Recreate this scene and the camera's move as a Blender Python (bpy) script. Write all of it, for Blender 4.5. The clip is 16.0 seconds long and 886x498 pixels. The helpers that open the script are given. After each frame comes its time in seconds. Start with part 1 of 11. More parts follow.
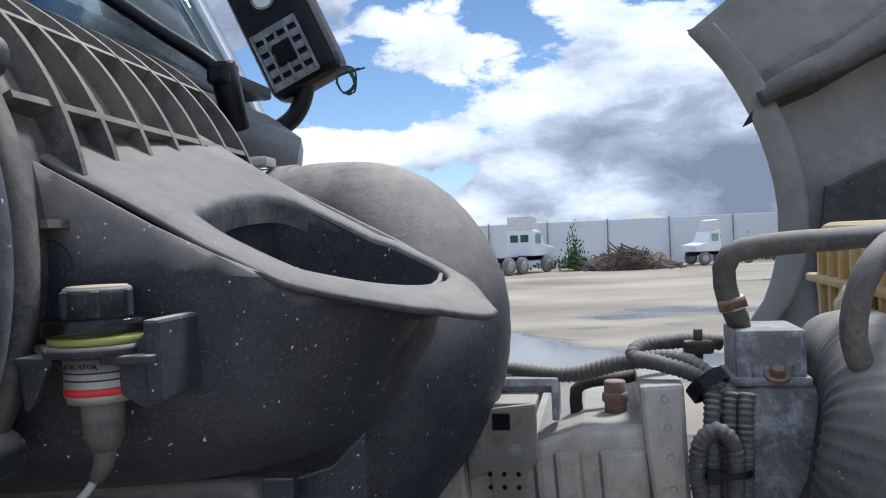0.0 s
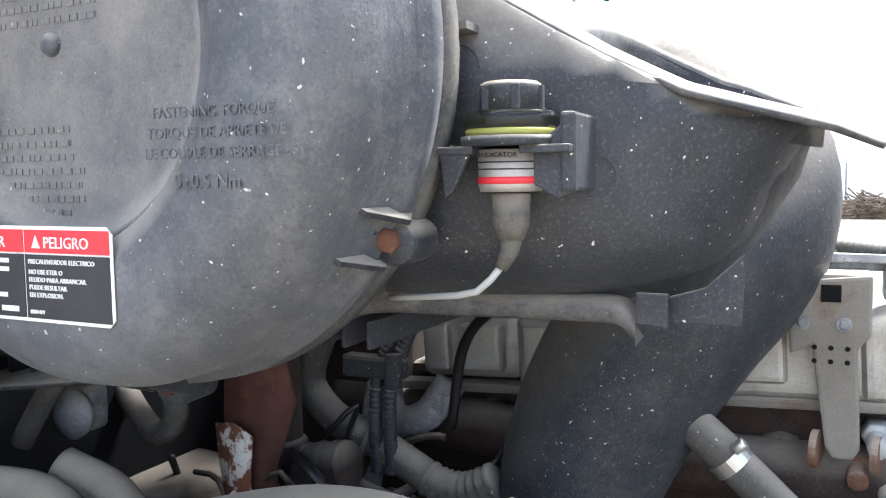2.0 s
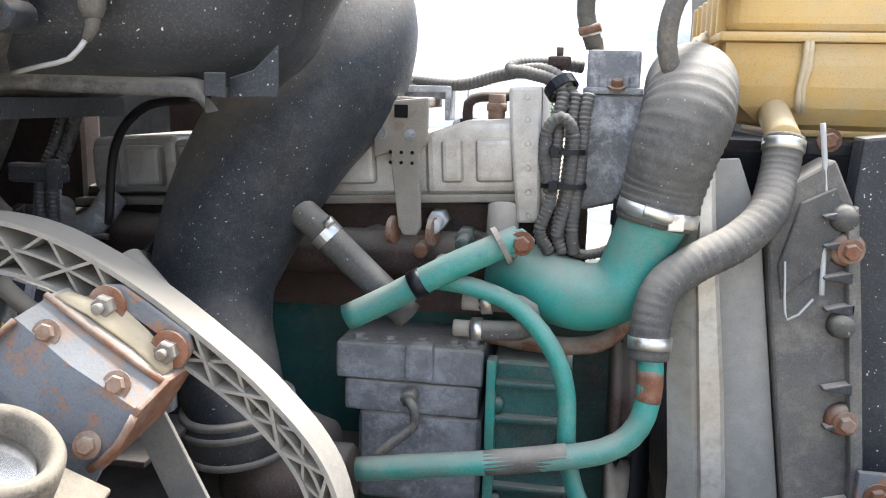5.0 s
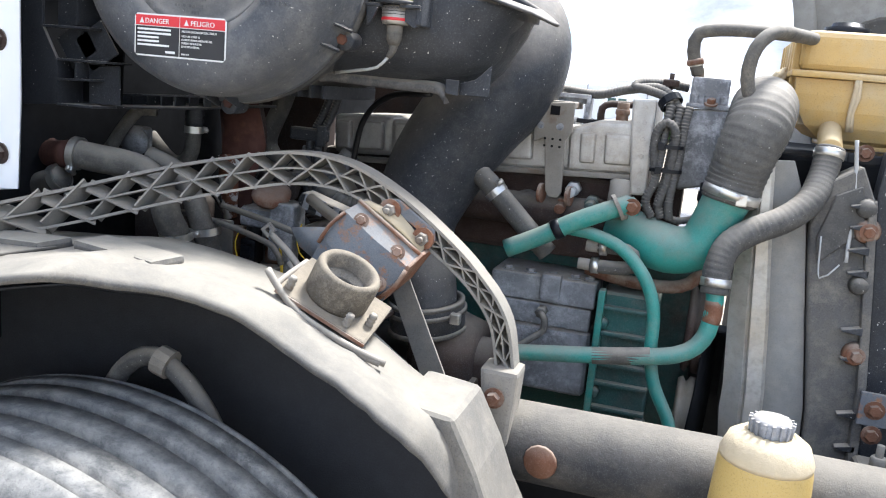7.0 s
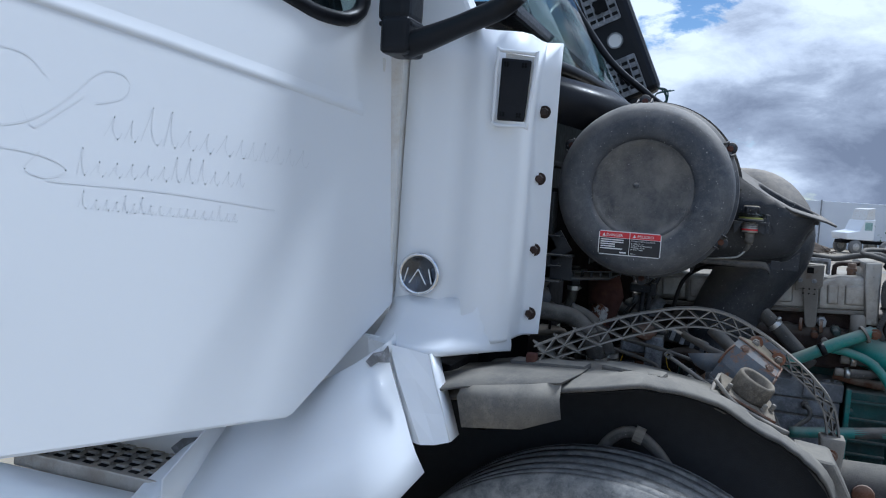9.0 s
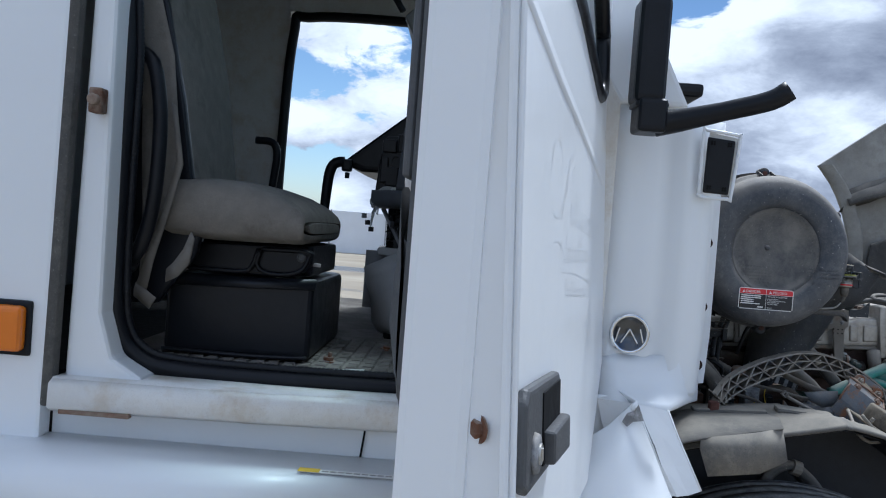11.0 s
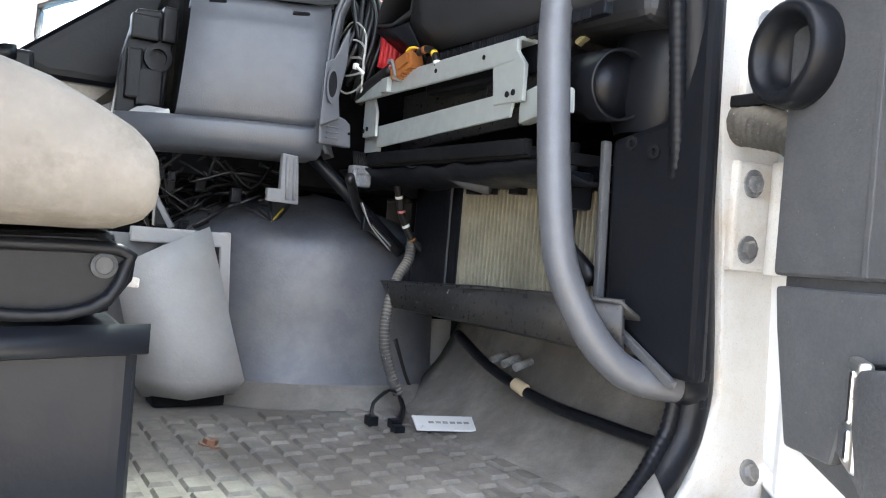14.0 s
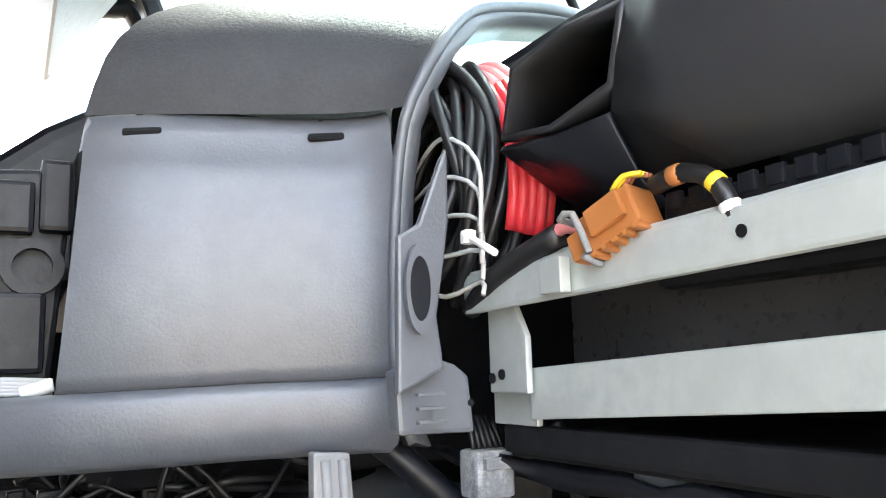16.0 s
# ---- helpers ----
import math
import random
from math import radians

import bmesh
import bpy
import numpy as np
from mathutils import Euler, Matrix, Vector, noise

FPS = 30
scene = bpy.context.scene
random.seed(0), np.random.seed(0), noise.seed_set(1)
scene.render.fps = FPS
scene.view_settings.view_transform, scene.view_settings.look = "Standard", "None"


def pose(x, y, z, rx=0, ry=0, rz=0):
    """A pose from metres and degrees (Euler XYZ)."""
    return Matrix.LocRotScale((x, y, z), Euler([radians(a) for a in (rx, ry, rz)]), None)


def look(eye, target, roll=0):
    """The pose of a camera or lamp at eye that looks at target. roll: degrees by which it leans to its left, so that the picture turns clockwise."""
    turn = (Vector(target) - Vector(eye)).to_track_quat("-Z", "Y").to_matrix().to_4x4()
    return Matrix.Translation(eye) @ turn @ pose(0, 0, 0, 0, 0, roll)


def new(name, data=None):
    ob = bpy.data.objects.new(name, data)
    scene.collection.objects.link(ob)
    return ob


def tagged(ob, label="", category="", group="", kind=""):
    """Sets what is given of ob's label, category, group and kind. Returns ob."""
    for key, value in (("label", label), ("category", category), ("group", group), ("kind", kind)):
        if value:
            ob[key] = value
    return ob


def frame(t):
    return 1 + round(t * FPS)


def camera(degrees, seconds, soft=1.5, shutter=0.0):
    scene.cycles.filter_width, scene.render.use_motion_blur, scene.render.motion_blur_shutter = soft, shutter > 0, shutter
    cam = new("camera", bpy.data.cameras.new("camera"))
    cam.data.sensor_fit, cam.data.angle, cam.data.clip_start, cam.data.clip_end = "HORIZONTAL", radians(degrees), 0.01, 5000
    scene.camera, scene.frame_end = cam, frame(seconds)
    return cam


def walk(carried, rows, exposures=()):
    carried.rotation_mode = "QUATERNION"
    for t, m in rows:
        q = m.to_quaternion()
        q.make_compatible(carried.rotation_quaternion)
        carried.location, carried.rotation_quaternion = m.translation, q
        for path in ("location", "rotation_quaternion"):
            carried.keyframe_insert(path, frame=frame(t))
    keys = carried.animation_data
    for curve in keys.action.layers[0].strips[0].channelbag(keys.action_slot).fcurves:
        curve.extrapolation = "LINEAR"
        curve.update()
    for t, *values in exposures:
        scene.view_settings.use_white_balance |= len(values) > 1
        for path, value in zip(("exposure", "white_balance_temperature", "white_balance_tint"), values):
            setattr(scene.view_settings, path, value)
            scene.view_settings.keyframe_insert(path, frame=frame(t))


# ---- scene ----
cam = camera(57.4, 16.0, 1.1)

PATH = [
    (0, (0.234, 0.015, 1.505), (-0.146, 1.978, 1.476), -2.5),
    (0.5, (0.181, -0.006, 1.504), (-0.448, 1.893, 1.507), -0.9),
    (1, (0.152, -0.021, 1.5), (-0.643, 1.814, 1.456), -0.3),
    (1.5, (0.134, -0.027, 1.469), (-0.731, 1.774, 1.363), -0.7),
    (2, (0.139, -0.026, 1.436), (-0.726, 1.77, 1.269), -0.7),
    (2.5, (0.154, -0.037, 1.409), (-0.646, 1.784, 1.195), -0.2),
    (3, (0.174, -0.06, 1.374), (-0.509, 1.802, 1.115), 0.1),
    (3.5, (0.193, -0.086, 1.359), (-0.353, 1.815, 1.068), 0.4),
    (4, (0.218, -0.123, 1.358), (-0.195, 1.807, 1.036), 0.6),
    (4.5, (0.289, -0.161, 1.352), (-0.044, 1.78, 1.004), 1.0),
    (4.7, (0.326, -0.17, 1.352), (0.014, 1.772, 0.993), 1.3),
    (6.8, (0.377, -0.543, 1.349), (-0.144, 1.345, 0.941), 5.0),
    (7, (0.374, -0.619, 1.36), (-0.187, 1.259, 0.964), 5.3),
    (7.5, (0.284, -0.81, 1.372), (-0.348, 1.059, 1.04), 5.4),
    (8, (0.162, -1.003, 1.414), (-0.518, 0.858, 1.144), 5.0),
    (8.5, (0.111, -1.308, 1.492), (-0.589, 0.554, 1.283), 4.2),
    (9, (-0.045, -1.504, 1.485), (-0.721, 0.372, 1.332), 3.8),
    (9.5, (-0.303, -1.635, 1.511), (-0.926, 0.261, 1.394), 3.6),
    (9.7, (-0.395, -1.675, 1.499), (-0.974, 0.237, 1.398), 3.8),
    (11.8, (-1.378, -1.737, 1.513), (-1.031, 0.232, 1.481), 4.7),
    (12, (-1.456, -1.712, 1.521), (-1.019, 0.239, 1.487), 4.9),
    (12.5, (-1.554, -1.505, 1.497), (-0.892, 0.381, 1.45), 5.6),
    (13, (-1.561, -1.191, 1.476), (-0.728, 0.627, 1.426), 5.9),
    (13.5, (-1.56, -0.876, 1.466), (-0.591, 0.873, 1.414), 5.7),
    (14, (-1.489, -0.576, 1.459), (-0.471, 1.145, 1.42), 4.9),
    (14.5, (-1.414, -0.306, 1.492), (-0.448, 1.446, 1.492), 3.8),
    (15, (-1.373, -0.089, 1.502), (-0.409, 1.661, 1.576), 2.9),
    (15.5, (-1.28, 0.052, 1.553), (-0.308, 1.792, 1.729), 1.4),
    (15.8, (-1.267, 0.09, 1.597), (-0.3, 1.826, 1.826), -0.4),
    (16, (-1.254, 0.112, 1.616), (-0.315, 1.854, 1.903), -1.8),
]

# exposure follows the clip's own changes of brightness
EXPOSURES = [(0.0, 0.75, 5500, 10), (0.7, 0.75, 5350, 10), (1.1, 1.1, 5300, 10), (1.5, 1.75, 5230, 10), (2.0, 2.65, 5950, 10), (2.6, 2.9, 6080, 10), (3.1, 2.78, 6080, 10), (4.7, 2.45, 6080, 10),
             (7.0, 2.15, 5880, 10), (7.6, 1.78, 5850, 10), (8.1, 1.1, 5480, 10), (8.6, 0.75, 5220, 8), (9.7, 0.35, 5160, 8), (12.0, 1.0, 5530, 9),
             (12.6, 1.32, 5580, 10), (13.1, 2.25, 6380, 10), (13.6, 3.2, 6400, 10), (14.3, 4.12, 6430, 10), (15.0, 4.45, 6450, 10), (15.4, 4.62, 6750, 10), (16.0, 4.65, 6700, 10)]
walk(cam, [(t, look(eye, target, roll)) for t, eye, target, roll in PATH], EXPOSURES)

# ---------------------------------------------------------------- world and sun
world = bpy.data.worlds.new("world")
scene.world = world
world.use_nodes = True
wn, wl = world.node_tree.nodes, world.node_tree.links
wn.clear()
w_out = wn.new("ShaderNodeOutputWorld")
w_bg = wn.new("ShaderNodeBackground")
w_sky = wn.new("ShaderNodeTexSky")
w_sky.sky_type = "NISHITA"
w_sky.sun_disc = False
SUN_EL, SUN_AZ = radians(62), radians(200)
w_sky.sun_elevation, w_sky.sun_rotation = SUN_EL, SUN_AZ
w_sky.air_density, w_sky.dust_density, w_sky.ozone_density = 1.0, 0.6, 2.5
w_tc = wn.new("ShaderNodeTexCoord")


def w_math(op, a, b=None, clamp=False):
    n = wn.new("ShaderNodeMath")
    n.operation, n.use_clamp = op, clamp
    for i, v in enumerate((a, b)):
        if v is None:
            continue
        if isinstance(v, (int, float)):
            n.inputs[i].default_value = v
        else:
            wl.new(v, n.inputs[i])
    return n.outputs[0]


# heaped clouds: noise in the direction of view, flattened a little, with their sunny sides turned up
w_map = wn.new("ShaderNodeMapping")
w_map.inputs["Scale"].default_value = (1.0, 1.0, 2.1)
wl.new(w_tc.outputs["Generated"], w_map.inputs[0])


def w_noise(scale, detail, rough, off=(0, 0, 0), dist=0.0):
    n = wn.new("ShaderNodeTexNoise")
    n.inputs["Scale"].default_value, n.inputs["Detail"].default_value = scale, detail
    n.inputs["Roughness"].default_value, n.inputs["Distortion"].default_value = rough, dist
    m = wn.new("ShaderNodeVectorMath")
    m.operation = "ADD"
    m.inputs[1].default_value = off
    wl.new(w_map.outputs[0], m.inputs[0])
    wl.new(m.outputs[0], n.inputs["Vector"])
    return n.outputs["Fac"]


def w_ramp(fac, stops):
    r = wn.new("ShaderNodeValToRGB")
    for i, (p, c) in enumerate(stops):
        e = r.color_ramp.elements[i] if i < 2 else r.color_ramp.elements.new(p)
        e.position, e.color = p, (*c, 1)
    wl.new(fac, r.inputs[0])
    return r.outputs[0]


CLOUD = (2.1, 0.9, 5.1)


def heap(dz):
    """Cloud density: broad heaps with puffed edges, dz higher up in the sky."""
    big = w_noise(3.4, 2, 0.45, (CLOUD[0], CLOUD[1] + 0.1 * dz, CLOUD[2] + dz))
    puff = w_noise(10.0, 11, 0.62, (CLOUD[0], CLOUD[1], CLOUD[2] + dz), 0.3)
    return big, puff, w_math("ADD", big, w_math("MULTIPLY", w_math("SUBTRACT", puff, 0.5), 0.34))


big, puff, body = heap(0.0)
big_up, puff_up, _ = heap(0.10)
cover = w_ramp(body, [(0.430, (0, 0, 0)), (0.455, (1, 1, 1))])
lift = w_math("ADD", w_math("MULTIPLY", w_math("SUBTRACT", big, big_up), 3.0), w_math("MULTIPLY", w_math("SUBTRACT", puff, puff_up), 1.1))
shade = w_math("ADD", lift, w_math("MULTIPLY", w_math("SUBTRACT", 0.490, body), 2.0))
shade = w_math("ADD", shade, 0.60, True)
tone = w_ramp(shade, [(0.10, (2.0, 2.15, 2.6)), (0.40, (3.7, 3.85, 4.3)), (0.62, (6.2, 6.3, 6.6)), (0.85, (8.4, 8.4, 8.4))])
w_mix = wn.new("ShaderNodeMix")
w_mix.data_type = "RGBA"
wl.new(cover, w_mix.inputs["Factor"])
wl.new(w_sky.outputs[0], w_mix.inputs["A"])
wl.new(tone, w_mix.inputs["B"])
wl.new(w_mix.outputs["Result"], w_bg.inputs[0])
w_bg.inputs[1].default_value = 0.08
wl.new(w_bg.outputs[0], w_out.inputs[0])

sun = new("sun", bpy.data.lights.new("sun", "SUN"))
sun.data.energy, sun.data.angle, sun.data.color = 2.4, radians(12.0), (1.0, 0.95, 0.88)
SUN_DIR = Vector((0.30, 0.42, 0.86))
sun.matrix_world = look(SUN_DIR * 20, (0, 0, 0))

# ---------------------------------------------------------------- materials


def material(name, base, rough=0.6, metal=0.0, grain=40.0, vary=0.25, stain=None, stain_scale=6.0, stain_cut=(0.5, 0.7), bump=0.15,
             coat=0.0, dust=0.0, dust_colour=(0.42, 0.375, 0.31), transmission=0.0, rand=0.0, spec=0.5, fleck=0.0, alpha=1.0, grime=None, grime_amount=0.5, grime_scale=30.0, sheen=0.0):
    """A surface with grain, stains and, on faces that look up, settled dust."""
    m = bpy.data.materials.new(name)
    m.use_nodes = True
    nt = m.node_tree
    N, Lk = nt.nodes, nt.links
    b = N["Principled BSDF"]
    b.inputs["Metallic"].default_value = metal
    b.inputs["Coat Weight"].default_value = coat
    b.inputs["Transmission Weight"].default_value = transmission
    b.inputs["Specular IOR Level"].default_value = spec
    b.inputs["Sheen Weight"].default_value, b.inputs["Sheen Roughness"].default_value = sheen, 0.6
    tc = N.new("ShaderNodeTexCoord")

    def nz(scale, detail=4, rg=0.6):
        n = N.new("ShaderNodeTexNoise")
        n.inputs["Scale"].default_value, n.inputs["Detail"].default_value, n.inputs["Roughness"].default_value = scale, detail, rg
        Lk.new(tc.outputs["Object"], n.inputs["Vector"])
        return n.outputs["Fac"]

    def mapr(v, a, c, d, e):
        n = N.new("ShaderNodeMapRange")
        n.inputs[1].default_value, n.inputs[2].default_value, n.inputs[3].default_value, n.inputs[4].default_value = a, c, d, e
        Lk.new(v, n.inputs[0])
        return n.outputs[0]

    def mixc(f, a, c, kind="MIX"):
        n = N.new("ShaderNodeMix")
        n.data_type, n.blend_type = "RGBA", kind
        for v, k in ((f, "Factor"), (a, "A"), (c, "B")):
            if hasattr(v, "is_output"):
                Lk.new(v, n.inputs[k])
            elif k == "Factor":
                n.inputs[k].default_value = v
            else:
                n.inputs[k].default_value = (*v, 1)
        return n.outputs["Result"]

    fine, broad = nz(grain, 6), nz(grain / 9.0, 3)
    lo, hi = [max(0, c * (1 - vary)) for c in base], [min(1, c * (1 + vary)) for c in base]
    col = mixc(mapr(broad, 0.3, 0.7, 0, 1), lo, hi)
    col = mixc(mapr(fine, 0.35, 0.65, 0, 0.45), col, [c * (1 - 0.7 * vary) for c in base])
    rgh = mapr(fine, 0.3, 0.7, max(0.02, rough - min(0.1, 0.18 * rough)), min(1, rough + min(0.1, 0.18 * rough)))
    if rand:
        oi = N.new("ShaderNodeObjectInfo")
        col = mixc(mapr(oi.outputs["Random"], 0, 1, 0, rand), col, [c * 0.45 for c in base])
    if stain:
        s = mapr(nz(stain_scale, 8, 0.65), stain_cut[0], stain_cut[1], 0, 1)
        col = mixc(s, col, stain)
    if grime:
        patch = mapr(nz(grime_scale, 10, 0.78), 0.47, 0.66, 0, grime_amount)
        drift = mapr(nz(grime_scale / 7.0, 4, 0.6), 0.36, 0.62, 0.15, 1)
        gm = N.new("ShaderNodeMath")
        gm.operation = "MULTIPLY"
        Lk.new(patch, gm.inputs[0])
        Lk.new(drift, gm.inputs[1])
        col = mixc(gm.outputs[0], col, grime)
    if fleck:
        f = mapr(nz(260.0, 1, 0.5), 0.74, 0.78, 0, fleck)
        col = mixc(f, col, (0.62, 0.6, 0.55))
    grit = nz(480.0, 3, 0.75) if dust or grime else None
    if grit:
        col = mixc(mapr(grit, 0.54, 0.72, 0, 0.42), col, [min(0.8, 0.6 * c + 0.13) for c in base])
        col = mixc(mapr(grit, 0.28, 0.46, 0.5, 0), col, [0.4 * c for c in base])
    if dust:
        g = N.new("ShaderNodeNewGeometry")
        sp = N.new("ShaderNodeSeparateXYZ")
        Lk.new(g.outputs["Normal"], sp.inputs[0])
        up = mapr(sp.outputs[2], 0.15, 0.95, 0, 1)
        mm = N.new("ShaderNodeMath")
        mm.operation = "MULTIPLY"
        Lk.new(up, mm.inputs[0])
        Lk.new(mapr(nz(grain / 5.0, 7, 0.7), 0.25, 0.6, 0.35 * dust, dust), mm.inputs[1])
        col = mixc(mm.outputs[0], col, dust_colour)
        rm = N.new("ShaderNodeMix")
        Lk.new(mm.outputs[0], rm.inputs["Factor"])
        Lk.new(rgh, rm.inputs["A"])
        rm.inputs["B"].default_value = 0.95
        rgh = rm.outputs["Result"]
    Lk.new(col, b.inputs["Base Color"])
    Lk.new(rgh, b.inputs["Roughness"])
    b.inputs["Alpha"].default_value = alpha
    if bump:
        bp = N.new("ShaderNodeBump")
        bp.inputs["Strength"].default_value, bp.inputs["Distance"].default_value = bump, 0.002
        Lk.new(fine, bp.inputs["Height"])
        Lk.new(bp.outputs[0], b.inputs["Normal"])
        if grit:
            bg = N.new("ShaderNodeBump")
            bg.inputs["Strength"].default_value, bg.inputs["Distance"].default_value = 0.35, 0.0008
            Lk.new(grit, bg.inputs["Height"])
            Lk.new(bp.outputs[0], bg.inputs["Normal"])
            Lk.new(bg.outputs[0], b.inputs["Normal"])
    return m


def woven_material(name, pale, dark, kind, scale):
    """Cloth with fine ribs or dots woven into it."""
    m = bpy.data.materials.new(name)
    m.use_nodes = True
    N, Lk = m.node_tree.nodes, m.node_tree.links
    b = N["Principled BSDF"]
    b.inputs["Roughness"].default_value = 0.95
    tc = N.new("ShaderNodeTexCoord")
    if kind == "BANDS":
        w = N.new("ShaderNodeTexWave")
        w.wave_type, w.bands_direction = "BANDS", "Z"
        w.inputs["Distortion"].default_value = 0.4
        fac = w.outputs["Fac"]
    else:
        w = N.new("ShaderNodeTexVoronoi")
        w.inputs["Randomness"].default_value = 0.15
        fac = w.outputs["Distance"]
    w.inputs["Scale"].default_value = scale
    Lk.new(tc.outputs["Object"], w.inputs["Vector"])
    mr = N.new("ShaderNodeMapRange")
    mr.inputs[1].default_value, mr.inputs[2].default_value = (0.25, 0.75) if kind == "BANDS" else (0.2, 0.45)
    Lk.new(fac, mr.inputs[0])
    mx = N.new("ShaderNodeMix")
    mx.data_type = "RGBA"
    mx.inputs["A"].default_value, mx.inputs["B"].default_value = (*dark, 1), (*pale, 1)
    Lk.new(mr.outputs[0], mx.inputs["Factor"])
    Lk.new(mx.outputs["Result"], b.inputs["Base Color"])
    bp = N.new("ShaderNodeBump")
    bp.inputs["Strength"].default_value, bp.inputs["Distance"].default_value = 0.4, 0.001
    Lk.new(fac, bp.inputs["Height"])
    Lk.new(bp.outputs[0], b.inputs["Normal"])
    return m


DUST = (0.42, 0.375, 0.31)
M_PLASTIC = material("black plastic, dusty", (0.018, 0.021, 0.027), 0.5, grain=90, vary=0.3, stain=(0.036, 0.040, 0.050), stain_scale=5, stain_cut=(0.5, 0.8), dust=1.0, fleck=0.9, bump=0.35, grime=(0.075, 0.078, 0.086), grime_amount=0.32, grime_scale=45.0, spec=0.42, sheen=0.04)
M_LID = material("faded black plastic", (0.038, 0.044, 0.056), 0.5, grain=70, vary=0.3, stain=(0.125, 0.125, 0.128), stain_scale=4, stain_cut=(0.47, 0.75), dust=0.9, fleck=0.8, bump=0.4, grime=(0.20, 0.195, 0.185), grime_amount=0.45, grime_scale=55.0, spec=0.5, sheen=0.09)
M_DUSTBLACK = material("black plastic caked with sandy dust", (0.055, 0.056, 0.058), 0.85, grain=80, vary=0.3, stain=(0.20, 0.18, 0.15), stain_scale=9, stain_cut=(0.38, 0.68), dust=0.85, grime=(0.27, 0.245, 0.21), grime_amount=0.45, grime_scale=50.0, bump=0.35, dust_colour=(0.47, 0.405, 0.32))
M_ELBOW = material("smooth black rubber", (0.020, 0.024, 0.031), 0.5, grain=110, vary=0.3, stain=(0.04, 0.04, 0.042), stain_scale=6, stain_cut=(0.5, 0.78), dust=1.0, fleck=0.7, bump=0.3, grime=(0.075, 0.073, 0.07), grime_amount=0.5, grime_scale=38.0, spec=0.35, sheen=0.04, dust_colour=(0.4, 0.35, 0.285))
M_RUBBER = material("dusty rubber", (0.065, 0.063, 0.06), 0.75, grain=60, vary=0.3, stain=(0.09, 0.085, 0.075), stain_scale=5, stain_cut=(0.42, 0.72), dust=0.8, fleck=0.5, grime=(0.16, 0.15, 0.13), grime_amount=0.6, grime_scale=45.0)
M_HOSE = material("dusty grey hose", (0.105, 0.098, 0.086), 0.85, grain=50, vary=0.3, stain=(0.055, 0.052, 0.05), stain_scale=9, dust=0.8, grime=(0.28, 0.25, 0.2), grime_amount=0.6, grime_scale=45.0, bump=0.35)
M_ALU = material("dull cast aluminium", (0.50, 0.485, 0.455), 0.48, metal=0.6, grain=60, vary=0.25, stain=(0.28, 0.245, 0.2), stain_scale=7, stain_cut=(0.45, 0.75), dust=0.8, grime=(0.25, 0.22, 0.18), grime_amount=0.6, grime_scale=40.0, bump=0.3)
M_CASTGREY = material("oxidised grey casting", (0.19, 0.195, 0.205), 0.7, metal=0.2, grain=45, vary=0.45, stain=(0.33, 0.34, 0.36), stain_scale=12, stain_cut=(0.5, 0.68), dust=0.7, grime=(0.62, 0.63, 0.66), grime_amount=0.85, grime_scale=38.0, bump=0.4)
M_TEAL = material("teal engine paint", (0.035, 0.26, 0.22), 0.42, grain=40, vary=0.25, stain=(0.16, 0.17, 0.14), stain_scale=7, stain_cut=(0.5, 0.75), dust=0.75, grime=(0.3, 0.3, 0.25), grime_amount=0.55, grime_scale=35.0, bump=0.25)
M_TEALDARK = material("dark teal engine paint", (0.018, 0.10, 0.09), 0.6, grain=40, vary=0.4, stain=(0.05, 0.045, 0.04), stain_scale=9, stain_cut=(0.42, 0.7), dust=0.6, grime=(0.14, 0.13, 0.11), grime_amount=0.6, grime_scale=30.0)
M_RUST = material("rusted steel", (0.17, 0.075, 0.04), 0.9, grain=70, vary=0.5, stain=(0.30, 0.24, 0.19), stain_scale=14, stain_cut=(0.48, 0.68), dust=0.6, bump=0.6)
M_OXIDE = material("dark red oxide with flaking paint", (0.075, 0.028, 0.02), 0.85, grain=60, vary=0.5, stain=(0.16, 0.07, 0.04), stain_scale=18, stain_cut=(0.55, 0.7), bump=0.6)
M_RUSTDARK = material("dark rusted iron", (0.045, 0.026, 0.02), 0.9, grain=50, vary=0.5, stain=(0.02, 0.02, 0.02), stain_scale=8, dust=0.5)
M_PLATE = material("grey plate with rust", (0.115, 0.128, 0.145), 0.65, metal=0.0, grain=40, vary=0.35, stain=(0.27, 0.12, 0.05), stain_scale=38, stain_cut=(0.53, 0.63), dust=0.45, grime=(0.19, 0.16, 0.125), grime_amount=0.5, grime_scale=70.0, bump=0.5)
M_CUP = material("rubber caked with pale sand", (0.11, 0.095, 0.074), 0.95, grain=70, vary=0.3, stain=(0.12, 0.105, 0.085), stain_scale=24, stain_cut=(0.5, 0.7), dust=0.7, dust_colour=(0.30, 0.255, 0.19), bump=0.5, grime=(0.32, 0.27, 0.20), grime_amount=0.5, grime_scale=60.0)
M_DUSTY = material("sand dusted metal", (0.22, 0.20, 0.17), 0.9, grain=60, vary=0.3, stain=(0.13, 0.085, 0.055), stain_scale=11, stain_cut=(0.56, 0.68), dust=1.0)
M_WHITE = material("white truck paint", (0.80, 0.82, 0.84), 0.42, grain=30, vary=0.006, stain=(0.74, 0.74, 0.73), stain_scale=3, stain_cut=(0.66, 0.98), bump=0, coat=0.12)
M_WHITEIN = material("white paint, dirty", (0.74, 0.735, 0.71), 0.45, grain=30, vary=0.05, stain=(0.56, 0.48, 0.37), stain_scale=9, stain_cut=(0.52, 0.76), bump=0.05, grime=(0.5, 0.41, 0.29), grime_amount=0.4, grime_scale=16.0)
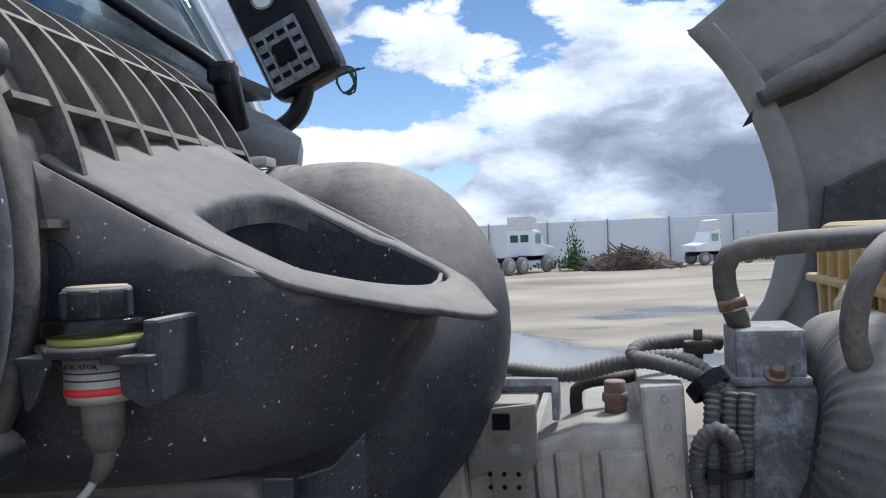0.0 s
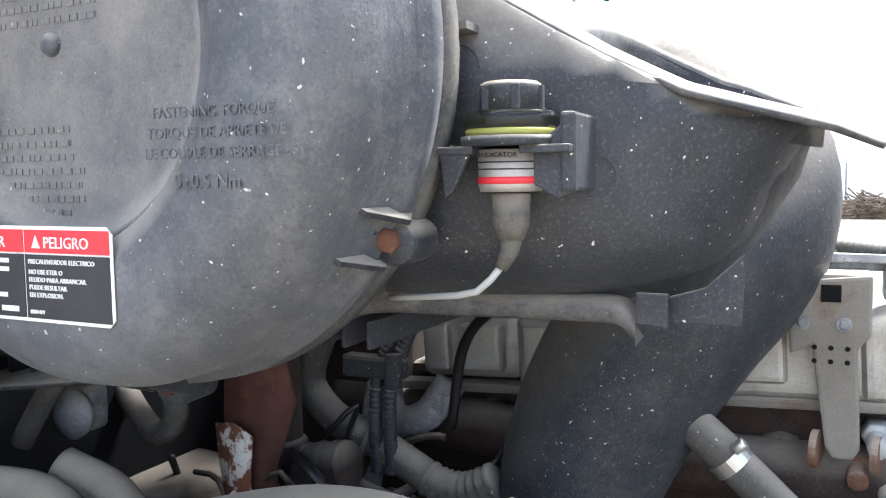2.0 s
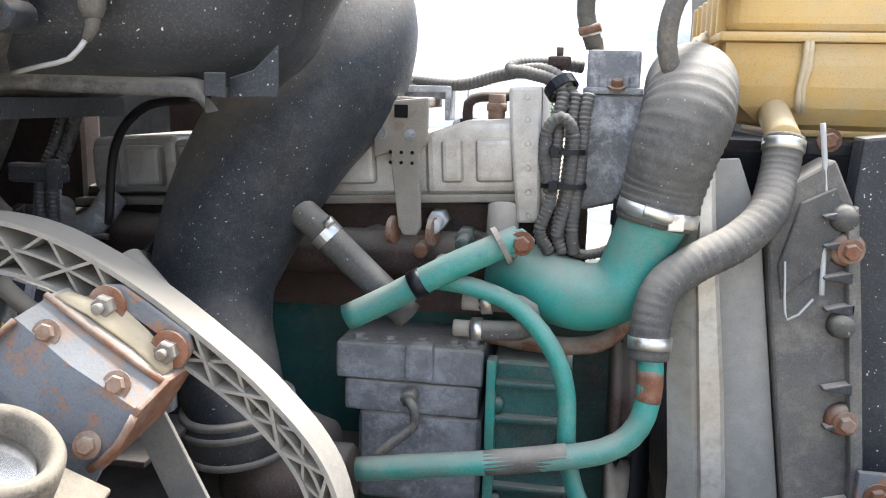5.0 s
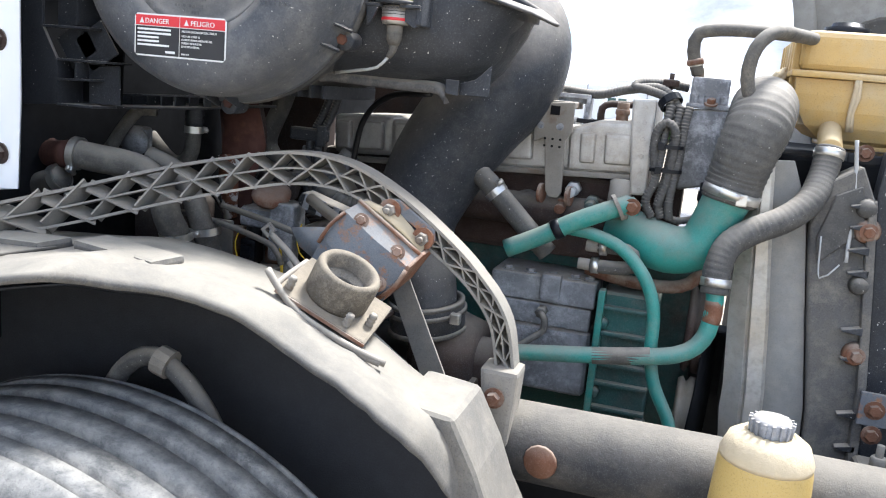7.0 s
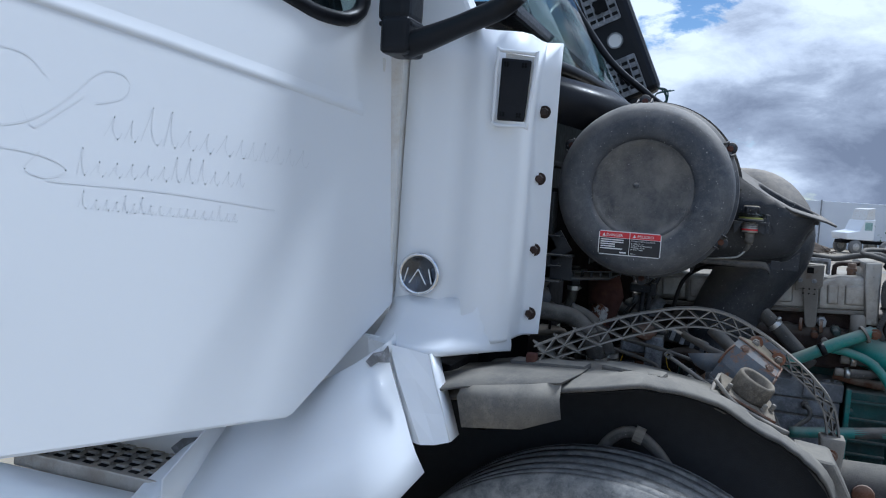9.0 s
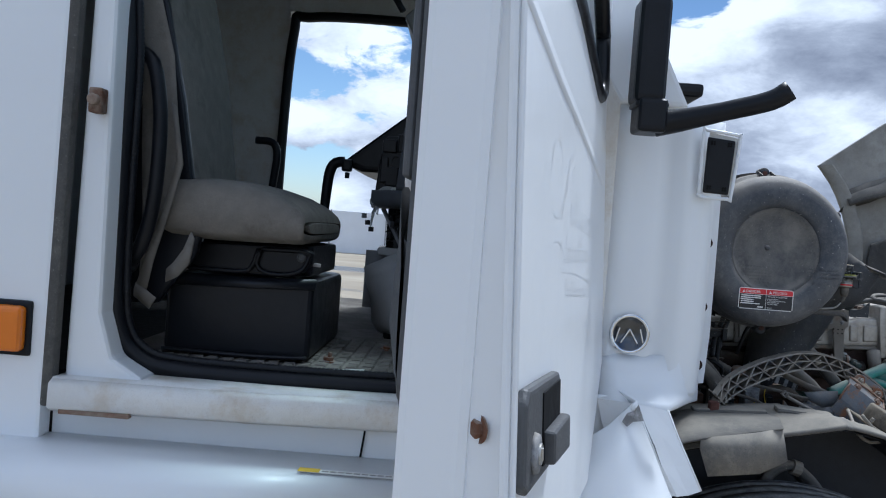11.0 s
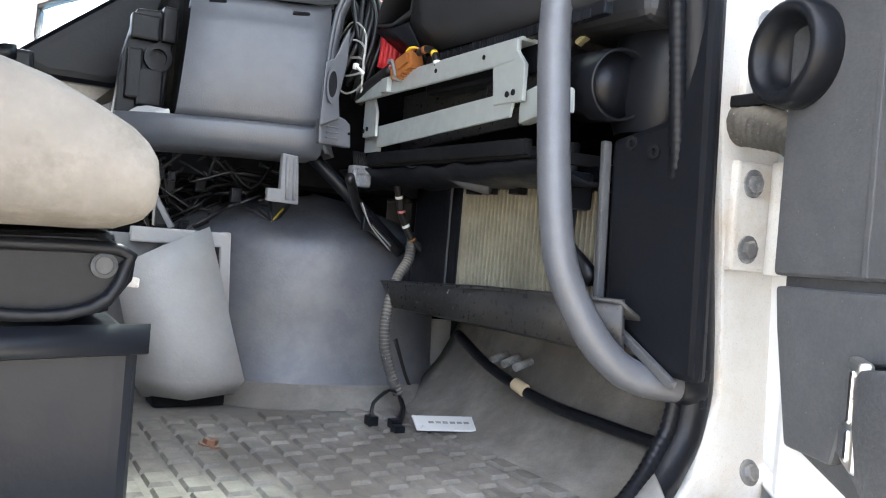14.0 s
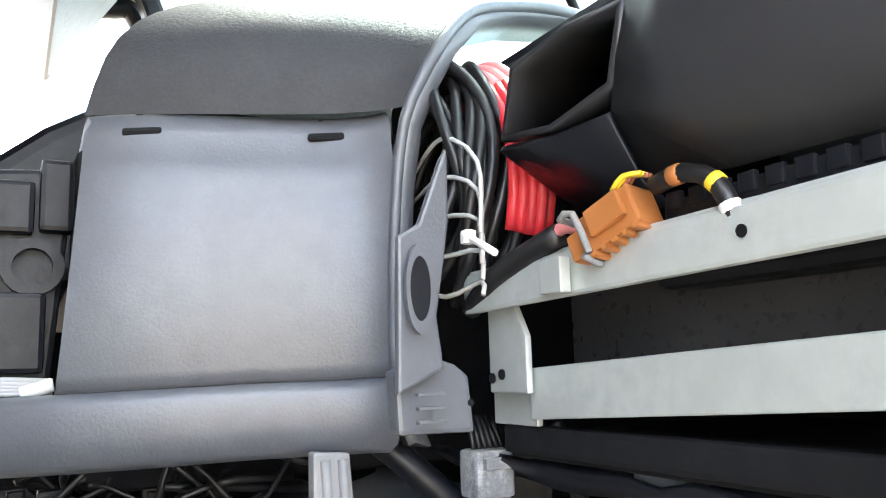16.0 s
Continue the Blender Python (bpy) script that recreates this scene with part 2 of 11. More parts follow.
# near-black: paints the shade in holes and hollows; black parts use it too
M_DARK = material("near-black plastic and void shade", (0.008, 0.0085, 0.010), 0.8, grain=40, vary=0.4, spec=0.15)
M_DASH = material("charcoal dash vinyl", (0.088, 0.094, 0.108), 0.40, grain=420, vary=0.12, bump=0.16, stain=(0.11, 0.113, 0.122), stain_scale=6, stain_cut=(0.5, 0.8), spec=0.65)
M_DASHGREY = material("grey trim plastic", (0.22, 0.22, 0.225), 0.55, grain=160, vary=0.1, bump=0.3)
M_BLACKTRIM = material("black trim plastic", (0.007, 0.008, 0.011), 0.38, grain=120, vary=0.2, bump=0.2, spec=0.25)
M_DOORTRIM = material("dark grey door moulding", (0.075, 0.078, 0.084), 0.55, grain=260, vary=0.15, bump=0.35, fleck=0.12)
M_FABRIC = material("grey door fabric", (0.62, 0.6, 0.58), 0.95, grain=320, vary=0.18, bump=0.6)
M_FABRIC2 = woven_material("ribbed grey door fabric", (0.60, 0.58, 0.57), (0.40, 0.39, 0.395), "BANDS", 130.0)
M_FABRIC3 = woven_material("dotted grey door fabric", (0.60, 0.585, 0.575), (0.42, 0.41, 0.41), "DOTS", 260.0)
M_FABRIC4 = material("taupe door fabric", (0.50, 0.485, 0.475), 0.95, grain=320, vary=0.18, bump=0.6)
M_SEAT = material("soiled beige seat cloth", (0.195, 0.180, 0.158), 0.97, grain=200, vary=0.15, stain=(0.12, 0.108, 0.092), stain_scale=9, stain_cut=(0.55, 0.72), bump=0.5)
M_SEATBLACK = material("black seat vinyl", (0.011, 0.0125, 0.017), 0.36, grain=35, vary=0.25, bump=0.3, spec=0.3)
M_GALV = material("galvanised steel", (0.50, 0.54, 0.53), 0.5, metal=0.5, grain=60, vary=0.15, stain=(0.45, 0.485, 0.475), stain_scale=70, stain_cut=(0.45, 0.65))
M_STEEL = material("bright clamp steel", (0.62, 0.61, 0.58), 0.35, metal=0.9, grain=60, vary=0.2, stain=(0.3, 0.22, 0.15), stain_scale=30, stain_cut=(0.58, 0.7))
M_TANK = material("amber tank plastic", (0.55, 0.36, 0.12), 0.5, grain=25, vary=0.2, stain=(0.50, 0.42, 0.27), stain_scale=6, stain_cut=(0.48, 0.75), dust=0.8, dust_colour=(0.55, 0.46, 0.31))
M_BOTTLE = material("yellow bottle plastic", (0.48, 0.34, 0.11), 0.45, grain=25, vary=0.12, dust=0.9, dust_colour=(0.50, 0.44, 0.33))
M_TYRE = material("worn tyre rubber", (0.125, 0.125, 0.122), 0.9, grain=70, vary=0.35, stain=(0.25, 0.243, 0.225), stain_scale=34, stain_cut=(0.42, 0.62), bump=0.5, grime=(0.36, 0.345, 0.315), grime_amount=0.5, grime_scale=90.0)
M_LINER = material("dusty liner plastic", (0.07, 0.07, 0.072), 0.85, grain=40, vary=0.25, stain=(0.17, 0.155, 0.13), stain_scale=5, stain_cut=(0.42, 0.7), dust=1.0, dust_colour=(0.28, 0.255, 0.21), grime=(0.25, 0.225, 0.185), grime_amount=0.7, grime_scale=32.0, bump=0.4)
M_ARCH = material("dusty lattice plastic", (0.17, 0.163, 0.15), 0.8, grain=60, vary=0.25, stain=(0.3, 0.27, 0.225), stain_scale=7, stain_cut=(0.38, 0.62), dust=1.0, dust_colour=(0.275, 0.245, 0.20), grime=(0.27, 0.24, 0.195), grime_amount=0.5, grime_scale=40.0)
M_HOODIN = material("grey glassfibre", (0.38, 0.37, 0.34), 0.85, grain=40, vary=0.25, stain=(0.20, 0.19, 0.165), stain_scale=6, stain_cut=(0.48, 0.75), bump=0.5, grime=(0.22, 0.2, 0.17), grime_amount=0.5, grime_scale=20.0)
M_TUNNEL = material("smooth grey tunnel plastic", (0.08, 0.084, 0.096), 0.42, grain=200, vary=0.1, bump=0.3, stain=(0.2, 0.195, 0.185), stain_scale=4, stain_cut=(0.5, 0.8), spec=0.7)
M_PALEGREY = material("pale grey dash plastic", (0.38, 0.373, 0.36), 0.5, grain=160, vary=0.08, bump=0.25)
M_RED = material("red label ink", (0.62, 0.03, 0.04), 0.5, vary=0.05, bump=0)
M_INK = material("black label ink", (0.02, 0.02, 0.022), 0.5, vary=0.1, bump=0)
M_PAPER = material("white label stock", (0.75, 0.75, 0.73), 0.6, vary=0.05, bump=0, stain=(0.4, 0.38, 0.35), stain_scale=40, stain_cut=(0.6, 0.7))
M_CHROME = material("chrome", (0.75, 0.76, 0.78), 0.12, metal=1.0, vary=0.05, bump=0)
M_ORANGE = material("orange connector plastic", (0.36, 0.13, 0.035), 0.5, vary=0.25, bump=0.05)
M_AMBERLENS = material("amber lamp lens", (0.75, 0.20, 0.01), 0.2, vary=0.1, bump=0.05)
M_YELLOW = material("yellow wire", (0.75, 0.52, 0.03), 0.5, vary=0.1, bump=0)
M_REDWIRE = material("red cable", (0.58, 0.025, 0.035), 0.45, vary=0.15, bump=0)
M_PINKWIRE = material("faded red cable", (0.72, 0.25, 0.25), 0.5, vary=0.15, bump=0)
M_BLACKWIRE = material("black cable", (0.009, 0.009, 0.01), 0.4, vary=0.2, bump=0)
M_GREYWIRE = material("grey cable", (0.42, 0.42, 0.41), 0.5, vary=0.1, bump=0)
M_BLUE = material("blue plastic", (0.05, 0.13, 0.55), 0.4, vary=0.1, bump=0)
M_CORE = material("evaporator fins", (0.38, 0.355, 0.27), 0.5, metal=0.3, grain=120, vary=0.25, stain=(0.5, 0.45, 0.34), stain_scale=9)
M_MAT = material("black floor rubber", (0.15, 0.141, 0.128), 0.92, grain=80, vary=0.25, stain=(0.31, 0.295, 0.27), stain_scale=7, stain_cut=(0.46, 0.72), dust=0.2, spec=0.12)
M_MUD = material("dried mud", (0.52, 0.43, 0.29), 0.95, grain=90, vary=0.2, bump=0.8)
M_LEAF = material("green weeds", (0.06, 0.12, 0.03), 0.8, grain=20, vary=0.4, rand=0.4)
M_BARK = material("grey brush wood", (0.13, 0.10, 0.075), 0.9, grain=30, vary=0.4)
M_SHROUD = material("dusty bare steel", (0.55, 0.54, 0.50), 0.5, metal=0.5, grain=50, vary=0.2, stain=(0.50, 0.44, 0.34), stain_scale=8, stain_cut=(0.4, 0.7), bump=0.3, grime=(0.22, 0.18, 0.14), grime_amount=0.6, grime_scale=60.0)
M_CHASSIS = material("black chassis paint with sand", (0.022, 0.023, 0.026), 0.7, grain=60, vary=0.4, stain=(0.06, 0.055, 0.05), stain_scale=10, dust=0.8, dust_colour=(0.24, 0.215, 0.175), bump=0.6, grime=(0.13, 0.115, 0.095), grime_amount=0.45, grime_scale=50.0)
M_BADGE = material("dark chrome", (0.10, 0.105, 0.115), 0.22, metal=0.9, vary=0.1, bump=0)
# dash vinyl painted darker to offset sun falling through the windscreen
M_DASHTOP = material("matt dash vinyl darkened for shade", (0.035, 0.036, 0.04), 0.65, grain=380, vary=0.12, bump=0.35, spec=0.3)
M_DUCT = material("smooth black duct plastic", (0.024, 0.025, 0.029), 0.42, grain=25, vary=0.06, bump=0, spec=0.5)
M_LIP = material("scuffed black lip plastic", (0.03, 0.032, 0.038), 0.52, grain=90, vary=0.3, stain=(0.10, 0.095, 0.09), stain_scale=16, stain_cut=(0.45, 0.7), dust=0.75, dust_colour=(0.36, 0.315, 0.255), bump=0.35, grime=(0.26, 0.235, 0.20), grime_amount=0.5, grime_scale=34.0)
M_SHEET = material("dusty grey sheet metal", (0.27, 0.265, 0.25), 0.6, grain=40, vary=0.2, stain=(0.19, 0.185, 0.175), stain_scale=5, stain_cut=(0.4, 0.75), bump=0.25, grime=(0.36, 0.33, 0.28), grime_amount=0.5, grime_scale=24.0)
M_DISH = material("lid plastic under pale dust", (0.055, 0.057, 0.061), 0.75, grain=90, vary=0.3, stain=(0.17, 0.16, 0.145), stain_scale=14, stain_cut=(0.36, 0.66), dust=0.6, fleck=0.5, bump=0.4, grime=(0.22, 0.205, 0.18), grime_amount=0.5, grime_scale=60.0, spec=0.5, sheen=0.28)
M_TROUGH = material("scuffed charcoal plastic", (0.030, 0.030, 0.031), 0.3, grain=120, vary=0.2, stain=(0.055, 0.052, 0.048), stain_scale=6, stain_cut=(0.45, 0.75), bump=0.3, spec=0.35)
# dark colour stands in for the shade in the gaps between fins
M_FINGAP = material("painted shade between the core fins", (0.028, 0.026, 0.019), 0.6, metal=0.4, grain=160, vary=0.3)
M_CONCRETE = material("white wall", (0.72, 0.74, 0.77), 0.8, grain=2, vary=0.08)
M_FADED = material("ghost lettering on paint", (0.745, 0.765, 0.785), 0.45, vary=0.06, bump=0)


def glass_material(name, colour, rough=0.02):
    m = bpy.data.materials.new(name)
    m.use_nodes = True
    nt = m.node_tree
    nt.nodes.clear()
    o = nt.nodes.new("ShaderNodeOutputMaterial")
    mx = nt.nodes.new("ShaderNodeMixShader")
    fr = nt.nodes.new("ShaderNodeLayerWeight")
    pw, sc = nt.nodes.new("ShaderNodeMath"), nt.nodes.new("ShaderNodeMath")
    pw.operation, sc.operation = "POWER", "MULTIPLY_ADD"
    pw.inputs[1].default_value, sc.inputs[1].default_value, sc.inputs[2].default_value = 4.0, 0.7, 0.04
    tr = nt.nodes.new("ShaderNodeBsdfTransparent")
    gl = nt.nodes.new("ShaderNodeBsdfGlossy")
    fr.inputs["Blend"].default_value = 0.5
    nt.links.new(fr.outputs["Facing"], pw.inputs[0])
    nt.links.new(pw.outputs[0], sc.inputs[0])
    tr.inputs[0].default_value = (*colour, 1)
    gl.inputs["Roughness"].default_value = rough
    nt.links.new(sc.outputs[0], mx.inputs[0])
    nt.links.new(tr.outputs[0], mx.inputs[1])
    nt.links.new(gl.outputs[0], mx.inputs[2])
    nt.links.new(mx.outputs[0], o.inputs[0])
    return m


M_GLASS = glass_material("tinted glass", (0.76, 0.85, 0.84))
M_CLEAR = glass_material("clear plastic", (0.8, 0.8, 0.7), 0.1)

# ---------------------------------------------------------------- mesh helpers


def mesh_from(verts, faces, smooth=False):
    bm = bmesh.new()
    vs = [bm.verts.new(v) for v in verts]
    for f in faces:
        try:
            face = bm.faces.new([vs[i] for i in f])
            face.smooth = smooth
        except ValueError:
            pass
    return bm


def part(name, bm, mat, parent=None, label="", smooth=None, kind=""):
    """Links a bmesh as one mesh object under a thing or under a part."""
    me = bpy.data.meshes.new(name)
    bmesh.ops.recalc_face_normals(bm, faces=bm.faces[:])
    if smooth is not None:
        for f in bm.faces:
            f.smooth = smooth
    bm.to_mesh(me)
    bm.free()
    me.materials.append(mat)
    ob = new(name, me)
    if parent is not None:
        ob.parent = parent
    return tagged(ob, label, kind=kind)


def thing(name, label, category, group="", kind="", at=(0, 0, 0)):
    ob = new(name)
    ob.location = at
    ob.empty_display_size = 0.05
    return tagged(ob, label, category, group, kind)


def add(bm, other):
    """Joins another bmesh into bm."""
    me = bpy.data.meshes.new("join")
    other.to_mesh(me)
    other.free()
    bm.from_mesh(me)
    bpy.data.meshes.remove(me)
    return bm


def join(*bms):
    out = bmesh.new()
    for b in bms:
        add(out, b)
    return out


def moved(bm, m):
    bmesh.ops.transform(bm, matrix=m, verts=bm.verts[:])
    return bm


def bevelled(bm, w, seg=2, angle=30):
    edges = [e for e in bm.edges if len(e.link_faces) == 2 and e.calc_face_angle(0) > radians(angle)]
    if w > 0 and edges:
        bmesh.ops.bevel(bm, geom=edges, offset=w, segments=seg, profile=0.6, affect="EDGES", clamp_overlap=True)
    return bm


def box(lo, hi, bevel=0.004, seg=2):
    bm = bmesh.new()
    bmesh.ops.create_cube(bm, size=1.0)
    c, s = (Vector(lo) + Vector(hi)) / 2, Vector(hi) - Vector(lo)
    bmesh.ops.transform(bm, matrix=Matrix.Translation(c) @ Matrix.Diagonal((*[abs(v) for v in s], 1)), verts=bm.verts[:])
    return bevelled(bm, bevel, seg)


def bar(a, b, w, h, bevel=0.002, up=(0, 0, 1)):
    """A box from a to b, w wide and h high."""
    a, b = Vector(a), Vector(b)
    d = (b - a)
    n = d.length
    z = d.normalized()
    x = Vector(up).cross(z)
    x = x.normalized() if x.length > 1e-4 else Vector((1, 0, 0))
    y = z.cross(x)
    m = Matrix((x, y, z)).transposed().to_4x4()
    m.translation = (a + b) / 2
    return moved(box((-w / 2, -h / 2, -n / 2), (w / 2, h / 2, n / 2), bevel), m)


def prism(poly, depth, m=None, bevel=0.003, seg=2):
    """A polygon in x and y, drawn out along z."""
    n = len(poly)
    vs = [(x, y, 0) for x, y in poly] + [(x, y, depth) for x, y in poly]
    fs = [tuple(range(n))[::-1], tuple(range(n, 2 * n))] + [(i, (i + 1) % n, (i + 1) % n + n, i + n) for i in range(n)]
    bm = mesh_from(vs, fs)
    bmesh.ops.recalc_face_normals(bm, faces=bm.faces[:])
    bevelled(bm, bevel, seg)
    return moved(bm, m) if m else bm


XZ = Matrix(((1, 0, 0, 0), (0, 0, 1, 0), (0, 1, 0, 0), (0, 0, 0, 1)))  # polygon x, z drawn out along y
YZ = Matrix(((0, 0, 1, 0), (1, 0, 0, 0), (0, 1, 0, 0), (0, 0, 0, 1)))  # polygon y, z drawn out along x


def plate_xz(poly, y0, y1, bevel=0.003, seg=2):
    return prism(poly, y1 - y0, Matrix.Translation((0, y0, 0)) @ XZ, bevel, seg)


def plate_yz(poly, x0, x1, bevel=0.003, seg=2):
    return prism(poly, x1 - x0, Matrix.Translation((x0, 0, 0)) @ YZ, bevel, seg)


def spline(pts, step=0.01):
    """A smooth row of points through pts."""
    P = [Vector(p) for p in pts]
    P = [P[0] * 2 - P[1]] + P + [P[-1] * 2 - P[-2]]
    out = []
    for i in range(1, len(P) - 2):
        a, b, c, d = P[i - 1 : i + 3]
        n = max(2, int((c - b).length / step))
        for k in range(n):
            t = k / n
            out.append(0.5 * ((2 * b) + (c - a) * t + (2 * a - 5 * b + 4 * c - d) * t * t + (3 * b - a - 3 * c + d) * t**3))
    out.append(P[-2].copy())
    return out


def tube(pts, r, seg=14, step=0.012, rib=0.0, pitch=0.006, smooth=True, caps=True, flat=1.0):
    """A round bar along a smooth path; r may be a list along it; rib: depth of its corrugation."""
    if rib:
        step = pitch / 3.0
    row = spline(pts, step) if step else [Vector(p) for p in pts]
    n = len(row)
    radii = [float(np.interp(i / (n - 1), np.linspace(0, 1, len(r)), r)) if isinstance(r, (list, tuple)) else r for i in range(n)]
    length, vs, fs = 0.0, [], []
    side = None
    for i, p in enumerate(row):
        d = (row[min(i + 1, n - 1)] - row[max(i - 1, 0)]).normalized()
        if i:
            length += (p - row[i - 1]).length
        if side is None:
            side = d.orthogonal().normalized()
        side = (side - d * side.dot(d)).normalized()
        other = d.cross(side)
        rr = radii[i] - (rib * (0.5 + 0.5 * math.cos(2 * math.pi * length / pitch)) if rib else 0)
        for k in range(seg):
            a = 2 * math.pi * k / seg
            vs.append(p + side * rr * math.cos(a) + other * rr * flat * math.sin(a))
    for i in range(n - 1):
        for k in range(seg):
            fs.append((i * seg + k, i * seg + (k + 1) % seg, (i + 1) * seg + (k + 1) % seg, (i + 1) * seg + k))
    if caps:
        fs += [tuple(range(seg))[::-1], tuple(range((n - 1) * seg, n * seg))]
    return mesh_from(vs, fs, smooth)


def lathe(profile, m=None, seg=40, smooth=True):
    """A profile of (radius, height) turned about z."""
    vs, fs = [], []
    for r, h in profile:
        for k in range(seg):
            a = 2 * math.pi * k / seg
            vs.append((r * math.cos(a), r * math.sin(a), h))
    for i in range(len(profile) - 1):
        for k in range(seg):
            fs.append((i * seg + k, i * seg + (k + 1) % seg, (i + 1) * seg + (k + 1) % seg, (i + 1) * seg + k))
    first, last = profile[0], profile[-1]
    if first[0] > 1e-5 and last[0] > 1e-5:
        if first != last:  # a ring: close it on its inner side
            n = (len(profile) - 1) * seg
            fs += [(n + k, n + (k + 1) % seg, (k + 1) % seg, k) for k in range(seg)]
    else:
        if first[0] > 1e-5:
            fs.append(tuple(range(seg))[::-1])
        if last[0] > 1e-5:
            fs.append(tuple(range((len(profile) - 1) * seg, len(profile) * seg)))
    bm = mesh_from(vs, fs, smooth)
    bmesh.ops.remove_doubles(bm, verts=bm.verts[:], dist=1e-6)
    return moved(bm, m) if m else bm


def axis(at, way, turn=0.0):
    """The pose of a lathe whose height runs along way."""
    q = Vector(way).normalized().to_track_quat("Z", "Y").to_matrix().to_4x4()
    return Matrix.Translation(at) @ q @ Matrix.Rotation(turn, 4, "Z")


def rod(a, b, r, seg=12):
    a, b = Vector(a), Vector(b)
    n = (b - a).length
    return lathe([(0, 0), (r * 0.9, 0), (r, r * 0.1), (r, n - r * 0.1), (r * 0.9, n), (0, n)], axis(a, b - a), seg)


def bolt_mesh(at, way, r=0.008, h=0.006, washer=True):
    bm = bmesh.new()
    if washer:
        add(bm, lathe([(0, 0), (r * 1.5, 0), (r * 1.5, h * 0.25), (0, h * 0.25)], axis(at, way), 16, False))
    add(bm, lathe([(0, 0), (r, 0), (r, h * 0.85), (r * 0.85, h), (0, h)], axis(at, way, 0.3), 6, False))
    return bm


def strip(rows, thick=0.0, smooth=True):
    """A sheet through rows of points, all of one length."""
    n = len(rows[0])
    vs = [Vector(p) for r in rows for p in r]
    fs = [(i * n + k, i * n + k + 1, (i + 1) * n + k + 1, (i + 1) * n + k) for i in range(len(rows) - 1) for k in range(n - 1)]
    bm = mesh_from(vs, fs, smooth)
    if thick:
        bmesh.ops.recalc_face_normals(bm, faces=bm.faces[:])
        bmesh.ops.solidify(bm, geom=bm.faces[:], thickness=thick)
    return bm


def text(body, size, m, mat, parent, depth=0.0003, name="lettering", shear=0.0, space=1.0):
    cu = bpy.data.curves.new(name, "FONT")
    cu.body, cu.size, cu.extrude, cu.shear, cu.space_character = body, size, depth, shear, space
    cu.resolution_u = 2
    ob = bpy.data.objects.new(name, cu)
    scene.collection.objects.link(ob)
    dg = bpy.context.evaluated_depsgraph_get()
    me = bpy.data.meshes.new_from_object(ob.evaluated_get(dg))
    bpy.data.objects.remove(ob)
    bpy.data.curves.remove(cu)
    me.transform(m)
    me.materials.clear()
    me.materials.append(mat)
    out = new(name, me)
    if parent is not None:
        out.parent = parent
    return out


FACING = Matrix(((1, 0, 0, 0), (0, 0, -1, 0), (0, 1, 0, 0), (0, 0, 0, 1)))  # writing that is read while looking along +y

# ================================================================ ground and distance
def build_ground():
    xs = [-4000, -1200, -400, -150, -80, -40, -20, -10, -5, -2, 0, 2, 5, 10, 20, 40, 80, 150, 400, 1200, 4000]
    rows = [[(x, y, 0.0) for x in xs] for y in xs]
    return part("ground", strip(rows, smooth=False), ground_material(), None)


def ground_material():
    m = bpy.data.materials.new("muddy gravel yard with puddles")
    m.use_nodes = True
    N, Lk = m.node_tree.nodes, m.node_tree.links
    b = N["Principled BSDF"]
    tc = N.new("ShaderNodeTexCoord")

    def nz(s, d, off=0):
        n = N.new("ShaderNodeTexNoise")
        n.inputs["Scale"].default_value, n.inputs["Detail"].default_value = s, d
        mp = N.new("ShaderNodeMapping")
        mp.inputs["Location"].default_value = (off, off, 0)
        mp.inputs["Scale"].default_value = (0.6, 1.0, 1.0)
        Lk.new(tc.outputs["Object"], mp.inputs[0])
        Lk.new(mp.outputs[0], n.inputs["Vector"])
        return n.outputs["Fac"]

    def ramp(f, stops):
        r = N.new("ShaderNodeValToRGB")
        for i, (p, c) in enumerate(stops):
            e = r.color_ramp.elements[i] if i < 2 else r.color_ramp.elements.new(p)
            e.position, e.color = p, (*c, 1)
        Lk.new(f, r.inputs[0])
        return r.outputs[0]

    soil = ramp(nz(0.35, 9), [(0.3, (0.20, 0.165, 0.12)), (0.55, (0.34, 0.29, 0.215)), (0.75, (0.44, 0.39, 0.30))])
    wet = ramp(nz(0.17, 5, 9.0), [(0.56, (0, 0, 0)), (0.60, (1, 1, 1))])
    mx = N.new("ShaderNodeMix")
    mx.data_type = "RGBA"
    Lk.new(wet, mx.inputs["Factor"])
    Lk.new(soil, mx.inputs["A"])
    mx.inputs["B"].default_value = (0.07, 0.06, 0.045, 1)
    Lk.new(mx.outputs["Result"], b.inputs["Base Color"])
    r = N.new("ShaderNodeMapRange")
    r.inputs[3].default_value, r.inputs[4].default_value = 0.95, 0.03
    Lk.new(wet, r.inputs[0])
    Lk.new(r.outputs[0], b.inputs["Roughness"])
    bp = N.new("ShaderNodeBump")
    bp.inputs["Strength"].default_value, bp.inputs["Distance"].default_value = 0.4, 0.05
    Lk.new(nz(3.0, 8), bp.inputs["Height"])
    return m


tagged(build_ground(), "brown muddy gravel yard with shallow puddles", "ground", kind="structure")


